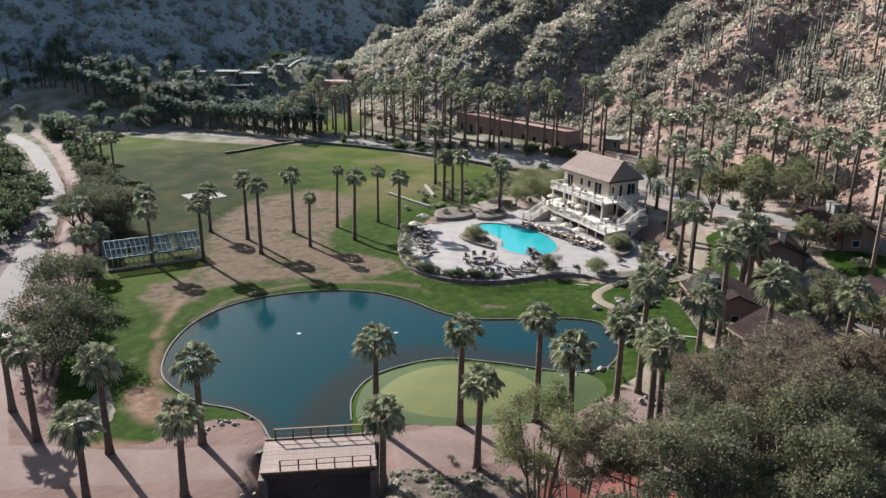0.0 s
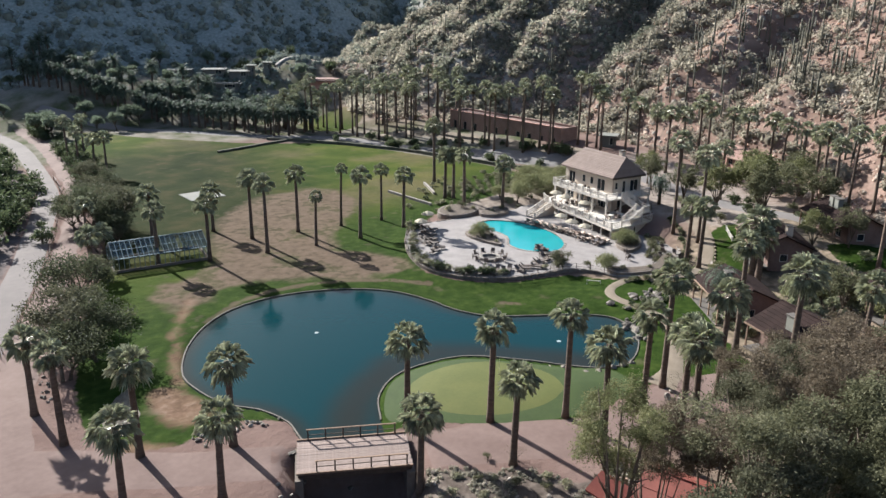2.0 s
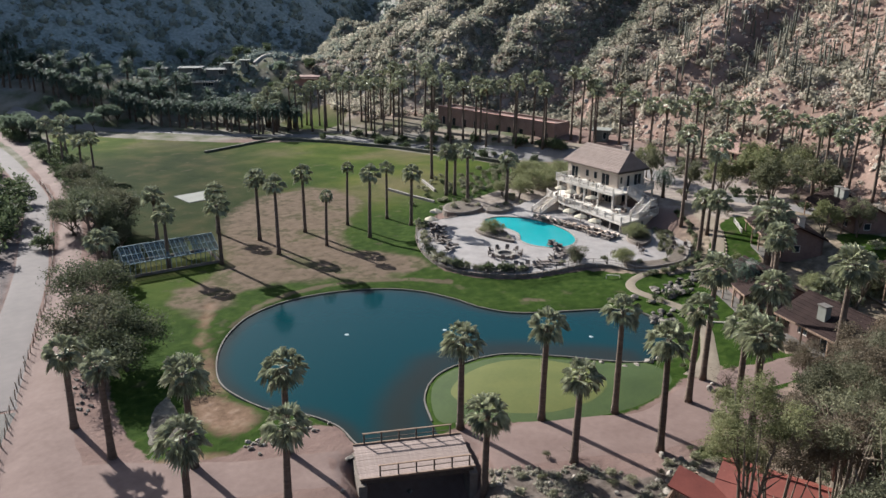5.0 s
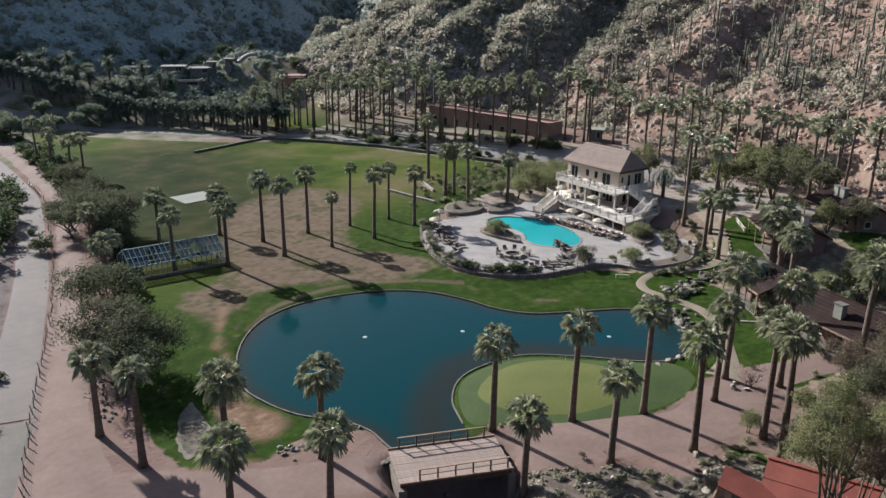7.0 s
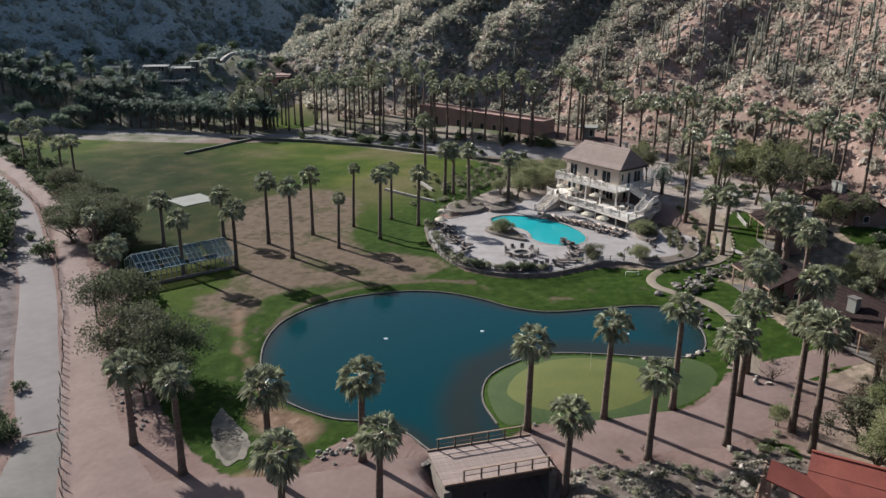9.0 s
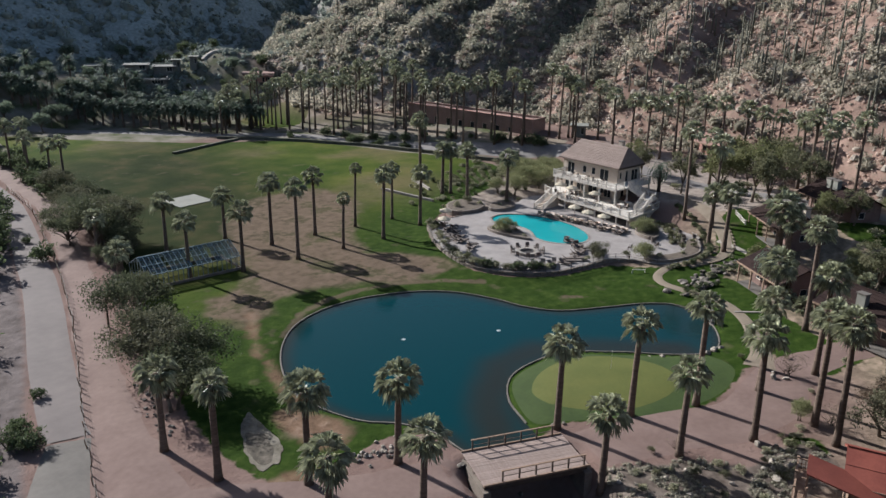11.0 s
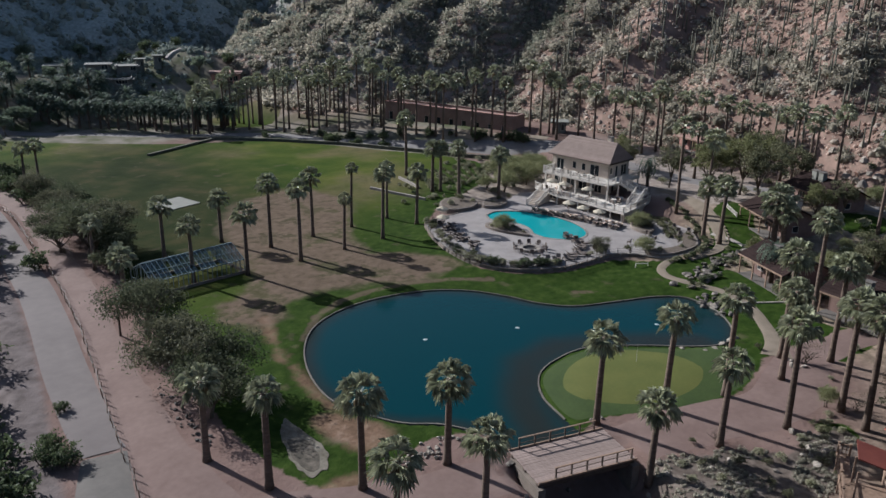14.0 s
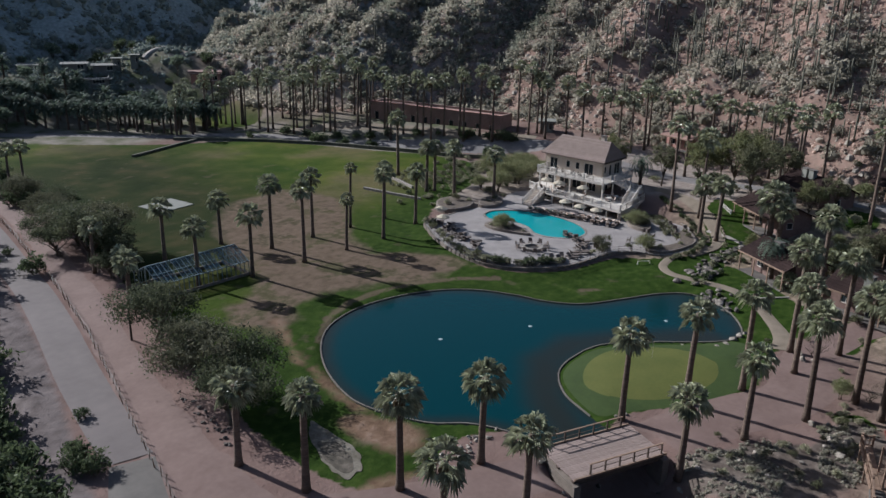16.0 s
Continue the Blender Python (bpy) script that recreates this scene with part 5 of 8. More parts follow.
for i in range(62):
    u = rnd.random()
    y = 200 + 98 * u
    x = np.interp(y, [200, 215, 240, 262, 280, 300], [111.5, 104.5, 89.5, 75.5, 63, 47]) + rnd.uniform(0, 22) * (0.4 + 0.6 * u)
    date_palm(x, y, rnd.uniform(5.0, 7.0), rnd.uniform(0.85, 1.05), "dark green date palm with a bare trunk in the grove", "date palm grove")
for i in range(96):
    x, y = rnd.uniform(40, 150), rnd.uniform(232, 296)
    if zat(x, y) < 13 and not (96 < x < 150 and 238 < y < 276):
        tree(rnd.choice(GROVE), "grove_tree", x, y, rnd.uniform(0.5, 0.85), "low dark green tree below the mountain", group="valley trees")
for x, y, s, k in [(3.6, 91.6, 0.98, 0), (3.0, 88.6, 0.98, 1), (2.2, 90.2, 0.95, 0), (0.2, 99.4, 1.75, 1), (-1.8, 93.2, 1.8, 0), (2.6, 106.2, 1.7, 0), (-3.2, 86.8, 1.7, 1), (8.0, 117.6, 1.6, 0), (10.6, 124.4, 1.7, 1), (-4.0, 97, 2.0, 0), (-4.5, 90.5, 1.9, 1), (1.2, 103.5, 1.9, 0), (1.0, 109.0, 2.1, 1), (7.6, 97.4, 0.6, 0), (25.8, 137.8, 1.15, 1), (22.6, 146.2, 1.9, 0), (25.2, 152.6, 1.9, 1), (27.8, 158.6, 1.7, 0), (31.2, 168.4, 1.7, 1), (33.6, 178.4, 1.6, 0), (17.4, 148.5, 2.2, 0),
                   (13.0, 142.5, 2.2, 1), (23.5, 158, 2.2, 0), (26, 171, 2.4, 1), (10.0, 131, 2.2, 1), (7.5, 121, 2.0, 0), (6.0, 114, 1.9, 1), (28.0, 148.2, 0.6, 1), (30, 186, 2.4, 0), (33, 202, 2.4, 1), (-7, 84, 1.8, 0), (-5, 78, 1.7, 1), (-6, 104, 2.2, 0), (2, 118, 2.2, 1)]:
    tree(BUSH[k], "bush", x, y, s * 1.5 if s > 1 else s * 1.25, "rounded dark green bush at the edge of the wash", "bush", "bushes along the wash")
for i in range(46):
    y = rnd.uniform(132, 250)
    x = lane_x(y) - rnd.uniform(8.5, 22)
    tree(rnd.choice(BUSH), "bush", x, y, rnd.uniform(2.2, 3.8), "large dark green bush beyond the lane", "bush", "bushes beyond the lane")
for i in range(30):
    y = rnd.uniform(165, 252)
    x = lane_x(y) + rnd.uniform(4.5, 9)
    tree(rnd.choice(BUSH), "bush", x, y, rnd.uniform(1.2, 2.4), "dark green bush at the field's edge", "bush", "bushes at the field's edge")
for x, y in [(46.2, 39.0), (50.8, 37.6), (48.6, 37.8), (49.6, 36.2), (49.5, 38.8), (52.3, 38.0), (44.3, 38.4), (47.6, 37.2), (39.2, 46.6), (36.5, 44.8), (38.6, 42.2), (41.4, 41.4), (35.2, 42.6), (43.0, 36.5), (37.4, 39.2), (33.6, 44.6), (60.5, 39.5), (66.8, 44.2), (63.2, 47.8), (37.8, 44.0), (40.2, 40.4), (34.6, 40.4), (36.2, 37.6), (39.0, 36.6), (41.6, 39.6), (35.4, 46.2), (44.8, 36.0), (48.6, 37.6), (50.4, 38.2), (42.0, 35.0)]:
    tree(rnd.choice(DRYBUSH + SAGE), "bush", x, y, rnd.uniform(0.3, 0.6), "small desert shrub among pale rocks by the road", "bush", "shrubs by the road")
for i in range(140):
    x, y = rnd.uniform(84, 124), rnd.uniform(101, 131)
    if signed(np.array([x]), np.array([y]), DECK)[0] > 0.8 and x - 0.7 * (y - 105) > 74 and not (100 < x < 118 and y < 104) and x < 108 + (y - 103) * 0.6 and line_distance(np.array([x]), np.array([y]), np.array([(88.1, 129), (88.3, 116)]), False)[0] > 1.2:
        tree(rnd.choice(BUSH[:1] + SAGE + SAGE + SAGE), "garden_shrub", x, y, rnd.uniform(0.35, 0.85), "mixed garden shrub in the beds behind the pool", "bush", "garden shrubs")
for i in range(130):
    x, y = rnd.uniform(70, 134), rnd.uniform(28, 84)
    if signed(np.array([x]), np.array([y]), LAWN)[0] > 1.5 and signed(np.array([x]), np.array([y]), DECK)[0] > 1.5 and not (75 < x < 95 and 33 < y < 58) and not (98 < x < 113 and 50 < y < 65) and not (113 < x < 126 and 45 < y < 57) and not (100 < x < 115.5 and 75 < y) and line_distance(np.array([x]), np.array([y]), np.array([(86, 64.6), (92.5, 62.9), (99.5, 64.3), (105, 68.2), (109.5, 73.5), (112.5, 79.5)]), False)[0] > 1.6:
        tree(rnd.choice(BUSH + DRYBUSH + SAGE), "shrub", x, y, rnd.uniform(0.45, 1.15), "green garden shrub between the cabins", "bush", "cabin shrubs")
for i in range(34):
    u = rnd.random()
    y = 118 + 72 * u
    x = np.interp(y, [118, 135, 150, 170, 190], [126.0, 124.5, 122.0, 118.0, 110.5]) + rnd.uniform(-0.6, 1.6) + rnd.choice([0, 5.5])
    tree(rnd.choice(BUSH), "bush", x, y, rnd.uniform(0.7, 1.5), "dark clipped bush along the road", "bush", "bushes along the road")


for i in range(54):
    x, y = rnd.uniform(112, 158), rnd.uniform(236, 272)
    if not (98 < x < 128 and 246 < y < 268) and not (120 < x < 172 and 240 < y < 264):
        tree(rnd.choice(BUSH), "bush", x, y, rnd.uniform(0.9, 2.2), "dark green bush on the rise below the mountain", "bush", "bushes on the rise")


# ---- scrub and cacti on the slopes ----
def scrub(name, count, seed, area, mat, label, cards=22, open_ground=False):
    """Shrubs over the slopes: each a lumpy low dome set about with leaf sprays."""
    r = np.random.RandomState(seed)
    xs, ys, size = area(r, count)
    count = len(xs)
    zs = height(xs, ys)
    dens = vnoise(xs, ys, 14, 4)
    keep = (zs < 62) & ~((dens < 0.3) & (r.rand(count) < 0.4))
    if open_ground:
        cover = 0.6 * dens + 0.4 * vnoise(xs, ys, 5.5, 11)
        keep &= (cover > np.interp(ys, [50, 110, 150, 200], [0.50, 0.45, 0.30, 0.15])) | (r.rand(count) < 0.35)
    P = np.stack([xs, ys, zs], 1)[keep]
    S = size[keep]
    n = len(P)
    # domes: six-sided, three rings
    k = 6
    ang = np.arange(k) * math.tau / k
    dome = [np.array([[0, 0, 0.82]])]
    for rr, hh in ((0.62, 0.62), (0.86, 0.22), (0.72, -0.35)):
        dome.append(np.stack([rr * np.cos(ang), rr * np.sin(ang), np.full(k, hh)], 1))
    D = np.concatenate(dome)
    V = P[:, None] + D[None] * (S[:, None, None] * r.uniform(0.5, 0.95, (n, len(D), 1)))
    faces = [(0, 1 + j, 1 + (j + 1) % k, 0) for j in range(k)]
    quads = [(1 + a * k + j, 1 + (a + 1) * k + j, 1 + (a + 1) * k + (j + 1) % k, 1 + a * k + (j + 1) % k) for a in range(2) for j in range(k)]
    tris = np.array([f[:3] for f in faces])
    q = np.array(quads)
    base = (np.arange(n) * len(D))[:, None, None]
    T, Q = (tris[None] + base).reshape(-1, 3), (q[None] + base).reshape(-1, 4)
    # sprays
    unit = lambda shape: (lambda v: v / np.linalg.norm(v, axis=-1, keepdims=True))(r.normal(size=shape + (3,)))
    d = unit((n, cards)); d[..., 2] = np.abs(d[..., 2])
    C = P[:, None] + d * (S[:, None, None] * r.uniform(0.55, 1.2, (n, cards, 1)))
    a, b = unit((n, cards)), unit((n, cards))
    b = np.cross(a, b); b /= np.linalg.norm(b, axis=-1, keepdims=True)
    l, w = S[:, None, None] * r.uniform(0.16, 0.34, (n, cards, 1)), S[:, None, None] * r.uniform(0.07, 0.15, (n, cards, 1))
    W = np.stack([C - a * l, C + b * w, C + a * l, C - b * w], 2).reshape(-1, 3)
    o = n * len(D)
    Q2 = np.arange(len(W)).reshape(-1, 4) + o
    me = bpy.data.meshes.new(name)
    allv = np.concatenate([V.reshape(-1, 3), W])
    loops = np.concatenate([T.ravel(), Q.ravel(), Q2.ravel()])
    sizes = np.concatenate([np.full(len(T), 3), np.full(len(Q) + len(Q2), 4)])
    me.vertices.add(len(allv)); me.vertices.foreach_set("co", allv.ravel())
    me.loops.add(len(loops)); me.loops.foreach_set("vertex_index", loops)
    me.polygons.add(len(sizes)); me.polygons.foreach_set("loop_start", np.concatenate([[0], np.cumsum(sizes)[:-1]]))
    me.update(calc_edges=True)
    me.materials.append(mat)
    tagged(new(name, me), label, "scrub", kind="stuff")


def slope_area(lo, hi, wide):
    def area(r, c):
        y = r.uniform(18, 300, c)
        return np.interp(y, _hy, _hx) + r.uniform(-5, wide, c), y, r.uniform(lo, hi, c) * (0.75 + 0.5 * r.rand(c))
    return area


scrub("hill_scrub", 10500, 77, slope_area(0.4, 1.2, 82), M_SCRUB, "olive-green desert scrub over the hillsides", open_ground=True)
scrub("hill_bushes", 3600, 81, slope_area(1.0, 2.2, 84), M_HILLBUSH, "large dark olive bushes in the gullies of the hillsides", 70, True)
scrub("grey_scrub", 15000, 78, slope_area(0.25, 0.75, 80), M_SCRUB2, "dry grey-brown brush over the hillsides", 16)
M_SLOPEBUSH = leafy("slope_bush_leaf", [(0.125, 0.132, 0.10), (0.215, 0.218, 0.168), (0.31, 0.305, 0.245)], 0.06, 0.8, 0.25, 0.5, 0.04)


def shady_slope(r, c):
    y = r.uniform(140, 285, c)
    return np.interp(y, _hy, _hx) + r.uniform(2, 80, c), y, 0.6 + 1.5 * r.rand(c) ** 1.5


scrub("slope_bushes", 3600, 87, shady_slope, M_SLOPEBUSH, "dense grey-green bushes on the north-eastern slopes", 34)


def scree_area(r, c):
    x, y = r.uniform(29, 51, c), r.uniform(32, 49, c)
    ok = (signed(x, y, SCREE) < 0.2) & (vnoise(x, y, 2.0, 4) > 0.42) & ~((x > 37) & (y < 34.5))
    return x[ok], y[ok], r.uniform(0.12, 0.34, ok.sum())


scrub("roadside_scrub", 2600, 83, scree_area, M_HILLBUSH, "low dry brush among stones beside the dirt road", 26)
scrub("mountain_scrub", 5200, 79, lambda r, c: (r.uniform(-20, 330, c), r.uniform(284, 400, c), 0.8 + 2.6 * r.rand(c) ** 2), M_MTN_HAZE, "brush over the shaded mountain, coloured pale with haze", 18)

scrub("rise_scrub", 1500, 85, lambda r, c: (r.uniform(92, 182, c), r.uniform(240, 290, c), 0.5 + 1.6 * r.rand(c) ** 2), M_MTN_HAZE, "green brush on the rise below the mountain, coloured pale with haze", 24)


def saguaro_kind(seed):
    r = random.Random(seed)
    h = r.uniform(5.0, 7.6)
    stem = Build().tube([(0, 0, -0.3), (0, 0, h * 0.3), (0, 0, h * 0.9), (0, 0, h)], [0.16, 0.20, 0.17, 0.06], 8)
    arms = []
    for k in range(r.choice([0, 1, 2, 3])):
        a, z0 = r.uniform(0, 6.28), h * r.uniform(0.35, 0.55)
        o = Vector((math.cos(a), math.sin(a), 0))
        top = h * r.uniform(0.7, 0.95)
        arms.append(Build().tube([o * 0.15 + Vector((0, 0, z0)), o * 0.75 + Vector((0, 0, z0 + 0.1)), o * 0.85 + Vector((0, 0, z0 + 0.7)), o * 0.85 + Vector((0, 0, top))], [0.10, 0.12, 0.12, 0.05], 7).mesh("arm", M_CACTUS, True))
    return stem.mesh("stem", M_CACTUS, True), arms


SAG = [saguaro_kind(200 + i) for i in range(6)]
_r = random.Random(31)
_n = 0
while _n < 210:
    y = _r.uniform(45, 130) if _r.random() < 0.7 else _r.uniform(35, 230)
    x = float(np.interp(y, _hy, _hx)) + _r.uniform(4, 70)
    if _r.random() > (1.0 if y < 120 else 0.4):
        continue
    z = zat(x, y)
    if z > 50:
        continue
    stem, arms = _r.choice(SAG)
    root = thing("saguaro", x, y, z, "tall saguaro cactus on the rocky slope", "cactus", _r.uniform(0, 360), "saguaros")
    sc = Matrix.Scale(_r.uniform(0.6, 1.1), 4)
    share("stem", stem, root, sc)
    for a in arms:
        share("arm", a, root, sc)
    _n += 1


def far_saguaros(count, seed):
    """Columns of the many saguaros higher on the slope."""
    r = random.Random(seed)
    B = Build()
    while count:
        y = r.uniform(50, 135) if r.random() < 0.75 else r.uniform(35, 235)
        x = float(np.interp(y, _hy, _hx)) + r.uniform(6, 66)
        z = zat(x, y)
        if z > 46:
            continue
        h = r.uniform(4.0, 8.0)
        B.tube([(x, y, z - 0.4), (x, y, z + h * 0.5), (x, y, z + h * 0.93), (x, y, z + h)], [0.17, 0.20, 0.17, 0.05], 6)
        for k in range(r.choice([0, 0, 1, 2])):
            a, z0, z1 = r.uniform(0, 6.28), z + h * r.uniform(0.35, 0.55), z + h * r.uniform(0.65, 0.95)
            c, s_ = math.cos(a), math.sin(a)
            B.tube([(x + 0.1 * c, y + 0.1 * s_, z0), (x + 0.7 * c, y + 0.7 * s_, z0 + 0.15), (x + 0.8 * c, y + 0.8 * s_, z1)], [0.1, 0.12, 0.06], 5)
        count -= 1
    solid("saguaro_stand", B, M_CACTUS, "hundreds of saguaro cacti over the upper slopes", "cactus", True, "stuff")


far_saguaros(120, 67)


def boulders():
    r = random.Random(53)
    B = Build()
    pts = []
    for i in range(1500):
        y = r.uniform(25, 270)
        pts.append((float(np.interp(y, _hy, _hx)) + r.uniform(-2, 80), y, r.uniform(0.25, 1.0)))
    P = np.array(pts)
    Z = height(P[:, 0], P[:, 1])
    for (x, y, s), z in zip(pts, Z):
        if z > 55:
            continue
        ring = []
        k = 6
        vs = [(x + s * 0.1, y, z + s * r.uniform(0.5, 0.8))]
        for j in range(k):
            a = j * math.tau / k + r.uniform(-0.3, 0.3)
            q = s * r.uniform(0.75, 1.2)
            vs.append((x + q * math.cos(a) * 0.75, y + q * math.sin(a) * 0.75, z + s * r.uniform(0.25, 0.55)))
        for j in range(k):
            a = j * math.tau / k
            vs.append((x + s * 1.1 * math.cos(a), y + s * 1.1 * math.sin(a), z - s * 0.5))
        fs = [(0, 1 + j, 1 + (j + 1) % k) for j in range(k)] + [(1 + j, 1 + k + j, 1 + k + (j + 1) % k, 1 + (j + 1) % k) for j in range(k)]
        B.add(vs, fs)
    solid("hill_boulders", B, M_STONE, "pale and rusty boulders strewn over the hillsides", "rocks", kind="stuff")


boulders()

# ---- timber bridge ----
bridge = thing("timber_bridge", 30.4, 54.25, 0.0, "weathered plank bridge with dark post-and-rail sides", "bridge", -30.0)
_len, _wid, _top = 9.8, 5.3, 0.86
_plank = Build().box((0, 0, 0), (_len, 0.205, 0.09)).mesh("plank", M_TIMBER)
for i in range(24):
    share("plank", _plank, bridge, pose(rnd.uniform(-0.05, 0.05), -_wid / 2 + 0.11 + i * 0.2205, _top - 0.045 + rnd.uniform(-0.006, 0.006), 0, 0, rnd.uniform(-0.12, 0.12)))
_beam = Build().box((0, 0, 0), (_len - 0.2, 0.32, 0.55)).mesh("beam", M_DARKWOOD)
for y in (-2.3, 0.0, 2.3):
    share("beam", _beam, bridge, pose(0, y, _top - 0.40))
for x in (-4.7, 4.7):
    part("abutment", Build().box((x, 0, -0.9), (0.7, _wid + 0.6, 2.6)), M_RETAIN, bridge)
_post = Build().box((0, 0, 0.55), (0.12, 0.12, 1.1)).mesh("post", M_DARKWOOD)
for side, x0, x1, n in ((2.55, -3.9, 3.9, 6), (-2.55, -3.2, 4.4, 6)):
    xs = [x0 + (x1 - x0) * i / (n - 1) for i in range(n)]
    for x in xs:
        share("post", _post, bridge, pose(x, side, _top))
    part("top_rail", Build().box(((x0 + x1) / 2, side, _top + 1.12), (x1 - x0 + 0.25, 0.16, 0.07)), M_WOOD, bridge)
    part("mid_rail", Build().bar((x0, side, _top + 0.58), (x1, side, _top + 0.58), 0.05), M_DARKWOOD, bridge)
    part("kerb_beam", Build().box((0, side + (0.12 if side > 0 else -0.12), _top + 0.05), (_len, 0.14, 0.16)), M_WOOD, bridge)

# ---- steel-framed greenhouse on the lawn ----
gh = thing("greenhouse", 36.9, 117.0, 0.45, "open greenhouse frame with blue-grey rafters and clouded roof sheets", "greenhouse", -9.2)
GL, GW, GE, GR = 13.4, 3.3, 2.1, 3.75
part("base_wall", Build().box((0, -GW, 0.2), (GL, 0.18, 0.5)).box((0, GW, 0.2), (GL, 0.18, 0.5)).box((-GL / 2, 0, 0.2), (0.18, 2 * GW, 0.5)).box((GL / 2, 0, 0.2), (0.18, 2 * GW, 0.5)), M_RETAIN, gh)
part("ridge_beam", Build().bar((-GL / 2, 0, GR), (GL / 2, 0, GR), 0.12), M_GALV, gh)
for s in (-1, 1):
    part("eave_beam", Build().bar((-GL / 2, s * GW, GE), (GL / 2, s * GW, GE), 0.1), M_GALV, gh)
    part("purlin", Build().bar((-GL / 2, s * GW / 2, (GE + GR) / 2 + 0.02), (GL / 2, s * GW / 2, (GE + GR) / 2 + 0.02), 0.06), M_GALV, gh)
_raf = Build().bar((0, 0, 0), (0, GW + 0.15, -(GR - GE) * (GW + 0.15) / GW), 0.07).mesh("rafter", M_GALV)
_gp = Build().box((0, 0, GE / 2), (0.08, 0.08, GE)).mesh("post", M_GALV)
for i in range(20):
    x = -GL / 2 + GL * i / 19
    for s in (0, 180):
        share("rafter", _raf, gh, pose(x, 0, GR + 0.03, 0, 0, s))
        share("post", _gp, gh, pose(x, GW if s == 0 else -GW, 0))
for i in range(19):
    x0, x1 = -GL / 2 + GL * i / 19 + 0.04, -GL / 2 + GL * (i + 1) / 19 - 0.04
    for s in (-1, 1):
        if s < 0 and i in (4, 9, 13):
            continue
        B = Build().add([(x0, 0, GR - 0.02), (x1, 0, GR - 0.02), (x1, s * (GW + 0.1), GE - 0.05), (x0, s * (GW + 0.1), GE - 0.05),
                         (x0, 0, GR - 0.035), (x1, 0, GR - 0.035), (x1, s * (GW + 0.1), GE - 0.065), (x0, s * (GW + 0.1), GE - 0.065)],
                        [(0, 1, 2, 3), (7, 6, 5, 4), (0, 4, 5, 1), (2, 6, 7, 3), (1, 5, 6, 2), (0, 3, 7, 4)])
        part("roof_sheet", B, M_PANE, gh)
for x in (-GL / 2, GL / 2):
    B = Build().bar((x, 0, 0), (x, 0, GR), 0.08)
    for y in (-2.2, -1.1, 1.1, 2.2):
        B.bar((x, y, 0), (x, y, GR - (GR - GE) * abs(y) / GW), 0.05)
    B.bar((x, -GW, 1.1), (x, GW, 1.1), 0.05)
    part("end_frame", B, M_GALV, gh)

# ---- pool terrace ----
POOL = ccw(smooth_loop([(86.6, 100.9), (89.6, 100.8), (92.0, 98.0), (93.2, 94.0), (92.6, 88.6), (90.2, 84.0), (86.8, 81.8), (83.8, 82.6), (81.9, 85.4), (82.2, 88.6), (84.6, 91.4), (85.4, 94.6), (84.6, 98.4)], 6))
DZ = 1.30


def slab_with_hole(name, outer, inner, z0, z1, mat, label, cat):
    bm = bmesh.new()
    loops = []
    for P in (outer, inner):
        vs = [bm.verts.new((x, y, z1)) for x, y in P]
        loops.append(vs)
        for i in range(len(vs)):
            bm.edges.new((vs[i], vs[(i + 1) % len(vs)]))
    bmesh.ops.triangle_fill(bm, use_beauty=True, edges=bm.edges[:], normal=(0, 0, 1))
    for vs in loops:
        lo = [bm.verts.new((v.co.x, v.co.y, z0)) for v in vs]
        for i in range(len(vs)):
            j = (i + 1) % len(vs)
            bm.faces.new((vs[i], vs[j], lo[j], lo[i]))
    bmesh.ops.recalc_face_normals(bm, faces=bm.faces[:])
    me = bpy.data.meshes.new(name)
    bm.to_mesh(me); bm.free()
    me.materials.append(mat)
    return tagged(new(name, me), label, cat, kind="structure")


slab_with_hole("pavement_terrace", DECK, POOL, -0.4, DZ, M_DECKSTONE, "pale pinkish pool terrace paving", "terrace")
sheet("pool_water", POOL, DZ - 0.10, M_POOL, "bright turquoise swimming pool water", "pool", 0.3)
_ring = thing("pool_coping", 0, 0, 0, "pale rounded stone coping around the pool", "pool edge", kind="structure")
_cs = Build().box((0, 0, 0), (0.78, 0.36, 0.07)).mesh("coping_stone", M_COPING)
_lastp = None
for i, p in enumerate(smooth_loop(POOL, 2)):
    if _lastp is not None and np.hypot(*(p - _lastp)) < 0.74:
        continue
    q = smooth_loop(POOL, 2)[(i + 1) % (2 * len(POOL))]
    _lastp = p
    share("coping_stone", _cs, _ring, pose(p[0], p[1], DZ + 0.02, 0, 0, math.degrees(math.atan2(q[1] - p[1], q[0] - p[0]))))

# retaining wall round the terrace, in blocks, with a steel fence on it
wall_t = thing("wall_terrace", 0, 0, 0, "dark stone retaining wall round the pool terrace", "wall", kind="structure")
_wb = [Build().box((0, 0, 0), (0.84, 0.30, 0.56)).mesh("block", M_RETAIN), Build().box((0, 0, 0), (0.84, 0.34, 0.54)).mesh("block", M_RETAIN)]
fence = thing("terrace_fence", 0, 0, 0, "low dark steel fence on the terrace wall", "fence")
_fp = Build().box((0, 0, 0.5), (0.05, 0.05, 0.9)).mesh("fence_post", M_STEEL)
_edge = [p for p in smooth_loop(DECK, 3)]
_lastp, _lastf, _fpts = None, None, []
_start = int(np.argmin([abs(p[0] - 80.5) + abs(p[1] - 106.4) for p in _edge]))
_edge = _edge[_start:] + _edge[:_start]
if _edge[20][0] > _edge[0][0]:
    _edge = _edge[::-1]
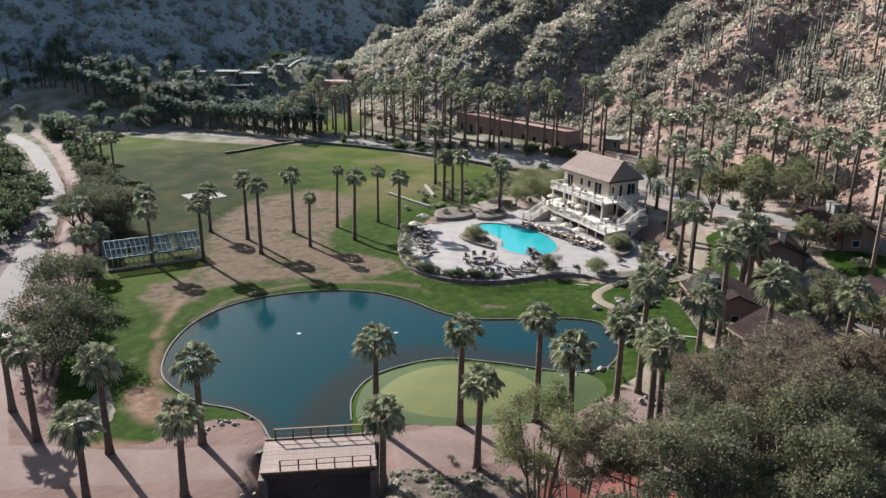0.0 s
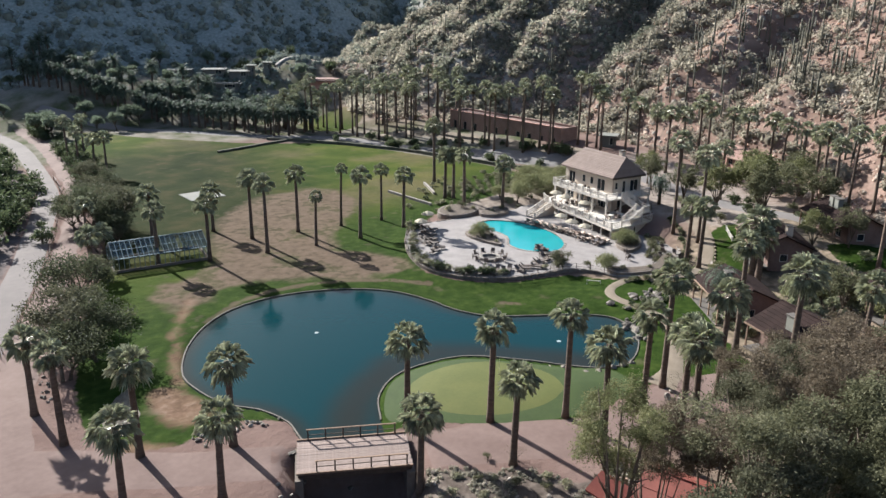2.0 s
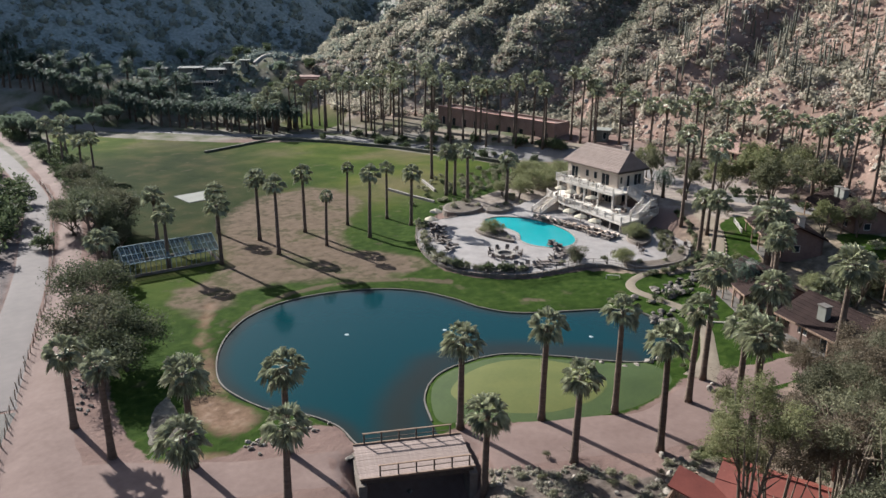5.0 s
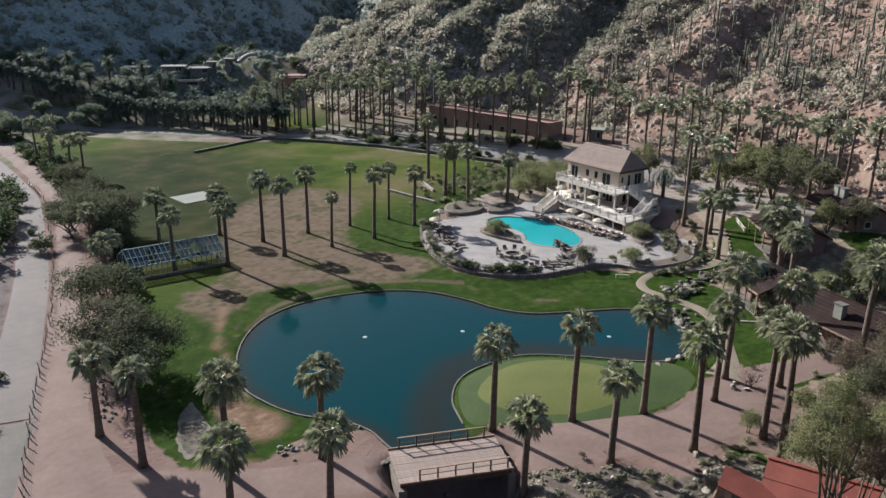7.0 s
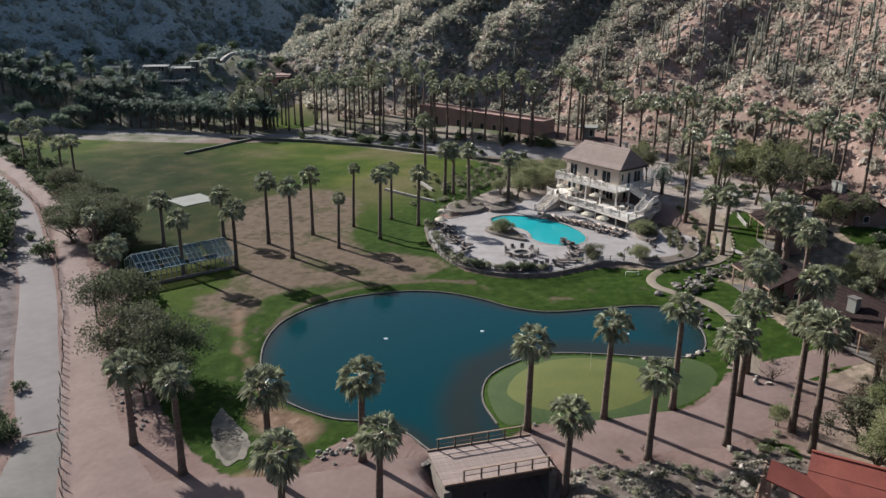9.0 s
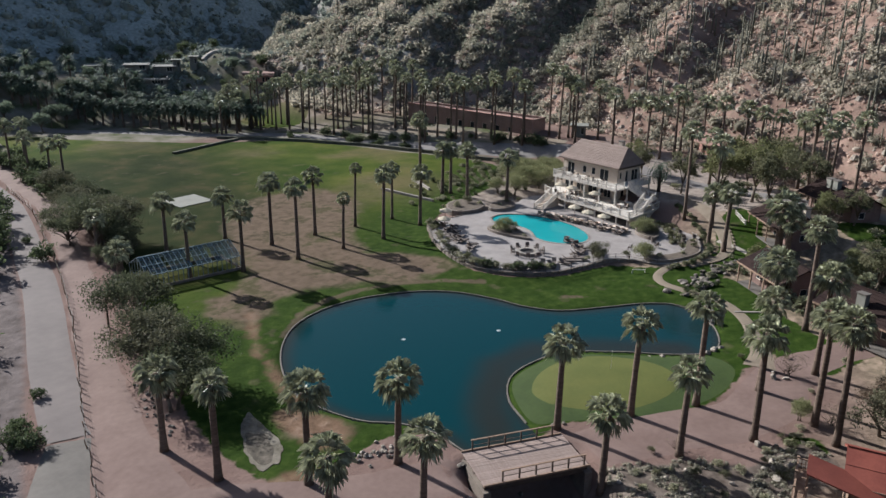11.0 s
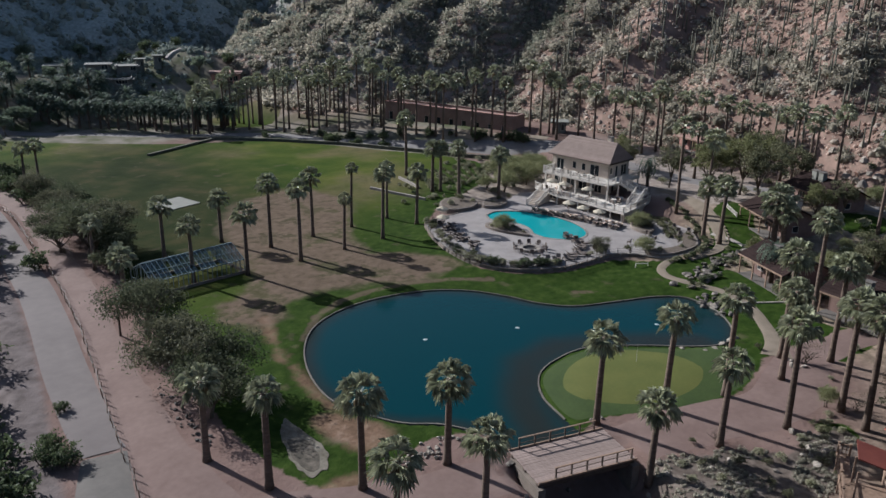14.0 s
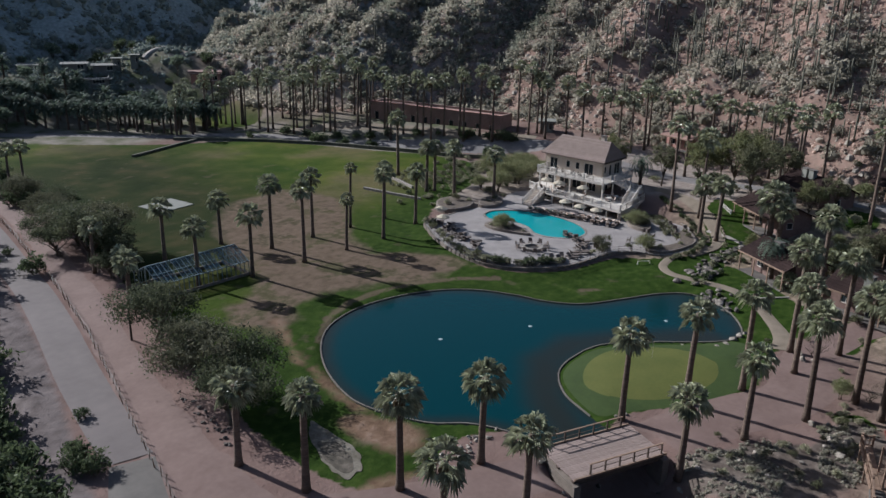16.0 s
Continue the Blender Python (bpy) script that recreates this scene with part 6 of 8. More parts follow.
for i, p in enumerate(_edge[:-1]):
    q = _edge[i + 1]
    if p[0] > 106 or (p[1] > 101 and p[0] > 84):
        continue
    ang = math.degrees(math.atan2(q[1] - p[1], q[0] - p[0]))
    if _lastp is None or np.hypot(*(p - _lastp)) >= 0.82:
        for r_, z in enumerate((0.58, 1.11)):
            share("block", _wb[(i + r_) % 2], wall_t, pose(p[0], p[1], z + rnd.uniform(-0.02, 0.02), 0, 0, ang + rnd.uniform(-3, 3)))
        _lastp = p
    if p[0] < 84 and (_lastf is None or np.hypot(*(p - _lastf)) >= 1.9):
        share("fence_post", _fp, fence, pose(p[0], p[1], 1.36))
        _fpts.append(p); _lastf = p
for z in (1.5, 1.85, 2.22):
    run = [_fpts[0]]
    for b in _fpts[1:] + [None]:
        if b is None or np.hypot(*(b - run[-1])) > 4:
            if len(run) > 1:
                part("fence_rail", Build().tube([(q[0], q[1], z) for q in run], [0.02] * len(run), 4), M_STEEL, fence)
            run = [b]
        else:
            run.append(b)

# garden terrace wall further east
planter = thing("garden_planter", 0, 0, 0, "curved stone planter in the pool terrace", "planter")
_pl = ccw(smooth_loop([(80.6, 97.2), (79.6, 94.6), (79.8, 91.4), (80.6, 88.6), (82.0, 90.6), (83.4, 93.0), (83.8, 95.4), (82.6, 97.2)], 4))
part("kerb_wall", Build().prism([tuple(p) for p in _pl], DZ, DZ + 0.4), M_RETAIN, planter)
_ct = _pl.mean(0)
part("soil", Build().prism([tuple(_ct + (p - _ct) * 0.88) for p in _pl], DZ + 0.3, DZ + 0.43), M_SOIL, planter)
for o in ([(84.6, 109.4), (84.2, 106.4), (87.8, 104.9), (91.8, 106.4), (92.2, 110.4), (88.0, 111.6)], [(89.8, 103.9), (91.4, 101.6), (94.8, 101.8), (96.8, 104.4), (94.0, 105.8)],
          [(85.0, 71.0), (84.0, 68.6), (87.0, 66.6), (92.4, 65.6), (97.6, 68.4), (96.4, 69.4), (91.6, 67.6), (87.4, 68.6)], [(97.5, 79.0), (94.5, 77.0), (94.0, 74.0), (98.0, 75.0), (101.0, 78.5)]):
    P = ccw(smooth_loop(o, 5))
    t_ = thing("garden_planter", 0, 0, 0, "raised planting bed with a curved dark stone edge", "planter")
    part("kerb_wall", Build().prism([tuple(p) for p in P], 0.4, DZ + 0.55), M_RETAIN, t_)
    c_ = P.mean(0)
    part("soil", Build().prism([tuple(c_ + (p - c_) * 0.9) for p in P], DZ, DZ + 0.585), M_SOIL, t_)
for x, y, s in [(80.5, 95.8, 0.4), (80.4, 92.5, 0.45), (82.2, 92.6, 0.35), (81.0, 90.0, 0.35), (86.6, 108.4, 0.8), (89.6, 108.6, 0.9), (90.6, 106.8, 0.6), (92.6, 103.6, 0.5), (95.0, 104.0, 0.6), (86.0, 69.0, 0.55), (89.5, 67.2, 0.5),
                (94.0, 67.2, 0.6), (96.4, 68.6, 0.5), (96.5, 75.5, 0.9), (98.0, 77.2, 1.0), (95.2, 76.0, 0.7), (79.4, 75.6, 0.8), (78.0, 76.6, 0.5), (82.6, 72.6, 0.7), (70.2, 96.8, 0.5), (73.0, 102.6, 0.7), (75.0, 104.8, 0.8), (71.2, 99.2, 0.6)]:
    tree(rnd.choice(SAGE + DRYBUSH), "terrace_shrub", x, y, s, "small green shrub planted on the pool terrace", "bush", "terrace shrubs", z=DZ + 0.35)

_rim = smooth_loop([(68.0, 95.2), (66.2, 91.2), (65.6, 87.6), (66.3, 84.4), (68.6, 81.4), (71.6, 79.0)], 5, False)
for i, p in enumerate(list(_rim) + [(70.6, 98.6), (72.4, 101.0), (74.2, 103.0), (75.8, 104.6), (69.4, 97.0)]):
    tree(rnd.choice(SAGE + DRYBUSH + BUSH), "terrace_shrub", p[0] + rnd.uniform(-0.2, 0.5), p[1] + rnd.uniform(-0.3, 0.3), rnd.uniform(0.45, 0.9), "bushy green shrub along the terrace rim", "bush", "shrubs along the terrace rim", z=DZ)
fire = thing("fire_pit", 75.0, 85.2, DZ, "round pale stone fire pit on the terrace", "fire pit")
_seg = 16
for i in range(_seg):
    a = math.tau * i / _seg
    part("ring_stone", Build().box((1.35 * math.cos(a), 1.35 * math.sin(a), 0.22), (0.56, 0.5, 0.44), math.degrees(a) + 90), M_COPING, fire)
part("bowl", Build().tube([(0, 0, 0.02), (0, 0, 0.16)], [1.1, 1.1], 16), M_STEEL, fire)


# ---- clubhouse ----
club = thing("clubhouse", 0, 0, 0, "two-storey cream clubhouse with white balconies and a grey hip roof", "house")
ZL, ZU, ZE, ZR = 3.1, 6.0, 9.0, 12.2
X0, X1, Y0, Y1 = 106.7, 113.2, 87.0, 99.7
CLUB_TURN = Matrix.Translation((109.85, 93.2, 0)) @ Matrix.Rotation(math.radians(-8.2), 4, "Z") @ Matrix.Translation((-109.85, -93.2, 0))
WT = 0.22


def wall_strip(name, a, b, z0, z1, openings, mat, parent, thick=WT):
    """An upright wall from a to b with true openings (from, to, sill, head) along its length."""
    a, b = Vector((*a, 0)), Vector((*b, 0))
    ln = (b - a).length
    d = (b - a) / ln
    nrm = Vector((-d.y, d.x, 0))
    us = sorted({0.0, ln, *[o[0] for o in openings], *[o[1] for o in openings]})
    vs = sorted({z0, z1, *[o[2] for o in openings], *[o[3] for o in openings]})
    nu, nv = len(us), len(vs)
    full = [[not any(o[0] - 1e-6 < (us[i] + us[i + 1]) / 2 < o[1] + 1e-6 and o[2] < (vs[j] + vs[j + 1]) / 2 < o[3] for o in openings) for j in range(nv - 1)] for i in range(nu - 1)]
    B = Build()
    pts = [a + d * u + nrm * (thick * s) + Vector((0, 0, v)) for s in (0, 1) for u in us for v in vs]
    ix = lambda s, i, j: s * nu * nv + i * nv + j
    fs = []
    for i in range(nu - 1):
        for j in range(nv - 1):
            if not full[i][j]:
                continue
            fs.append((ix(0, i, j), ix(0, i + 1, j), ix(0, i + 1, j + 1), ix(0, i, j + 1)))
            fs.append((ix(1, i, j), ix(1, i, j + 1), ix(1, i + 1, j + 1), ix(1, i + 1, j)))
            if i == 0 or not full[i - 1][j]:
                fs.append((ix(0, i, j), ix(0, i, j + 1), ix(1, i, j + 1), ix(1, i, j)))
            if i == nu - 2 or not full[i + 1][j]:
                fs.append((ix(0, i + 1, j), ix(1, i + 1, j), ix(1, i + 1, j + 1), ix(0, i + 1, j + 1)))
            if j == 0 or not full[i][j - 1]:
                fs.append((ix(0, i, j), ix(1, i, j), ix(1, i + 1, j), ix(0, i + 1, j)))
            if j == nv - 2 or not full[i][j + 1]:
                fs.append((ix(0, i, j + 1), ix(0, i + 1, j + 1), ix(1, i + 1, j + 1), ix(1, i, j + 1)))
    B.add(pts, fs)
    wall = part(name, B, mat, parent)
    for o0, o1, s, h in sorted(openings):
        c = a + d * ((o0 + o1) / 2) + nrm * (thick * 0.45)
        rz = math.degrees(math.atan2(d.y, d.x))
        w = o1 - o0
        win = thing("window", c.x, c.y, (s + h) / 2, "", "", rz)
        for key in ("label", "category"):
            if key in win:
                del win[key]
        win.parent = parent
        hh = h - s
        F = Build().box((0, 0, hh / 2 - 0.04), (w, 0.1, 0.08)).box((0, 0, -hh / 2 + 0.04), (w, 0.1, 0.08)).box((-w / 2 + 0.04, 0, 0), (0.08, 0.1, hh - 0.16)).box((w / 2 - 0.04, 0, 0), (0.08, 0.1, hh - 0.16))
        n = max(1, round(w / 0.9))
        for k in range(1, n):
            F.box((-w / 2 + w * k / n, 0, 0), (0.06, 0.08, hh - 0.16))
        part("frame", F, M_WHITE, win)
        for k in range(n):
            part("pane", Build().box((-w / 2 + w * (k + 0.5) / n, 0.0, 0), (w / n - 0.08, 0.02, hh - 0.16)), M_GLASS, win, "dark glass")
    return wall


# front faces -x; walls listed so that their thickness lies inside
_fw = [(1.0, 2.7, ZU + 0.12, ZU + 2.25), (4.6, 5.5, ZU + 0.8, ZU + 2.15), (6.7, 7.6, ZU + 0.8, ZU + 2.15), (8.6, 10.6, ZU + 0.12, ZU + 2.25)]
wall_strip("wall", (X0, Y1), (X0, Y0), ZU, ZE, _fw, M_STUCCO, club)
wall_strip("wall", (X0, Y0), (X1, Y0), ZU, ZE, [(0.5, 1.2, ZU + 0.8, ZU + 2.1), (2.2, 3.0, ZU + 0.12, ZU + 2.2), (4.0, 5.9, ZU + 0.12, ZU + 2.2)], M_STUCCO, club)
wall_strip("wall", (X1, Y0), (X1, Y1), 2.5, ZE, [], M_STUCCO, club)
wall_strip("wall", (X1, Y1), (X0, Y1), ZL, ZE, [], M_STUCCO, club)
wall_strip("wall", (X0, Y1), (X0, Y0), ZL, ZU, [(0.6, 2.6, ZL + 0.1, ZL + 2.3), (3.4, 5.4, ZL + 0.1, ZL + 2.3), (6.2, 8.2, ZL + 0.1, ZL + 2.3), (9.0, 11.4, ZL + 0.1, ZL + 2.3)], M_STUCCO, club)
wall_strip("wall", (X0, Y0), (X1, Y0), ZL, ZU, [(1.2, 2.2, ZL + 0.1, ZL + 2.2), (3.4, 5.0, ZL + 0.8, ZL + 2.2)], M_STUCCO, club)
part("floor", Build().box(((X0 + X1) / 2, (Y0 + Y1) / 2, ZU - 0.12), (X1 - X0 - 2 * WT, Y1 - Y0 - 2 * WT, 0.2)).box(((X0 + X1) / 2, (Y0 + Y1) / 2, ZE - 0.1), (X1 - X0 - 2 * WT, Y1 - Y0 - 2 * WT, 0.15)), M_WOOD, club)

# hip roof with courses of shingles
ex0, ex1, ey0, ey1 = X0 - 0.75, X1 + 0.6, Y0 - 0.6, Y1 + 0.6
rxm, ry0, ry1 = (ex0 + ex1) / 2 + 0.1, Y0 + 0.7, Y1 - 1.3
part("roof", Build().add([(ex0, ey0, ZE - 0.1), (ex1, ey0, ZE - 0.1), (ex1, ey1, ZE - 0.1), (ex0, ey1, ZE - 0.1), (ex0, ey0, ZE + 0.08), (ex1, ey0, ZE + 0.08), (ex1, ey1, ZE + 0.08), (ex0, ey1, ZE + 0.08), (rxm, ry0, ZR), (rxm, ry1, ZR)],
     [(3, 2, 1, 0), (0, 1, 5, 4), (1, 2, 6, 5), (2, 3, 7, 6), (3, 0, 4, 7), (4, 5, 8), (5, 6, 9, 8), (6, 7, 9), (7, 4, 8, 9)]), M_SHINGLE, club)
_courses = 15
for k in range(_courses):
    w0, w1 = k / _courses, (k + 1) / _courses
    zc = lambda w: ZE + 0.08 + (ZR - ZE - 0.08) * w
    for (ax, ay), (bx, by), (cx, cy), (dx, dy) in [((ex0, ey1), (ex0, ey0), (rxm, ry0), (rxm, ry1)), ((ex0, ey0), (ex1, ey0), (rxm, ry0), (rxm, ry0)), ((ex1, ey0), (ex1, ey1), (rxm, ry1), (rxm, ry0)), ((ex1, ey1), (ex0, ey1), (rxm, ry1), (rxm, ry1))]:
        p0, p1 = (ax + (dx - ax) * w0, ay + (dy - ay) * w0), (bx + (cx - bx) * w0, by + (cy - by) * w0)
        q0, q1 = (ax + (dx - ax) * w1, ay + (dy - ay) * w1), (bx + (cx - bx) * w1, by + (cy - by) * w1)
        part("shingle_course", Build().add([(*p0, zc(w0) + 0.045), (*p1, zc(w0) + 0.045), (*q1, zc(w1) + 0.012), (*q0, zc(w1) + 0.012), (*p0, zc(w0) + 0.01), (*p1, zc(w0) + 0.01)], [(0, 1, 2, 3), (0, 4, 5, 1)]), M_SHINGLE, club)
part("fascia", Build().box((ex0 - 0.02, (ey0 + ey1) / 2, ZE), (0.05, ey1 - ey0, 0.24)), M_SHINGLE, club)
# dark timber on this side stands in for the shadow line under the eave
part("fascia", Build().box(((ex0 + ex1) / 2, ey0 - 0.02, ZE - 0.06), (ex1 - ex0, 0.05, 0.34)), M_DARKWOOD, club, "eave board coloured dark as eave shadow")
chim = part("chimney", Build().box((rxm + 1.2, Y0 + 3.0, ZR - 0.2), (0.8, 0.8, 1.6)), M_STUCCO, club)
part("cap", Build().box((rxm + 1.2, Y0 + 3.0, ZR + 0.65), (1.0, 1.0, 0.14)), M_OLDCONC, chim)


def railing(pts, z, parent, h=1.0, name="railing", mat=None):
    """White railing along a line on a floor; each point may carry its own height."""
    B, posts = Build(), []
    mat = mat or M_WHITE
    P = [Vector((p[0], p[1], p[2] if len(p) > 2 else z)) for p in pts]
    for a, b in zip(P[:-1], P[1:]):
        ln = (b - a).length
        B.bar(a + Vector((0, 0, h)), b + Vector((0, 0, h)), 0.14, 0.09)
        B.bar(a + Vector((0, 0, 0.12)), b + Vector((0, 0, 0.12)), 0.08, 0.08)
        B.bar(a + Vector((0, 0, h * 0.55)), b + Vector((0, 0, h * 0.55)), 0.05, 0.05)
        n = max(1, int(ln / 0.28))
        for k in range(1, n):
            q = a.lerp(b, k / n)
            B.bar(q + Vector((0, 0, 0.12)), q + Vector((0, 0, h)), 0.055)
        m = max(1, round(ln / 2.2))
        posts += [a.lerp(b, k / m) for k in range(m)]
    posts.append(P[-1])
    r = part(name, B, mat, parent)
    for q in posts:
        part("post", Build().box((q.x, q.y, q.z + h / 2 + 0.05), (0.17, 0.17, h + 0.12)).box((q.x, q.y, q.z + h + 0.14), (0.22, 0.22, 0.06)), mat, r)
    return r


part("upper_balcony", Build().prism([(103.4, 99.3), (103.1, 84.6), (106.4, 84.4), (113.1, 84.4), (113.1, 86.95), (X0 - 0.02, 86.95), (X0 - 0.02, 99.3)], ZU - 0.28, ZU), M_WHITE, club)
railing([(X0, 99.2), (103.5, 99.2), (103.2, 84.7), (105.4, 84.5)], ZU, club)
railing([(107.3, 84.5), (113.0, 84.5), (113.0, 86.8)], ZU, club)
for y in (98.6, 95.2, 91.8, 88.4, 84.9):
    part("column", Build().box((103.5, y, (ZL + ZU - 0.28) / 2), (0.26, 0.26, ZU - 0.28 - ZL)).box((103.5, y, ZU - 0.36), (0.36, 0.36, 0.14)).box((103.5, y, ZL + 0.08), (0.36, 0.36, 0.16)), M_WHITE, club)
for x in (106.5, 109.8, 112.9):
    part("column", Build().box((x, 84.6, (ZL + ZU - 0.28) / 2), (0.22, 0.22, ZU - 0.28 - ZL)), M_WHITE, club)
for ob in club.children:
    ob.matrix_basis = CLUB_TURN @ ob.matrix_basis
LB = [(107.7, 101.2), (102.9, 100.9), (100.1, 94.9), (98.7, 87.9), (96.7, 80.0), (106.8, 79.5), (107.2, 87.25), (105.95, 87.45), (107.6, 100.1)]
part("lower_deck", Build().prism(LB, ZL - 0.3, ZL), M_WHITE, club)
railing([(102.85, 100.8), (101.8, 98.7)], ZL, club)
railing([(100.95, 96.75), (100.3, 95.6), (98.8, 87.9), (96.85, 80.15), (106.7, 79.65)], ZL, club)
# base storey under the lower deck
wall_strip("base_wall", (103.4, 100.2), (101.6, 80.3), 0.6, ZL - 0.3, [(2.0, 4.0, 1.4, 2.6), (6.0, 8.5, 1.35, 2.65), (11.0, 13.0, 1.4, 2.6)], M_STUCCO, club)
wall_strip("base_wall", (97.4, 80.2), (107.0, 79.7), 0.6, ZL - 0.3, [(1.2, 1.5, 2.2, 2.5), (2.0, 2.3, 2.2, 2.5), (2.8, 3.1, 2.2, 2.5), (5.0, 5.6, 1.5, 2.6)], M_STUCCO, club)
wall_strip("base_wall", (107.0, 79.7), (107.4, 87.0), 0.6, ZL - 0.3, [], M_STUCCO, club)
for i in range(7):
    u = i / 6
    a, b = (99.9, 94.6), (97.1, 80.6)
    part("deck_post", Build().box((a[0] + (b[0] - a[0]) * u + 0.25, a[1] + (b[1] - a[1]) * u, (DZ + ZL - 0.3) / 2), (0.2, 0.2, ZL - 0.3 - DZ)), M_WHITE, club)


def stair(name, a, b, width, z0, z1, mat, parent, n=10, solid_to=None):
    """A flight from a (low) to b (high): steps and two string walls."""
    a, b = Vector((*a, 0)), Vector((*b, 0))
    d = (b - a)
    ln = d.length
    d.normalize()
    s = Vector((-d.y, d.x, 0))
    rz = math.degrees(math.atan2(d.y, d.x))
    flight = part(name, Build().bar(a + s * (width / 2) + Vector((0, 0, z0 - 0.05)), b + s * (width / 2) + Vector((0, 0, z1 - 0.15)), 0.14, 0.34).bar(a - s * (width / 2) + Vector((0, 0, z0 - 0.05)), b - s * (width / 2) + Vector((0, 0, z1 - 0.15)), 0.14, 0.34), mat, parent)
    for k in range(n):
        c = a + d * (ln * (k + 0.5) / n)
        zt = z0 + (z1 - z0) * (k + 1) / n
        zb = zt - (z1 - z0) / n - 0.06 if solid_to is None else solid_to
        part("step", Build().box((c.x, c.y, (zt + zb) / 2), (ln / n + 0.02, width - 0.05, zt - zb), rz), mat, flight)
    return flight


stair("stair", (96.4, 97.7), (101.4, 97.7), 1.9, DZ, ZL, M_STUCCO, club, 10, DZ - 0.2)
railing([(96.4, 98.7, DZ), (101.4, 98.7, ZL)], 0, club, 0.95)
railing([(96.4, 96.75, DZ), (101.1, 96.75, ZL)], 0, club, 0.95)
part("landing", Build().box((106.0, 80.9, 4.55), (2.2, 1.9, 0.2)), M_WHITE, club)
part("landing_post", Build().box((106.9, 80.1, 3.8), (0.16, 0.16, 1.5)).box((105.1, 81.7, 3.8), (0.16, 0.16, 1.5)), M_WHITE, club)
stair("stair", (106.0, 81.8), (105.9, 84.9), 1.5, 4.65, ZU, M_WHITE, club, 8)
stair("stair", (101.6, 80.9), (104.9, 80.9), 1.5, ZL, 4.65, M_WHITE, club, 9)
railing([(105.2, 81.8, 4.65), (105.1, 84.9, ZU)], 0, club, 0.95)
railing([(106.85, 80.1, 4.65), (106.8, 81.8, 4.65), (106.7, 84.9, ZU)], 0, club, 0.95)
railing([(101.6, 80.1, ZL), (104.9, 80.1, 4.65), (106.85, 80.1, 4.65)], 0, club, 0.95)
railing([(101.6, 81.7, ZL), (104.9, 81.7, 4.65)], 0, club, 0.95)


# ---- loose furniture ----
def lounger(x, y, z, rz, mat, label, group):
    root = thing("sun_lounger", x, y, z, label, "lounger", rz, group)
    for name, me, m in LOUNGER[mat]:
        share(name, me, root, m)


_leg = Build().box((0, 0, 0.15), (0.05, 0.05, 0.30)).mesh("leg", M_WICKER)
_frm = Build().box((0, 0, 0.31), (1.9, 0.66, 0.06)).mesh("frame", M_WICKER)
LOUNGER = {}
for key, mt in (("tan", M_CUSHION), ("dark", M_WICKER)):
    LOUNGER[key] = [("frame", _frm, pose(0, 0, 0))] + [("leg", _leg, pose(sx * 0.85, sy * 0.28, 0)) for sx in (-1, 1) for sy in (-1, 1)]
    LOUNGER[key].append(("mattress", Build().box((0, 0, 0), (1.25, 0.62, 0.10)).mesh("mattress", mt), pose(-0.32, 0, 0.39)))
    LOUNGER[key].append(("backrest", Build().box((0.32, 0, 0), (0.72, 0.62, 0.10)).mesh("backrest", mt), pose(0.30, 0, 0.40, 0, -42, 0)))


def armchair_thing(x, y, z, rz, label, group, mats):
    root = thing("armchair", x, y, z, label, "chair", rz, group)
    for name, me, m in mats:
        share(name, me, root, m)


def chair_parts(mt):
    return [("seat", Build().box((0, 0, 0.42), (0.56, 0.56, 0.10)).mesh("seat", mt), pose(0, 0, 0)), ("backrest", Build().box((0, 0, 0), (0.08, 0.56, 0.52)).mesh("backrest", mt), pose(-0.28, 0, 0.70, 0, -10, 0))] + \
           [("leg", Build().box((0, 0, 0.19), (0.05, 0.05, 0.38)).mesh("leg", M_WICKER), pose(sx * 0.24, sy * 0.24, 0)) for sx in (-1, 1) for sy in (-1, 1)] + \
           [("arm", Build().box((0, 0, 0), (0.5, 0.06, 0.05)).mesh("arm", M_WICKER), pose(0, sy * 0.30, 0.62)) for sy in (-1, 1)]


CHAIR_DARK, CHAIR_TAN = chair_parts(M_WICKER), chair_parts(M_CUSHION)


def parasol(x, y, z, label="open cream canvas parasol on a pole", tilt=0.0):
    root = thing("parasol", x, y, z, label, "umbrella", rnd.uniform(0, 45), "parasols")
    share("base", PARA[0], root); share("pole", PARA[1], root)
    c = share("canopy", PARA[2], root, pose(0, 0, 2.15, tilt, 0, 0))
    for k in range(8):
        share("rib", PARA[3], c, pose(0, 0, 0, 0, 0, 45 * k))


_cb = Build()
_cv = [(0, 0, 0.52)]
for ring_, (rr, zz) in enumerate(((0.6, 0.28), (1.1, 0.04), (1.11, -0.08))):
    for k in range(16):
        a = math.tau * k / 16
        w = rr * (1.0 if k % 2 == 0 else 0.955)
        _cv.append((w * math.cos(a), w * math.sin(a), zz + (0 if k % 2 == 0 else -0.02)))
_cf = [(0, 1 + k, 1 + (k + 1) % 16) for k in range(16)] + [(1 + r_ * 16 + k, 17 + r_ * 16 + k, 17 + r_ * 16 + (k + 1) % 16, 1 + r_ * 16 + (k + 1) % 16) for r_ in range(2) for k in range(16)]
_cb.add(_cv, _cf)
PARA = [Build().tube([(0, 0, 0), (0, 0, 0.08)], [0.3, 0.28], 12).mesh("base", M_STEEL), Build().tube([(0, 0, 0.05), (0, 0, 2.7)], [0.03, 0.03], 6).mesh("pole", M_WOOD),
        _cb.mesh("canopy", M_CANVAS), Build().bar((0.05, 0, 0.46), (1.06, 0, 0.0), 0.03).mesh("rib", M_WOOD)]

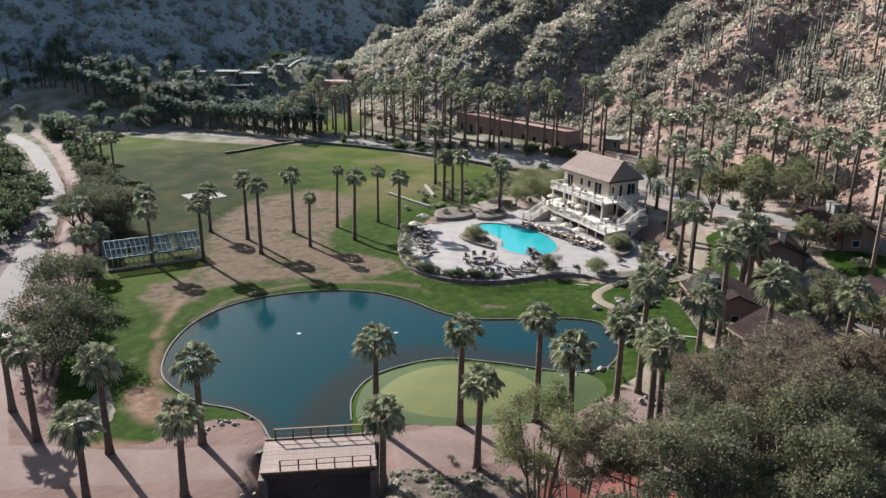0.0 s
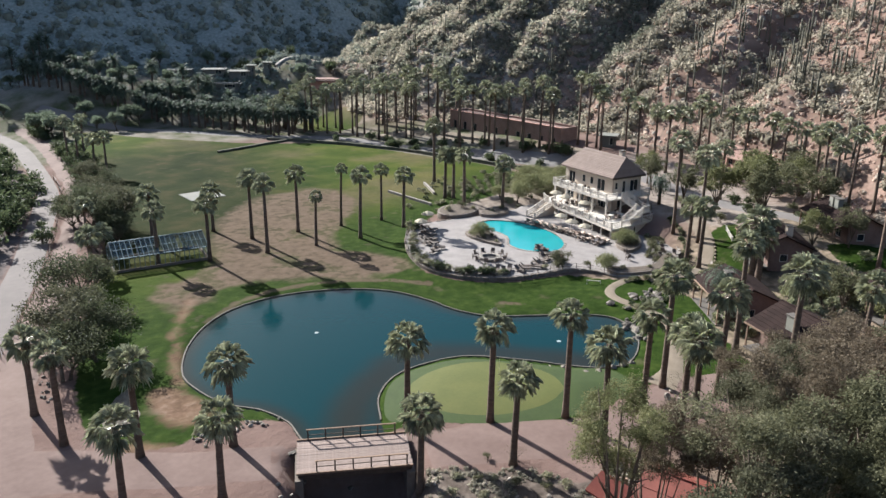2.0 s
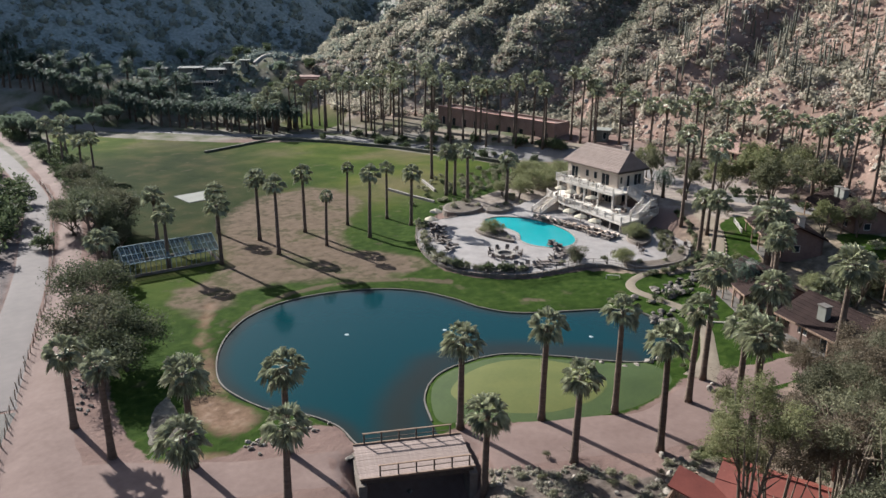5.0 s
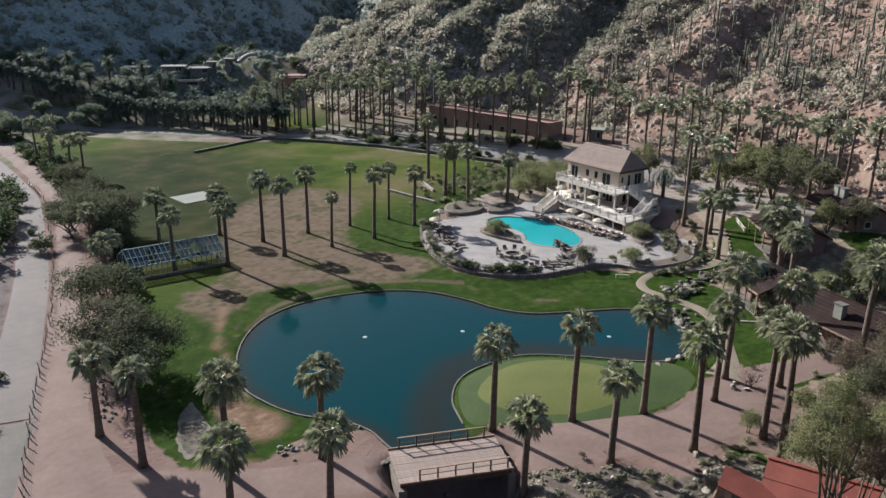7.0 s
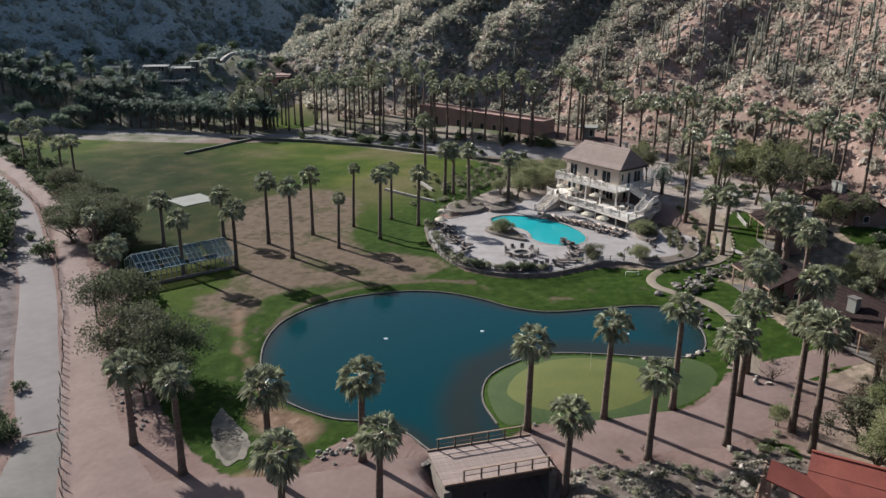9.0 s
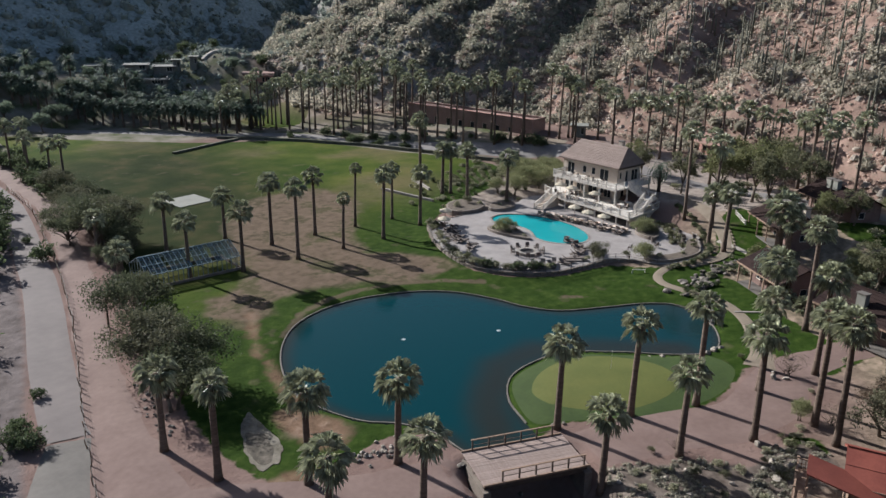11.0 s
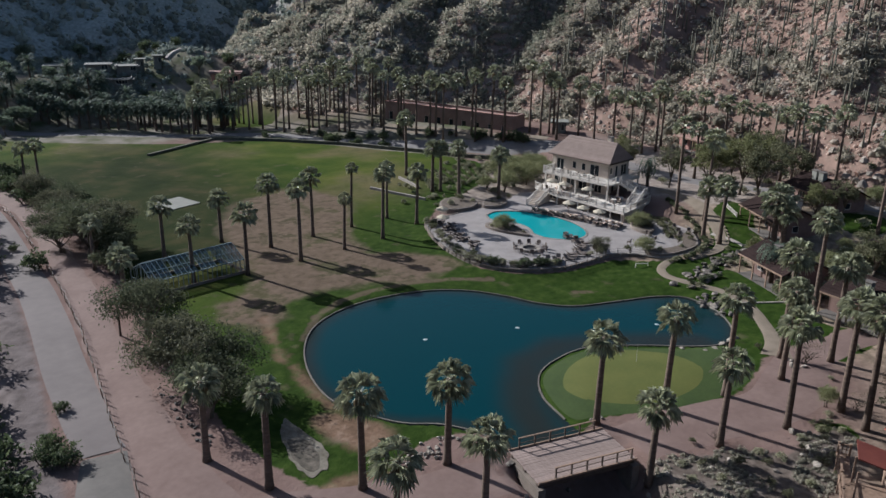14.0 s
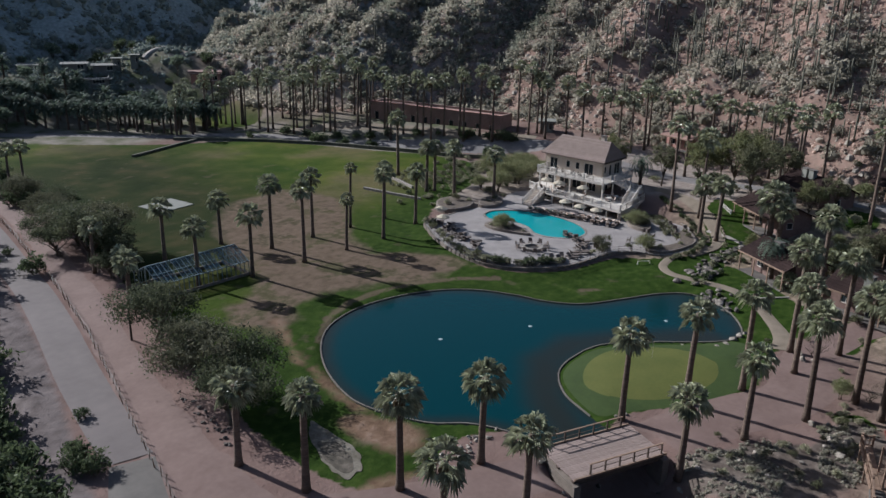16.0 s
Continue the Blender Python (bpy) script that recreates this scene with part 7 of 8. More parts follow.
for x, y in [(78.6, 104.6), (74.8, 101.6), (95.6, 89.8), (94.4, 86.4), (94.0, 83.2)]:
    parasol(x, y, DZ)
for x, y in [(100.6, 93.6), (101.5, 96.6), (100.0, 88.6)]:
    parasol(x, y, ZL)
_q = random.Random(91)
# tan loungers in rows before the clubhouse
for k in range(13):
    u = k / 12
    for r_ in range(2):
        x, y = 94.6 + 0.6 * u - 1.9 * r_ * 0.9 + _q.uniform(-0.2, 0.2), 95.0 - 15.5 * u + _q.uniform(-0.3, 0.3)
        if r_ == 1 and x < 93.9 and 84 < y < 97:
            x = 93.9 + _q.uniform(0, 0.3)
            y += 0.55
        lounger(x, y, DZ, 180 + _q.uniform(-14, 14) + 10, "tan", "tan cushioned sun lounger in front of the clubhouse", "loungers before the clubhouse")
# dark loungers along the rim of the terrace
for k in range(22):
    u = k / 21
    a = math.radians(205 + 150 * u)
    p = np.array((76.5, 85.0)) + np.array((math.cos(a) * (8.6 + _q.uniform(-1.3, 0.3)), math.sin(a) * (7.0 + _q.uniform(-1.3, 0.3))))
    if signed(np.array([p[0]]), np.array([p[1]]), DECK)[0] < -1.3:
        lounger(p[0], p[1], DZ, math.degrees(a) + 180 + _q.uniform(-60, 60), "dark", "dark wicker sun lounger along the terrace rim", "loungers along the rim")
for k in range(18):
    x, y = 69.2 + 0.42 * k + _q.uniform(-0.9, 0.9), 93.0 + 0.66 * k + _q.uniform(-1.0, 1.0)
    x += 1.6
    if signed(np.array([x]), np.array([y]), DECK)[0] < -1.0:
        lounger(x, y, DZ, _q.uniform(120, 200), "dark", "dark wicker sun lounger along the terrace rim", "loungers along the rim")
for k in range(10):
    a = math.tau * k / 10
    armchair_thing(75.0 + 2.3 * math.cos(a), 85.2 + 2.3 * math.sin(a), DZ, math.degrees(a) + 180, "dark wicker armchair round the fire pit", "chairs round the fire pit", CHAIR_DARK)
for k in range(9):
    x, y = 86.0 + _q.uniform(0, 14), 68.8 + _q.uniform(0, 6)
    armchair_thing(x, y, DZ, _q.uniform(0, 360), "dark wicker armchair on the garden terrace", "chairs on the garden terrace", CHAIR_DARK)


def cafe_table(x, y, z, group):
    root = thing("round_table", x, y, z, "small round table with a white top", "table", 0, group)
    share("tabletop", CAFE[0], root); share("pedestal", CAFE[1], root)


CAFE = [Build().tube([(0, 0, 0.71), (0, 0, 0.75)], [0.5, 0.5], 16).mesh("tabletop", M_WHITE), Build().tube([(0, 0, 0), (0, 0, 0.05), (0, 0, 0.06), (0, 0, 0.71)], [0.26, 0.26, 0.05, 0.05], 10).mesh("pedestal", M_STEEL)]
for x, y in [(100.9, 93.9), (101.9, 96.9), (100.5, 89.1), (104.3, 95.0), (104.4, 90.5), (103.6, 83.8), (101.6, 84.2)]:
    cafe_table(x, y, ZL, "tables on the lower deck")
    for k in range(3):
        a = k * 2.1 + x
        armchair_thing(x + 0.8 * math.cos(a), y + 0.8 * math.sin(a), ZL, math.degrees(a) + 180, "tan cushioned armchair at a deck table", "chairs on the lower deck", CHAIR_TAN if k else CHAIR_DARK)
for y in (97.5, 94.0, 90.5):
    cafe_table(104.7 + 0.144 * (y - 93.2), y, ZU, "tables on the upper balcony")
    for s in (-1, 1):
        armchair_thing(104.7 + 0.144 * (y - 93.2), y + 0.85 * s, ZU, -90 * s, "dark wicker armchair on the upper balcony", "chairs on the upper balcony", CHAIR_DARK)
_cabin_bar = thing("towel_cabinet", 82.2, 77.8, DZ, "dark slatted box cabinet on the terrace", "cabinet", 20)
part("body", Build().box((0, 0, 0.5), (1.4, 0.8, 1.0)), M_DARKWOOD, _cabin_bar)
part("lid", Build().box((0, 0, 1.03), (1.5, 0.9, 0.06)), M_WOOD, _cabin_bar)


# ---- cabins ----
def cabin(x, y, z, rz, w, d, eave, ridge, label, roof=M_DARKROOF, wallm=M_ADOBE, chimneys=((0.1, 0.3),), porch=2.2, courses=9, chim_mat=M_STUCCO, posts=4):
    """A gabled cabin whose front looks along local -y; the roof reaches over a porch on posts."""
    c = thing("cabin", x, y, z, label, "cabin", rz, "cabins")
    yb, yf = d / 2, -d / 2
    t = 0.2
    bw = w - 1.0
    wall_strip("wall", (-bw / 2, yf + porch), (bw / 2, yf + porch), 0, eave, [(bw * 0.12, bw * 0.12 + 1.4, 0.9, 2.1), (bw * 0.42, bw * 0.42 + 1.0, 0.05, 2.1), (bw * 0.68, bw * 0.68 + 1.5, 0.9, 2.1)], wallm, c)
    wall_strip("wall", (bw / 2, yb - 0.5), (-bw / 2, yb - 0.5), -0.5, eave, [], wallm, c)
    wall_strip("wall", (-bw / 2, yb - 0.5), (-bw / 2, yf + porch), -0.5, eave, [(1.5, 2.6, 0.9, 2.0)], wallm, c)
    wall_strip("wall", (bw / 2, yf + porch), (bw / 2, yb - 0.5), -0.5, eave, [(1.5, 2.6, 0.9, 2.0)], wallm, c)
    ym = (yb - 0.5 + yf + porch) / 2
    h_at = lambda yy: eave + (ridge - eave) * (1 - abs(yy) / (d / 2))
    for s in (-1, 1):
        part("gable", Build().add([(s * bw / 2, yf + porch, eave), (s * bw / 2, yb - 0.5, eave), (s * bw / 2, yb - 0.5, h_at(yb - 0.5)), (s * bw / 2, 0, ridge - 0.15), (s * bw / 2, yf + porch, h_at(yf + porch) - 0.1),
                                   (s * (bw / 2 - t), yf + porch, eave), (s * (bw / 2 - t), yb - 0.5, eave), (s * (bw / 2 - t), yb - 0.5, h_at(yb - 0.5)), (s * (bw / 2 - t), 0, ridge - 0.15), (s * (bw / 2 - t), yf + porch, h_at(yf + porch) - 0.1)],
                                  [(0, 1, 2, 3, 4), (9, 8, 7, 6, 5), (0, 5, 6, 1), (1, 6, 7, 2), (2, 7, 8, 3), (3, 8, 9, 4), (4, 9, 5, 0)]), wallm, c)
    for s in (-1, 1):
        rp = part("roof", Build().add([(-w / 2, 0, ridge), (w / 2, 0, ridge), (w / 2, s * d / 2, eave), (-w / 2, s * d / 2, eave), (-w / 2, 0, ridge - 0.16), (w / 2, 0, ridge - 0.16), (w / 2, s * d / 2, eave - 0.16), (-w / 2, s * d / 2, eave - 0.16)],
                                      [(0, 1, 2, 3), (7, 6, 5, 4), (0, 4, 5, 1), (2, 6, 7, 3), (1, 5, 6, 2), (0, 3, 7, 4)]), roof, c)
        for k in range(courses):
            w0, w1 = k / courses, (k + 1) / courses
            y0_, y1_ = s * d / 2 * (1 - w0), s * d / 2 * (1 - w1)
            z0_, z1_ = eave + (ridge - eave) * w0, eave + (ridge - eave) * w1
            part("shingle_course", Build().add([(-w / 2 - 0.02, y0_, z0_ + 0.06), (w / 2 + 0.02, y0_, z0_ + 0.06), (w / 2 + 0.02, y1_, z1_ + 0.015), (-w / 2 - 0.02, y1_, z1_ + 0.015), (-w / 2 - 0.02, y0_, z0_ + 0.012), (w / 2 + 0.02, y0_, z0_ + 0.012)],
                                               [(0, 1, 2, 3), (0, 4, 5, 1)]), roof, rp)
    part("ridge_cap", Build().bar((-w / 2 - 0.03, 0, ridge + 0.05), (w / 2 + 0.03, 0, ridge + 0.05), 0.26, 0.07), roof, c)
    part("eave_board", Build().bar((-w / 2, yf - 0.03, eave - 0.05), (w / 2, yf - 0.03, eave - 0.05), 0.06, 0.22), M_WOOD, c)
    if porch > 1:
        part("porch_floor", Build().box((0, yf + porch / 2, 0.0), (w - 0.6, porch, 0.2)), M_OLDCONC, c)
        for k in range(posts):
            px = -w / 2 + 0.4 + (w - 0.8) * k / (posts - 1)
            part("post", Build().box((px, yf + 0.2, eave / 2), (0.16, 0.16, eave)), M_WOOD, c)
    for cx, cy in chimneys:
        px, py = cx * w, cy * d
        zt = max(ridge, h_at(py) + 1.0) + 0.35
        ch = part("chimney", Build().box((px, py, (h_at(py) - 0.6 + zt) / 2), (1.1, 0.8, zt - h_at(py) + 0.6)), chim_mat, c)
        part("cap", Build().box((px, py, zt + 0.05), (1.3, 1.0, 0.12)), M_OLDCONC, ch)
    return c


_cl = "low cabin with a dark brown shingle roof, porch posts and chimney"
cabin(85.8, 51.2, 1.1, -128, 9.6, 8.2, 2.9, 4.7, _cl, chimneys=((0.02, -0.18),), porch=2.2, chim_mat=M_SLAB)
cabin(79.4, 37.8, 1.1, -112, 12.0, 9.4, 2.9, 5.0, _cl, chimneys=((-0.08, -0.28),), porch=2.0, chim_mat=M_SLAB)
cabin(105.6, 57.4, 2.6, -136, 10.5, 8.6, 2.9, 4.8, "low cabin with dark brown roof and a pinkish lit porch wall", wallm=M_ADOBE, chimneys=((0.3, 0.1),), porch=2.4)
cabin(118.0, 53.6, 4.4, -128, 11.5, 8.0, 2.9, 4.9, "low cabin with a dark roof and twin pale chimneys", chim_mat=M_SLAB, chimneys=((-0.16, -0.1), (-0.02, -0.1)), porch=2.2)
cabin(99.0, 36.5, 1.6, -120, 11.0, 8.0, 2.9, 4.7, _cl, chimneys=((0.1, 0.2),), porch=2.0)
cabin(128.0, 40.0, 4.4, -120, 11.0, 8.0, 2.9, 4.7, _cl, chimneys=((0.1, 0.2),), porch=2.0)
cabin(141.8, 84.2, zat(140.5, 84.2) + 0.3, -112, 8.4, 6.4, 2.7, 4.6, "hillside house with a faded rust-brown roof and a pinkish porch", roof=M_RUSTROOF, wallm=M_PINKST, chimneys=(), porch=1.6, courses=5)
# red-roofed cottage by the creek
rc = cabin(42.0, 28.2, 0.4, -76, 7.4, 6.2, 4.7, 6.3, "cottage with a rusty red metal roof by the creek", roof=M_REDROOF, wallm=M_WOOD, chimneys=(), porch=0.5, courses=2)
lean = thing("porch_shelter", 38.1, 30.4, 0.4, "lower rusty red roof over a porch with pale rails", "porch", -76)
part("roof", Build().add([(-3.2, 1.3, 5.9), (3.2, 1.3, 4.4), (3.2, -1.3, 4.2), (-3.2, -1.3, 5.7), (-3.2, 1.3, 5.78), (3.2, 1.3, 4.28), (3.2, -1.3, 4.08), (-3.2, -1.3, 5.58)], [(3, 2, 1, 0), (4, 5, 6, 7), (0, 1, 5, 4), (2, 3, 7, 6), (1, 2, 6, 5), (3, 0, 4, 7)]), M_REDROOF, lean)
for x, y in ((-3.0, -1.15), (0, -1.15), (3.0, -1.15), (-3.0, 1.15)):
    part("post", Build().box((x, y, 2.2), (0.14, 0.14, 4.5)), M_WOOD, lean)
part("floor", Build().box((0, 0, 2.0), (6.2, 2.5, 0.18)), M_WOOD, lean)
part("landing", Build().prism([(-3.9, -1.4), (-2.9, -1.4), (-2.9, 5.6), (-3.9, 5.6)], 1.75, 1.9), M_WOOD, lean)
for y in (-1.2, 2.2, 5.4):
    part("post", Build().box((-3.75, y, 0.8), (0.14, 0.14, 2.1)), M_WOOD, lean)
railing([(-3.8, -1.3), (-3.8, 5.5), (-2.9, 5.5)], 1.9, lean, mat=M_WOOD)
stair("stair", (-3.35, -4.4), (-3.35, -1.4), 1.0, 0.2, 1.9, M_OLDCONC, lean, 9)
railing([(-3.8, -4.4, 0.2), (-3.8, -1.4, 1.9)], 0, lean, mat=M_WOOD)

# ---- long adobe building and far houses ----
adobe = thing("adobe_building", 0, 0, 0, "long low dark red adobe building behind the palms", "house")
wall_strip("wall", (133.6, 164.5), (134.6, 126.0), 3.5, 9.6, [(k * 3.8 + 1.3, k * 3.8 + 2.6, 4.9, 7.2) for k in range(10)], M_ADOBEWALL, adobe, 0.45)
wall_strip("wall", (134.6, 126.0), (140.5, 126.2), 3.5, 9.6, [], M_ADOBEWALL, adobe, 0.45)
wall_strip("wall", (140.5, 126.2), (139.5, 164.7), 3.5, 9.6, [], M_ADOBEWALL, adobe, 0.45)
wall_strip("wall", (139.5, 164.7), (133.6, 164.5), 3.5, 9.6, [], M_ADOBEWALL, adobe, 0.45)
part("roof", Build().prism([(134.0, 164.0), (135.0, 126.4), (140.1, 126.6), (139.1, 164.2)], 8.9, 9.1), M_ADOBE, adobe)
part("parapet", Build().bar((133.8, 164.6, 9.68), (134.8, 125.9, 9.68), 0.6, 0.16), M_PINKST, adobe)


def block_house(x, y, z, rz, sx, sy, sz, wall, label, roofmat=None):
    h = thing("flat_house", x, y, z, label, "house", rz)
    wall_strip("wall", (-sx / 2, -sy / 2), (sx / 2, -sy / 2), -1.5, sz, [(sx * 0.62, sx * 0.9, 0.5, 2.1)], wall, h, 0.3)
    wall_strip("wall", (sx / 2, -sy / 2), (sx / 2, sy / 2), -1.5, sz, [(1.0, 2.4, 0.9, 2.3)], wall, h, 0.3)
    wall_strip("wall", (sx / 2, sy / 2), (-sx / 2, sy / 2), -1.5, sz, [], wall, h, 0.3)
    wall_strip("wall", (-sx / 2, sy / 2), (-sx / 2, -sy / 2), -1.5, sz, [(1.0, 2.4, 0.9, 2.3)], wall, h, 0.3)
    part("roof", Build().box((0, 0, sz + 0.1), (sx + 1.2, sy + 1.2, 0.25)), roofmat or M_SLAB, h)
    return h


block_house(110.6, 259.0, zat(110.6, 259) + 0.6, -34, 6.6, 5.0, 2.0, M_GREYST, "grey flat-roofed house below the mountain", M_GREYST)
block_house(117.4, 254.6, zat(117.4, 254.6) + 0.4, -34, 6.2, 5.0, 1.9, M_GREYST, "low grey flat-roofed wing below the mountain", M_GREYST)
block_house(108.5, 250.0, zat(108.5, 250) - 0.2, -34, 12.0, 4.0, 1.6, M_GREYST, "long low grey terrace building below the mountain", M_GREYST)
block_house(103.0, 268.5, zat(103, 268.5), -36, 7.0, 5.0, 2.0, M_GREYST, "small grey flat-roofed house below the mountain", M_GREYST)
for dx in (0, 5.4):
    block_house(121.2 + dx * 0.9, 253.6 - dx * 0.4, zat(121.2 + dx * 0.9, 253.6 - dx * 0.4) + 1.4, -40, 2.2, 2.2, 2.6, M_SLAB, "small pale pavilion on the rise")
rh = block_house(136.2, 231.5, zat(136, 231.5) - 1.6, -38, 8.6, 5.0, 3.0, M_PINKST, "red-walled house with a flat roof among trees", M_RUSTROOF)
for k in range(5):
    part("terrace_post", Build().box((-4.0 + 2.0 * k, -3.9, 1.2), (0.25, 0.25, 3.0)), M_PINKST, rh)
part("terrace_roof", Build().box((0, -3.3, 2.75), (9.2, 2.2, 0.22)), M_RUSTROOF, rh)
block_house(140.0, 116.5, zat(140, 116.5), -60, 3.0, 3.0, 2.4, M_SLAB, "small pale shed at the foot of the hill")

ribbon("road_rise", [(130.0, 252.6), (140.0, 255.4), (148.0, 258.0), (157.0, 260.6), (166.0, 263.2), (172.0, 266.4)], [(0.9, 0.9)] * 6, M_COPING, "pale dirt track over the rise below the mountain", 0.6, 6)

# ---- walls, fences, posts ----
def low_wall(pts, w, h, mat, label, name="low_wall", step=1.0):
    t = thing(name, 0, 0, 0, label, "wall")
    C = smooth_loop(pts, 8, False)
    run = np.concatenate([[0], np.cumsum(np.linalg.norm(np.diff(C, axis=0), axis=1))])
    n = max(1, int(run[-1] / step))
    me = Build().box((0, 0, 0), (run[-1] / n * 1.01, w, h + 0.5)).mesh("block", mat)
    at = lambda u: np.array([np.interp(u, run, C[:, 0]), np.interp(u, run, C[:, 1])])
    for k in range(n):
        a, p, b = (at(run[-1] * (k + q) / n) for q in (0.0, 0.5, 1.0))
        share("block", me, t, pose(p[0], p[1], zat(p[0], p[1]) + h / 2 - 0.25, 0, 0, math.degrees(math.atan2(b[1] - a[1], b[0] - a[0]))))
    return t


low_wall([(88.1, 129.2), (88.2, 122.0), (88.3, 115.8)], 0.4, 0.45, M_COPING, "low pale stone wall across the lawn")
low_wall([(97.8, 130.0), (95.8, 125.8), (93.8, 121.7)], 0.4, 0.5, M_COPING, "low pale stone wall at the garden corner")
# stone kept dark and olive: the walls' green shade line is in the colour
M_WALLSTONE = material("shade_dark_wall_stone", [(0.06, 0.06, 0.042), (0.105, 0.1, 0.077)], 1.0, 0.9, 0.6, 6, vary=0.2)
low_wall([(79.3, 189.6), (92.0, 192.0), (103.5, 194.6)], 0.6, 0.5, M_WALLSTONE, "low dark wall at the end of the field, shade in its colour", step=2.0)
low_wall([(97.5, 198.5), (103.8, 190.5), (109.0, 182.0), (112.0, 176.0)], 0.5, 0.7, M_WALLSTONE, "low dark wall below the road, shade in its colour", step=2.0)
low_wall([(75.2, 53.4), (76.9, 51.0), (78.6, 48.7)], 0.3, 0.12, M_COPING, "line of pale stones across the small lawn", step=0.5)
low_wall([(119.0, 160.0), (121.2, 146.0), (122.6, 133.0), (126.0, 120.0)], 0.5, 0.8, M_WALLSTONE, "low dark wall below the road, shade in its colour", step=2.0)
low_wall([(112.0, 176.0), (117.0, 166.0), (119.0, 160.0)], 0.5, 0.7, M_WALLSTONE, "low dark wall below the road, shade in its colour", step=2.0)
low_wall([(86.0, 64.2), (92.5, 62.2), (99.8, 63.2), (105.6, 67.2)], 0.25, 0.12, M_PATH, "tan stone edging of the terrace path")
wf = thing("wire_fence", 0, 0, 0, "rough wire fence with crooked wooden posts along the lane", "fence")
_fpst = Build().tube([(0, 0, -0.1), (0.03, 0.02, 0.6), (0.0, 0.04, 1.15)], [0.06, 0.055, 0.04], 6).mesh("fence_post", M_WOOD)
_fl = []
for i in range(78):
    y = 72 + i * 1.45
    x = float(lane_x(y)) + 0.35 + rnd.uniform(-0.1, 0.1)
    z = zat(x, y)
    _fl.append((x, y, z))
    share("fence_post", _fpst, wf, pose(x, y, z, rnd.uniform(-9, 9), rnd.uniform(-9, 9), rnd.uniform(0, 360)))
for hh in (0.35, 0.7, 1.0):
    part("wire", Build().tube([(a[0], a[1], a[2] + hh) for a in _fl], [0.014] * len(_fl), 4), M_STEEL, wf)
pole = thing("wooden_post", 20.4, 107.6, 0.1, "tall dark wooden post beside the dirt road", "post")
part("shaft", Build().tube([(0, 0, 0), (0.05, 0, 4.2)], [0.14, 0.11], 8), M_DARKWOOD, pole)

# ---- rocks ----
def rock_mesh(seed, mat):
    r = random.Random(seed)
    bm = bmesh.new()
    bmesh.ops.create_icosphere(bm, subdivisions=2, radius=0.5)
    k = [Vector((r.gauss(0, 1), r.gauss(0, 1), r.gauss(0, 1))).normalized() for _ in range(11)]
    cut = [r.uniform(0.22, 0.40) for _ in range(11)]
    for v in bm.verts:
        for n_, c_ in zip(k, cut):
            e = v.co.dot(n_) - c_
            if e > 0:
                v.co -= n_ * e
        v.co *= 1 + 0.10 * (noise.noise(v.co * 4 + Vector((seed, 0, 0))))
        v.co.z *= 0.72
    me = bpy.data.meshes.new("rock")
    bm.to_mesh(me); bm.free()
    me.materials.append(mat)
    return me


ROCKS = [rock_mesh(300 + i, M_STONE) for i in range(5)]
DROCKS = [rock_mesh(320 + i, M_DARKSTONE) for i in range(5)]


def rock(x, y, s, dark=False, label="pale angular boulder", group="boulders", z=None):
    ob = new("rock", rnd.choice(DROCKS if dark else ROCKS))
    ob.matrix_basis = pose(x, y, (zat(x, y) if z is None else z) + s * 0.16, rnd.uniform(-15, 15), rnd.uniform(-15, 15), rnd.uniform(0, 360)) @ Matrix.Diagonal((s, s * rnd.uniform(0.7, 1.1), s * rnd.uniform(0.7, 1.05), 1))
    return tagged(ob, label, "rock", group)


# pale coping on the curved wall of the garden terrace
_cop = Build().box((0, 0, 0), (0.96, 0.42, 0.10)).mesh("coping_stone", M_COPING)
_lastp = None
for i, p in enumerate(_edge[:-1]):
    if 82.5 < p[0] < 106 and p[1] < 80 and (_lastp is None or np.hypot(*(p - _lastp)) >= 0.95):
        q = _edge[i + 1]
        share("coping_stone", _cop, wall_t, pose(p[0], p[1], 1.46, 0, 0, math.degrees(math.atan2(q[1] - p[1], q[0] - p[0]))), "pale coping stone")
        _lastp = p
# white pipe frame on the lawn below the terrace
goal = thing("goal_frame", 80.0, 69.3, 0.5, "small white pipe goal frame lying on the lawn", "goal", 40)
for y0_ in (-0.9, 0.9):
    part("side_tube", Build().bar((0, y0_, 0.06), (1.9, y0_, 0.06), 0.10).bar((0, y0_, 0.06), (0, y0_, 0.8), 0.10), M_WHITE, goal)
part("crossbar", Build().bar((0, -0.9, 0.8), (0, 0.9, 0.8), 0.10), M_WHITE, goal)
part("back_tube", Build().bar((1.9, -0.9, 0.06), (1.9, 0.9, 0.06), 0.10), M_WHITE, goal)
# white picket fence before the upper cabin
picket = thing("picket_fence", 0, 0, 0, "low white picket fence along the upper lawn", "fence")
_pf = [(108.0, 66.6), (105.6, 64.0)]
railing([(x, y, zat(x, y)) for x, y in _pf], 0, picket, 0.6)
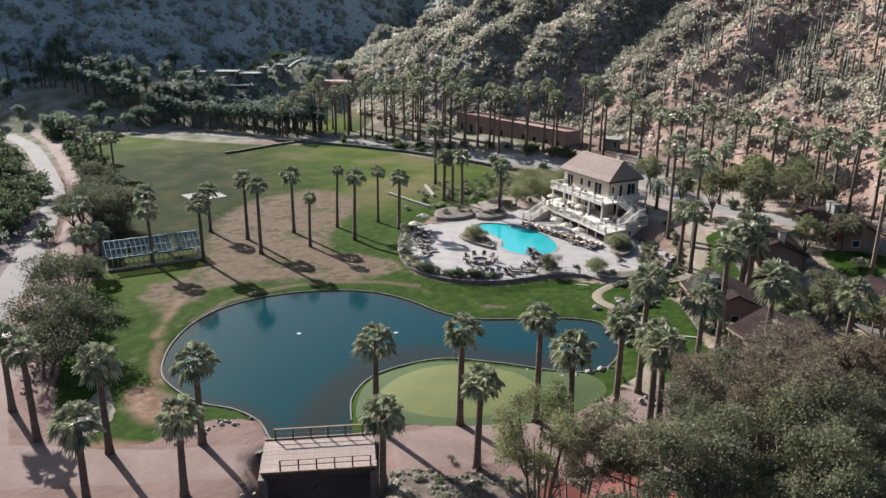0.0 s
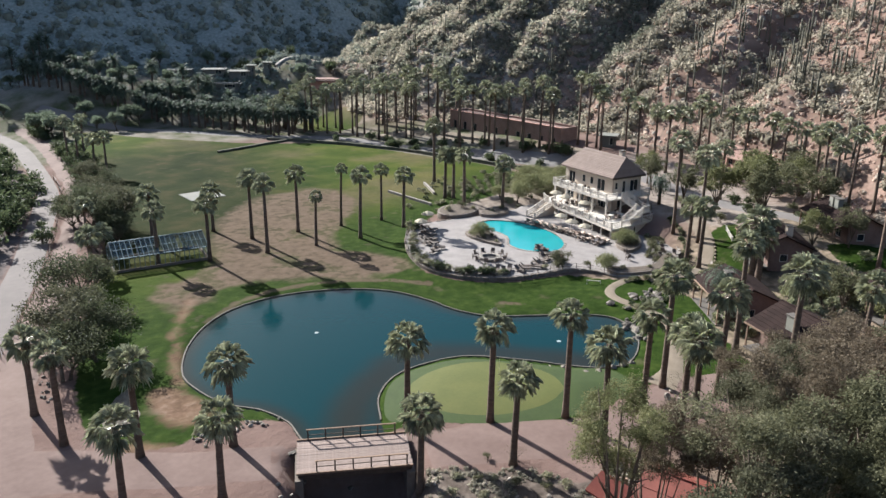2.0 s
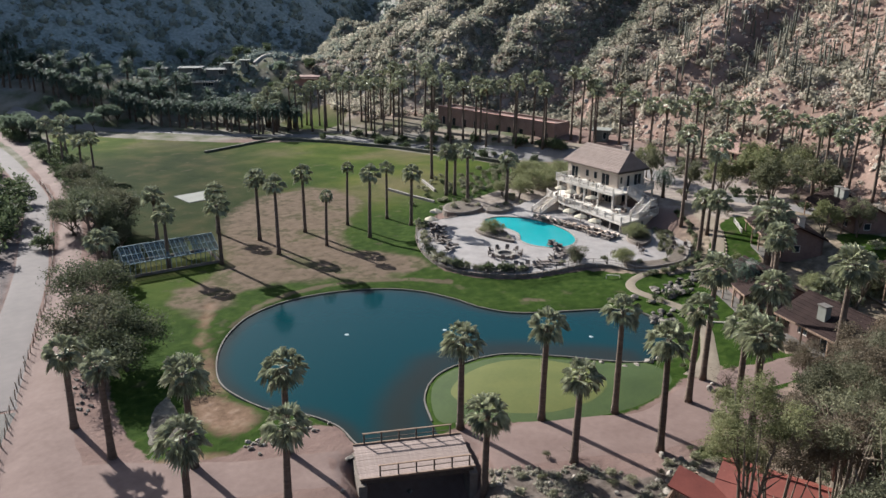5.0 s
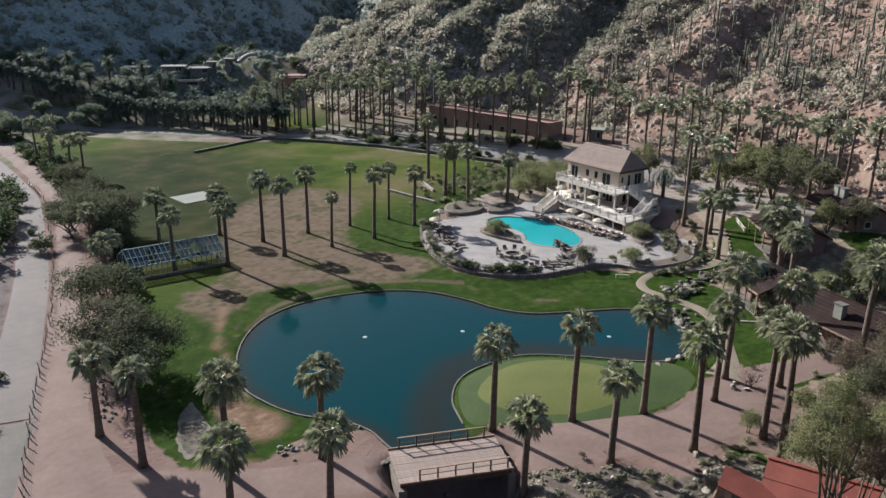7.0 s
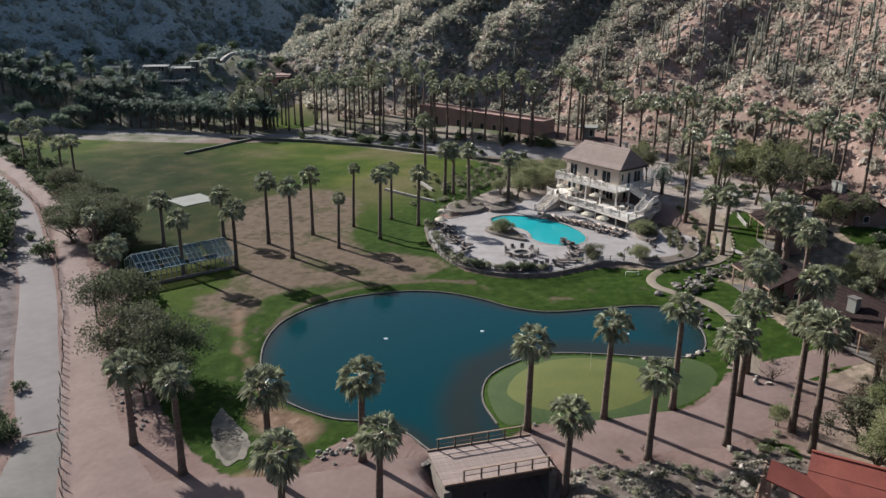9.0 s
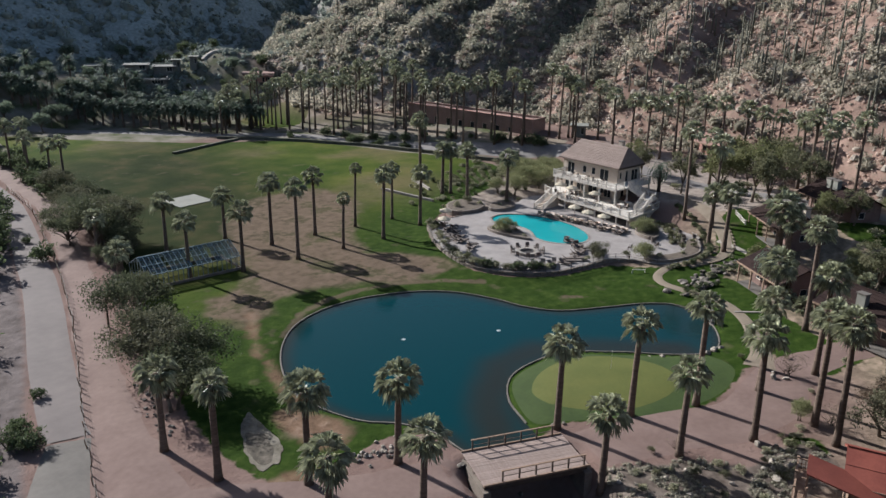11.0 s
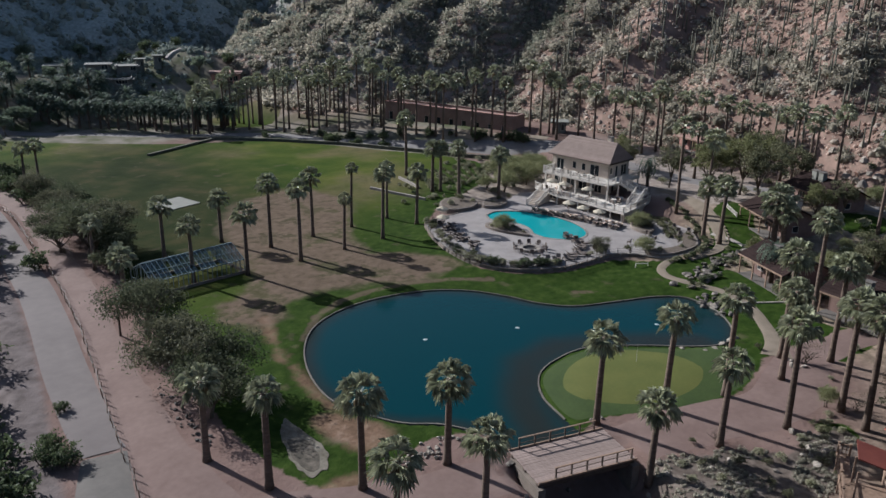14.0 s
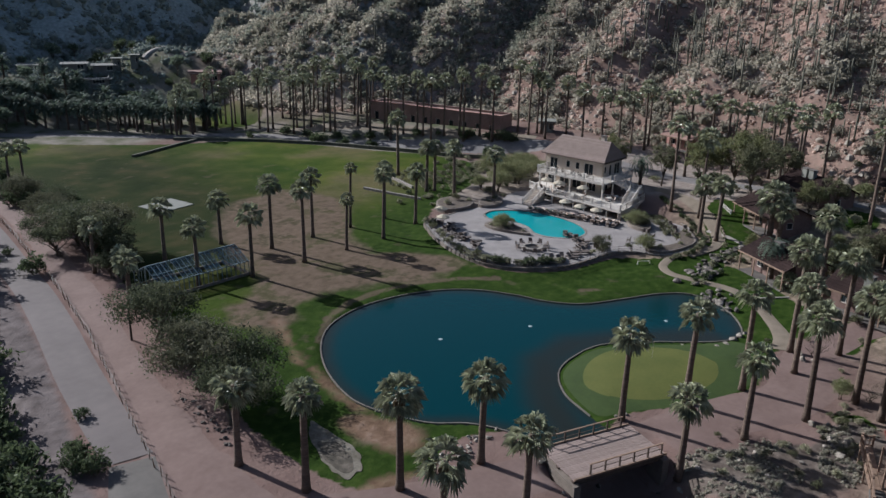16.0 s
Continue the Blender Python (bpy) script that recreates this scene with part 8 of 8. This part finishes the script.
# low shrubs along the outer arc of the garden terrace
_ar = smooth_loop([(83.4, 66.2), (88.0, 64.6), (93.2, 64.6), (99.0, 67.3), (104.2, 71.8), (107.8, 76.8)], 12, False)
for p in _ar:
    if rnd.random() < 0.85:
        tree(rnd.choice(SAGE + DRYBUSH + BUSH), "shrub", p[0] + rnd.uniform(-0.3, 0.3), p[1] + rnd.uniform(-0.3, 0.3), rnd.uniform(0.35, 0.6), "low grey-green shrub along the curved terrace wall", "bush", "shrubs along the terrace wall")
for i in range(70):
    u = rnd.random()
    x, y = 93.0 + 11.5 * u + rnd.uniform(-0.6, 0.6), 68.6 + 8.4 * u + rnd.uniform(-1.3, 1.6)
    if signed(np.array([x]), np.array([y]), DECK)[0] < -0.6:
        tree(rnd.choice(SAGE + DRYBUSH), "row_plant", x, y, rnd.uniform(0.3, 0.5), "low tan-green shrub in the terrace bed", "bush", "shrubs in the terrace bed", z=DZ)
for i in range(26):
    u = rnd.random()
    x, y = 96 - 20 * u + rnd.gauss(0, 0.6), 59.6 + 1.2 * u + rnd.gauss(0, 0.9)
    if signed(np.array([x]), np.array([y]), POND)[0] > 1:
        tree(rnd.choice(BUSH + SAGE), "garden_shrub", x, y, rnd.uniform(0.3, 0.6), "small shrub between the cascade rocks", "bush", "cascade shrubs")

# the dry cascade between the lawn and the pond
for ax, ay, bx, by, n, w in [(97.5, 59.3, 88.5, 60.3, 36, 1.0), (88.5, 60.3, 79.0, 61.0, 42, 1.5), (82.5, 60.8, 75.5, 58.6, 38, 2.0), (75.0, 58.2, 71.0, 54.8, 32, 1.6)]:
    for i in range(n):
        u = rnd.random()
        px, py = ax + (bx - ax) * u + rnd.gauss(0, w * 0.4), ay + (by - ay) * u + rnd.gauss(0, w * 0.6)
        if signed(np.array([px]), np.array([py]), POND)[0] > -0.8 and line_distance(np.array([px]), np.array([py]), np.array([(78.0, 64.2), (77.6, 60.0), (77.0, 55.6), (74.0, 51.6)]), False)[0] > 1.3:
            rock(px, py, rnd.uniform(0.4, 1.35), rnd.random() < 0.93, "dark grey-brown boulder of the dry rock cascade", "cascade rocks")
for x, y, s in [(62.0, 51.3, 1.3), (60.2, 51.7, 1.1), (59.0, 52.4, 0.9), (63.4, 51.0, 1.2), (58.0, 54.8, 0.9), (64.6, 50.8, 0.9), (57.0, 55.8, 0.7), (72.1, 56.0, 1.6), (70.6, 54.4, 1.4), (71.6, 57.2, 1.0)]:
    rock(x, y, s, False, "pale boulder on the pond's edge", "pond rocks", 0.3)
for x, y, s in [(46.7, 39.9, 1.4), (45.0, 38.1, 1.1), (42.6, 36.8, 1.3), (43.9, 37.6, 0.9), (41.2, 38.2, 0.8), (32.2, 47.6, 1.2), (33.4, 46.8, 1.0), (34.2, 47.9, 0.8), (38.2, 55.2, 0.9), (37.3, 55.9, 0.7), (60.9, 43.5, 1.5), (61.6, 42.5, 1.2),
                (62.2, 43.9, 0.8), (47.8, 38.7, 0.9), (43.4, 38.2, 0.9), (45.4, 36.7, 1.2), (36.5, 44.0, 0.7), (38.6, 43.2, 0.8), (40.0, 42.0, 0.6), (37.4, 41.0, 0.7), (35.6, 41.4, 0.9), (39.4, 39.4, 0.8), (34.0, 45.4, 0.6), (23.8, 53.6, 0.7),
                (23.2, 54.6, 0.8), (24.6, 52.6, 0.9), (22.6, 53.0, 0.7)]:
    rock(x, y, s * 0.72, False, "pale boulder beside the dirt road", "roadside boulders")
for i in range(46):
    u = rnd.random()
    rock(20.5 + 7.5 * u + rnd.gauss(0, 0.5), 65.6 - 3.0 * u + rnd.gauss(0, 0.5) + (1.2 if u > 0.5 else 0), rnd.uniform(0.25, 0.7), False, "small pale stone on the bare pond bank", "bank stones")
for i in range(40):
    u = rnd.random()
    rock(12.4 + 3.2 * u + rnd.gauss(0, 0.5), 80.5 + 12 * u + rnd.gauss(0, 0.9), rnd.uniform(0.25, 0.6), True, "small grey stone at the road's edge", "verge stones")
for i in range(36):
    c = CREEK[rnd.randrange(2, 16)]
    rock(c[0] + rnd.gauss(0, 3.2), c[1] + rnd.gauss(0, 3.2), rnd.uniform(0.4, 1.2), True, "dark stone in the creek bed", "creek stones")
for x, y in [(41.7, 79.4), (51.2, 72.7), (62.7, 59.8)]:
    a = thing("aerator", x, y, 0.40, "small white bubbling aerator on the pond", "aerator")
    part("float", Build().tube([(0, 0, -0.1), (0, 0, 0.08)], [0.07, 0.06], 10), M_WHITE, a)
    part("foam", Build().tube([(0, 0, 0.012), (0, 0, 0.03)], [0.26, 0.15], 14), M_FOAM, a)
flag = thing("golf_flag", 50.6, 57.2, 0.9, "thin golf flagstick on the putting green", "flag")
part("stick", Build().tube([(0, 0, 0), (0, 0, 2.1)], [0.015, 0.012], 6), M_WHITE, flag)
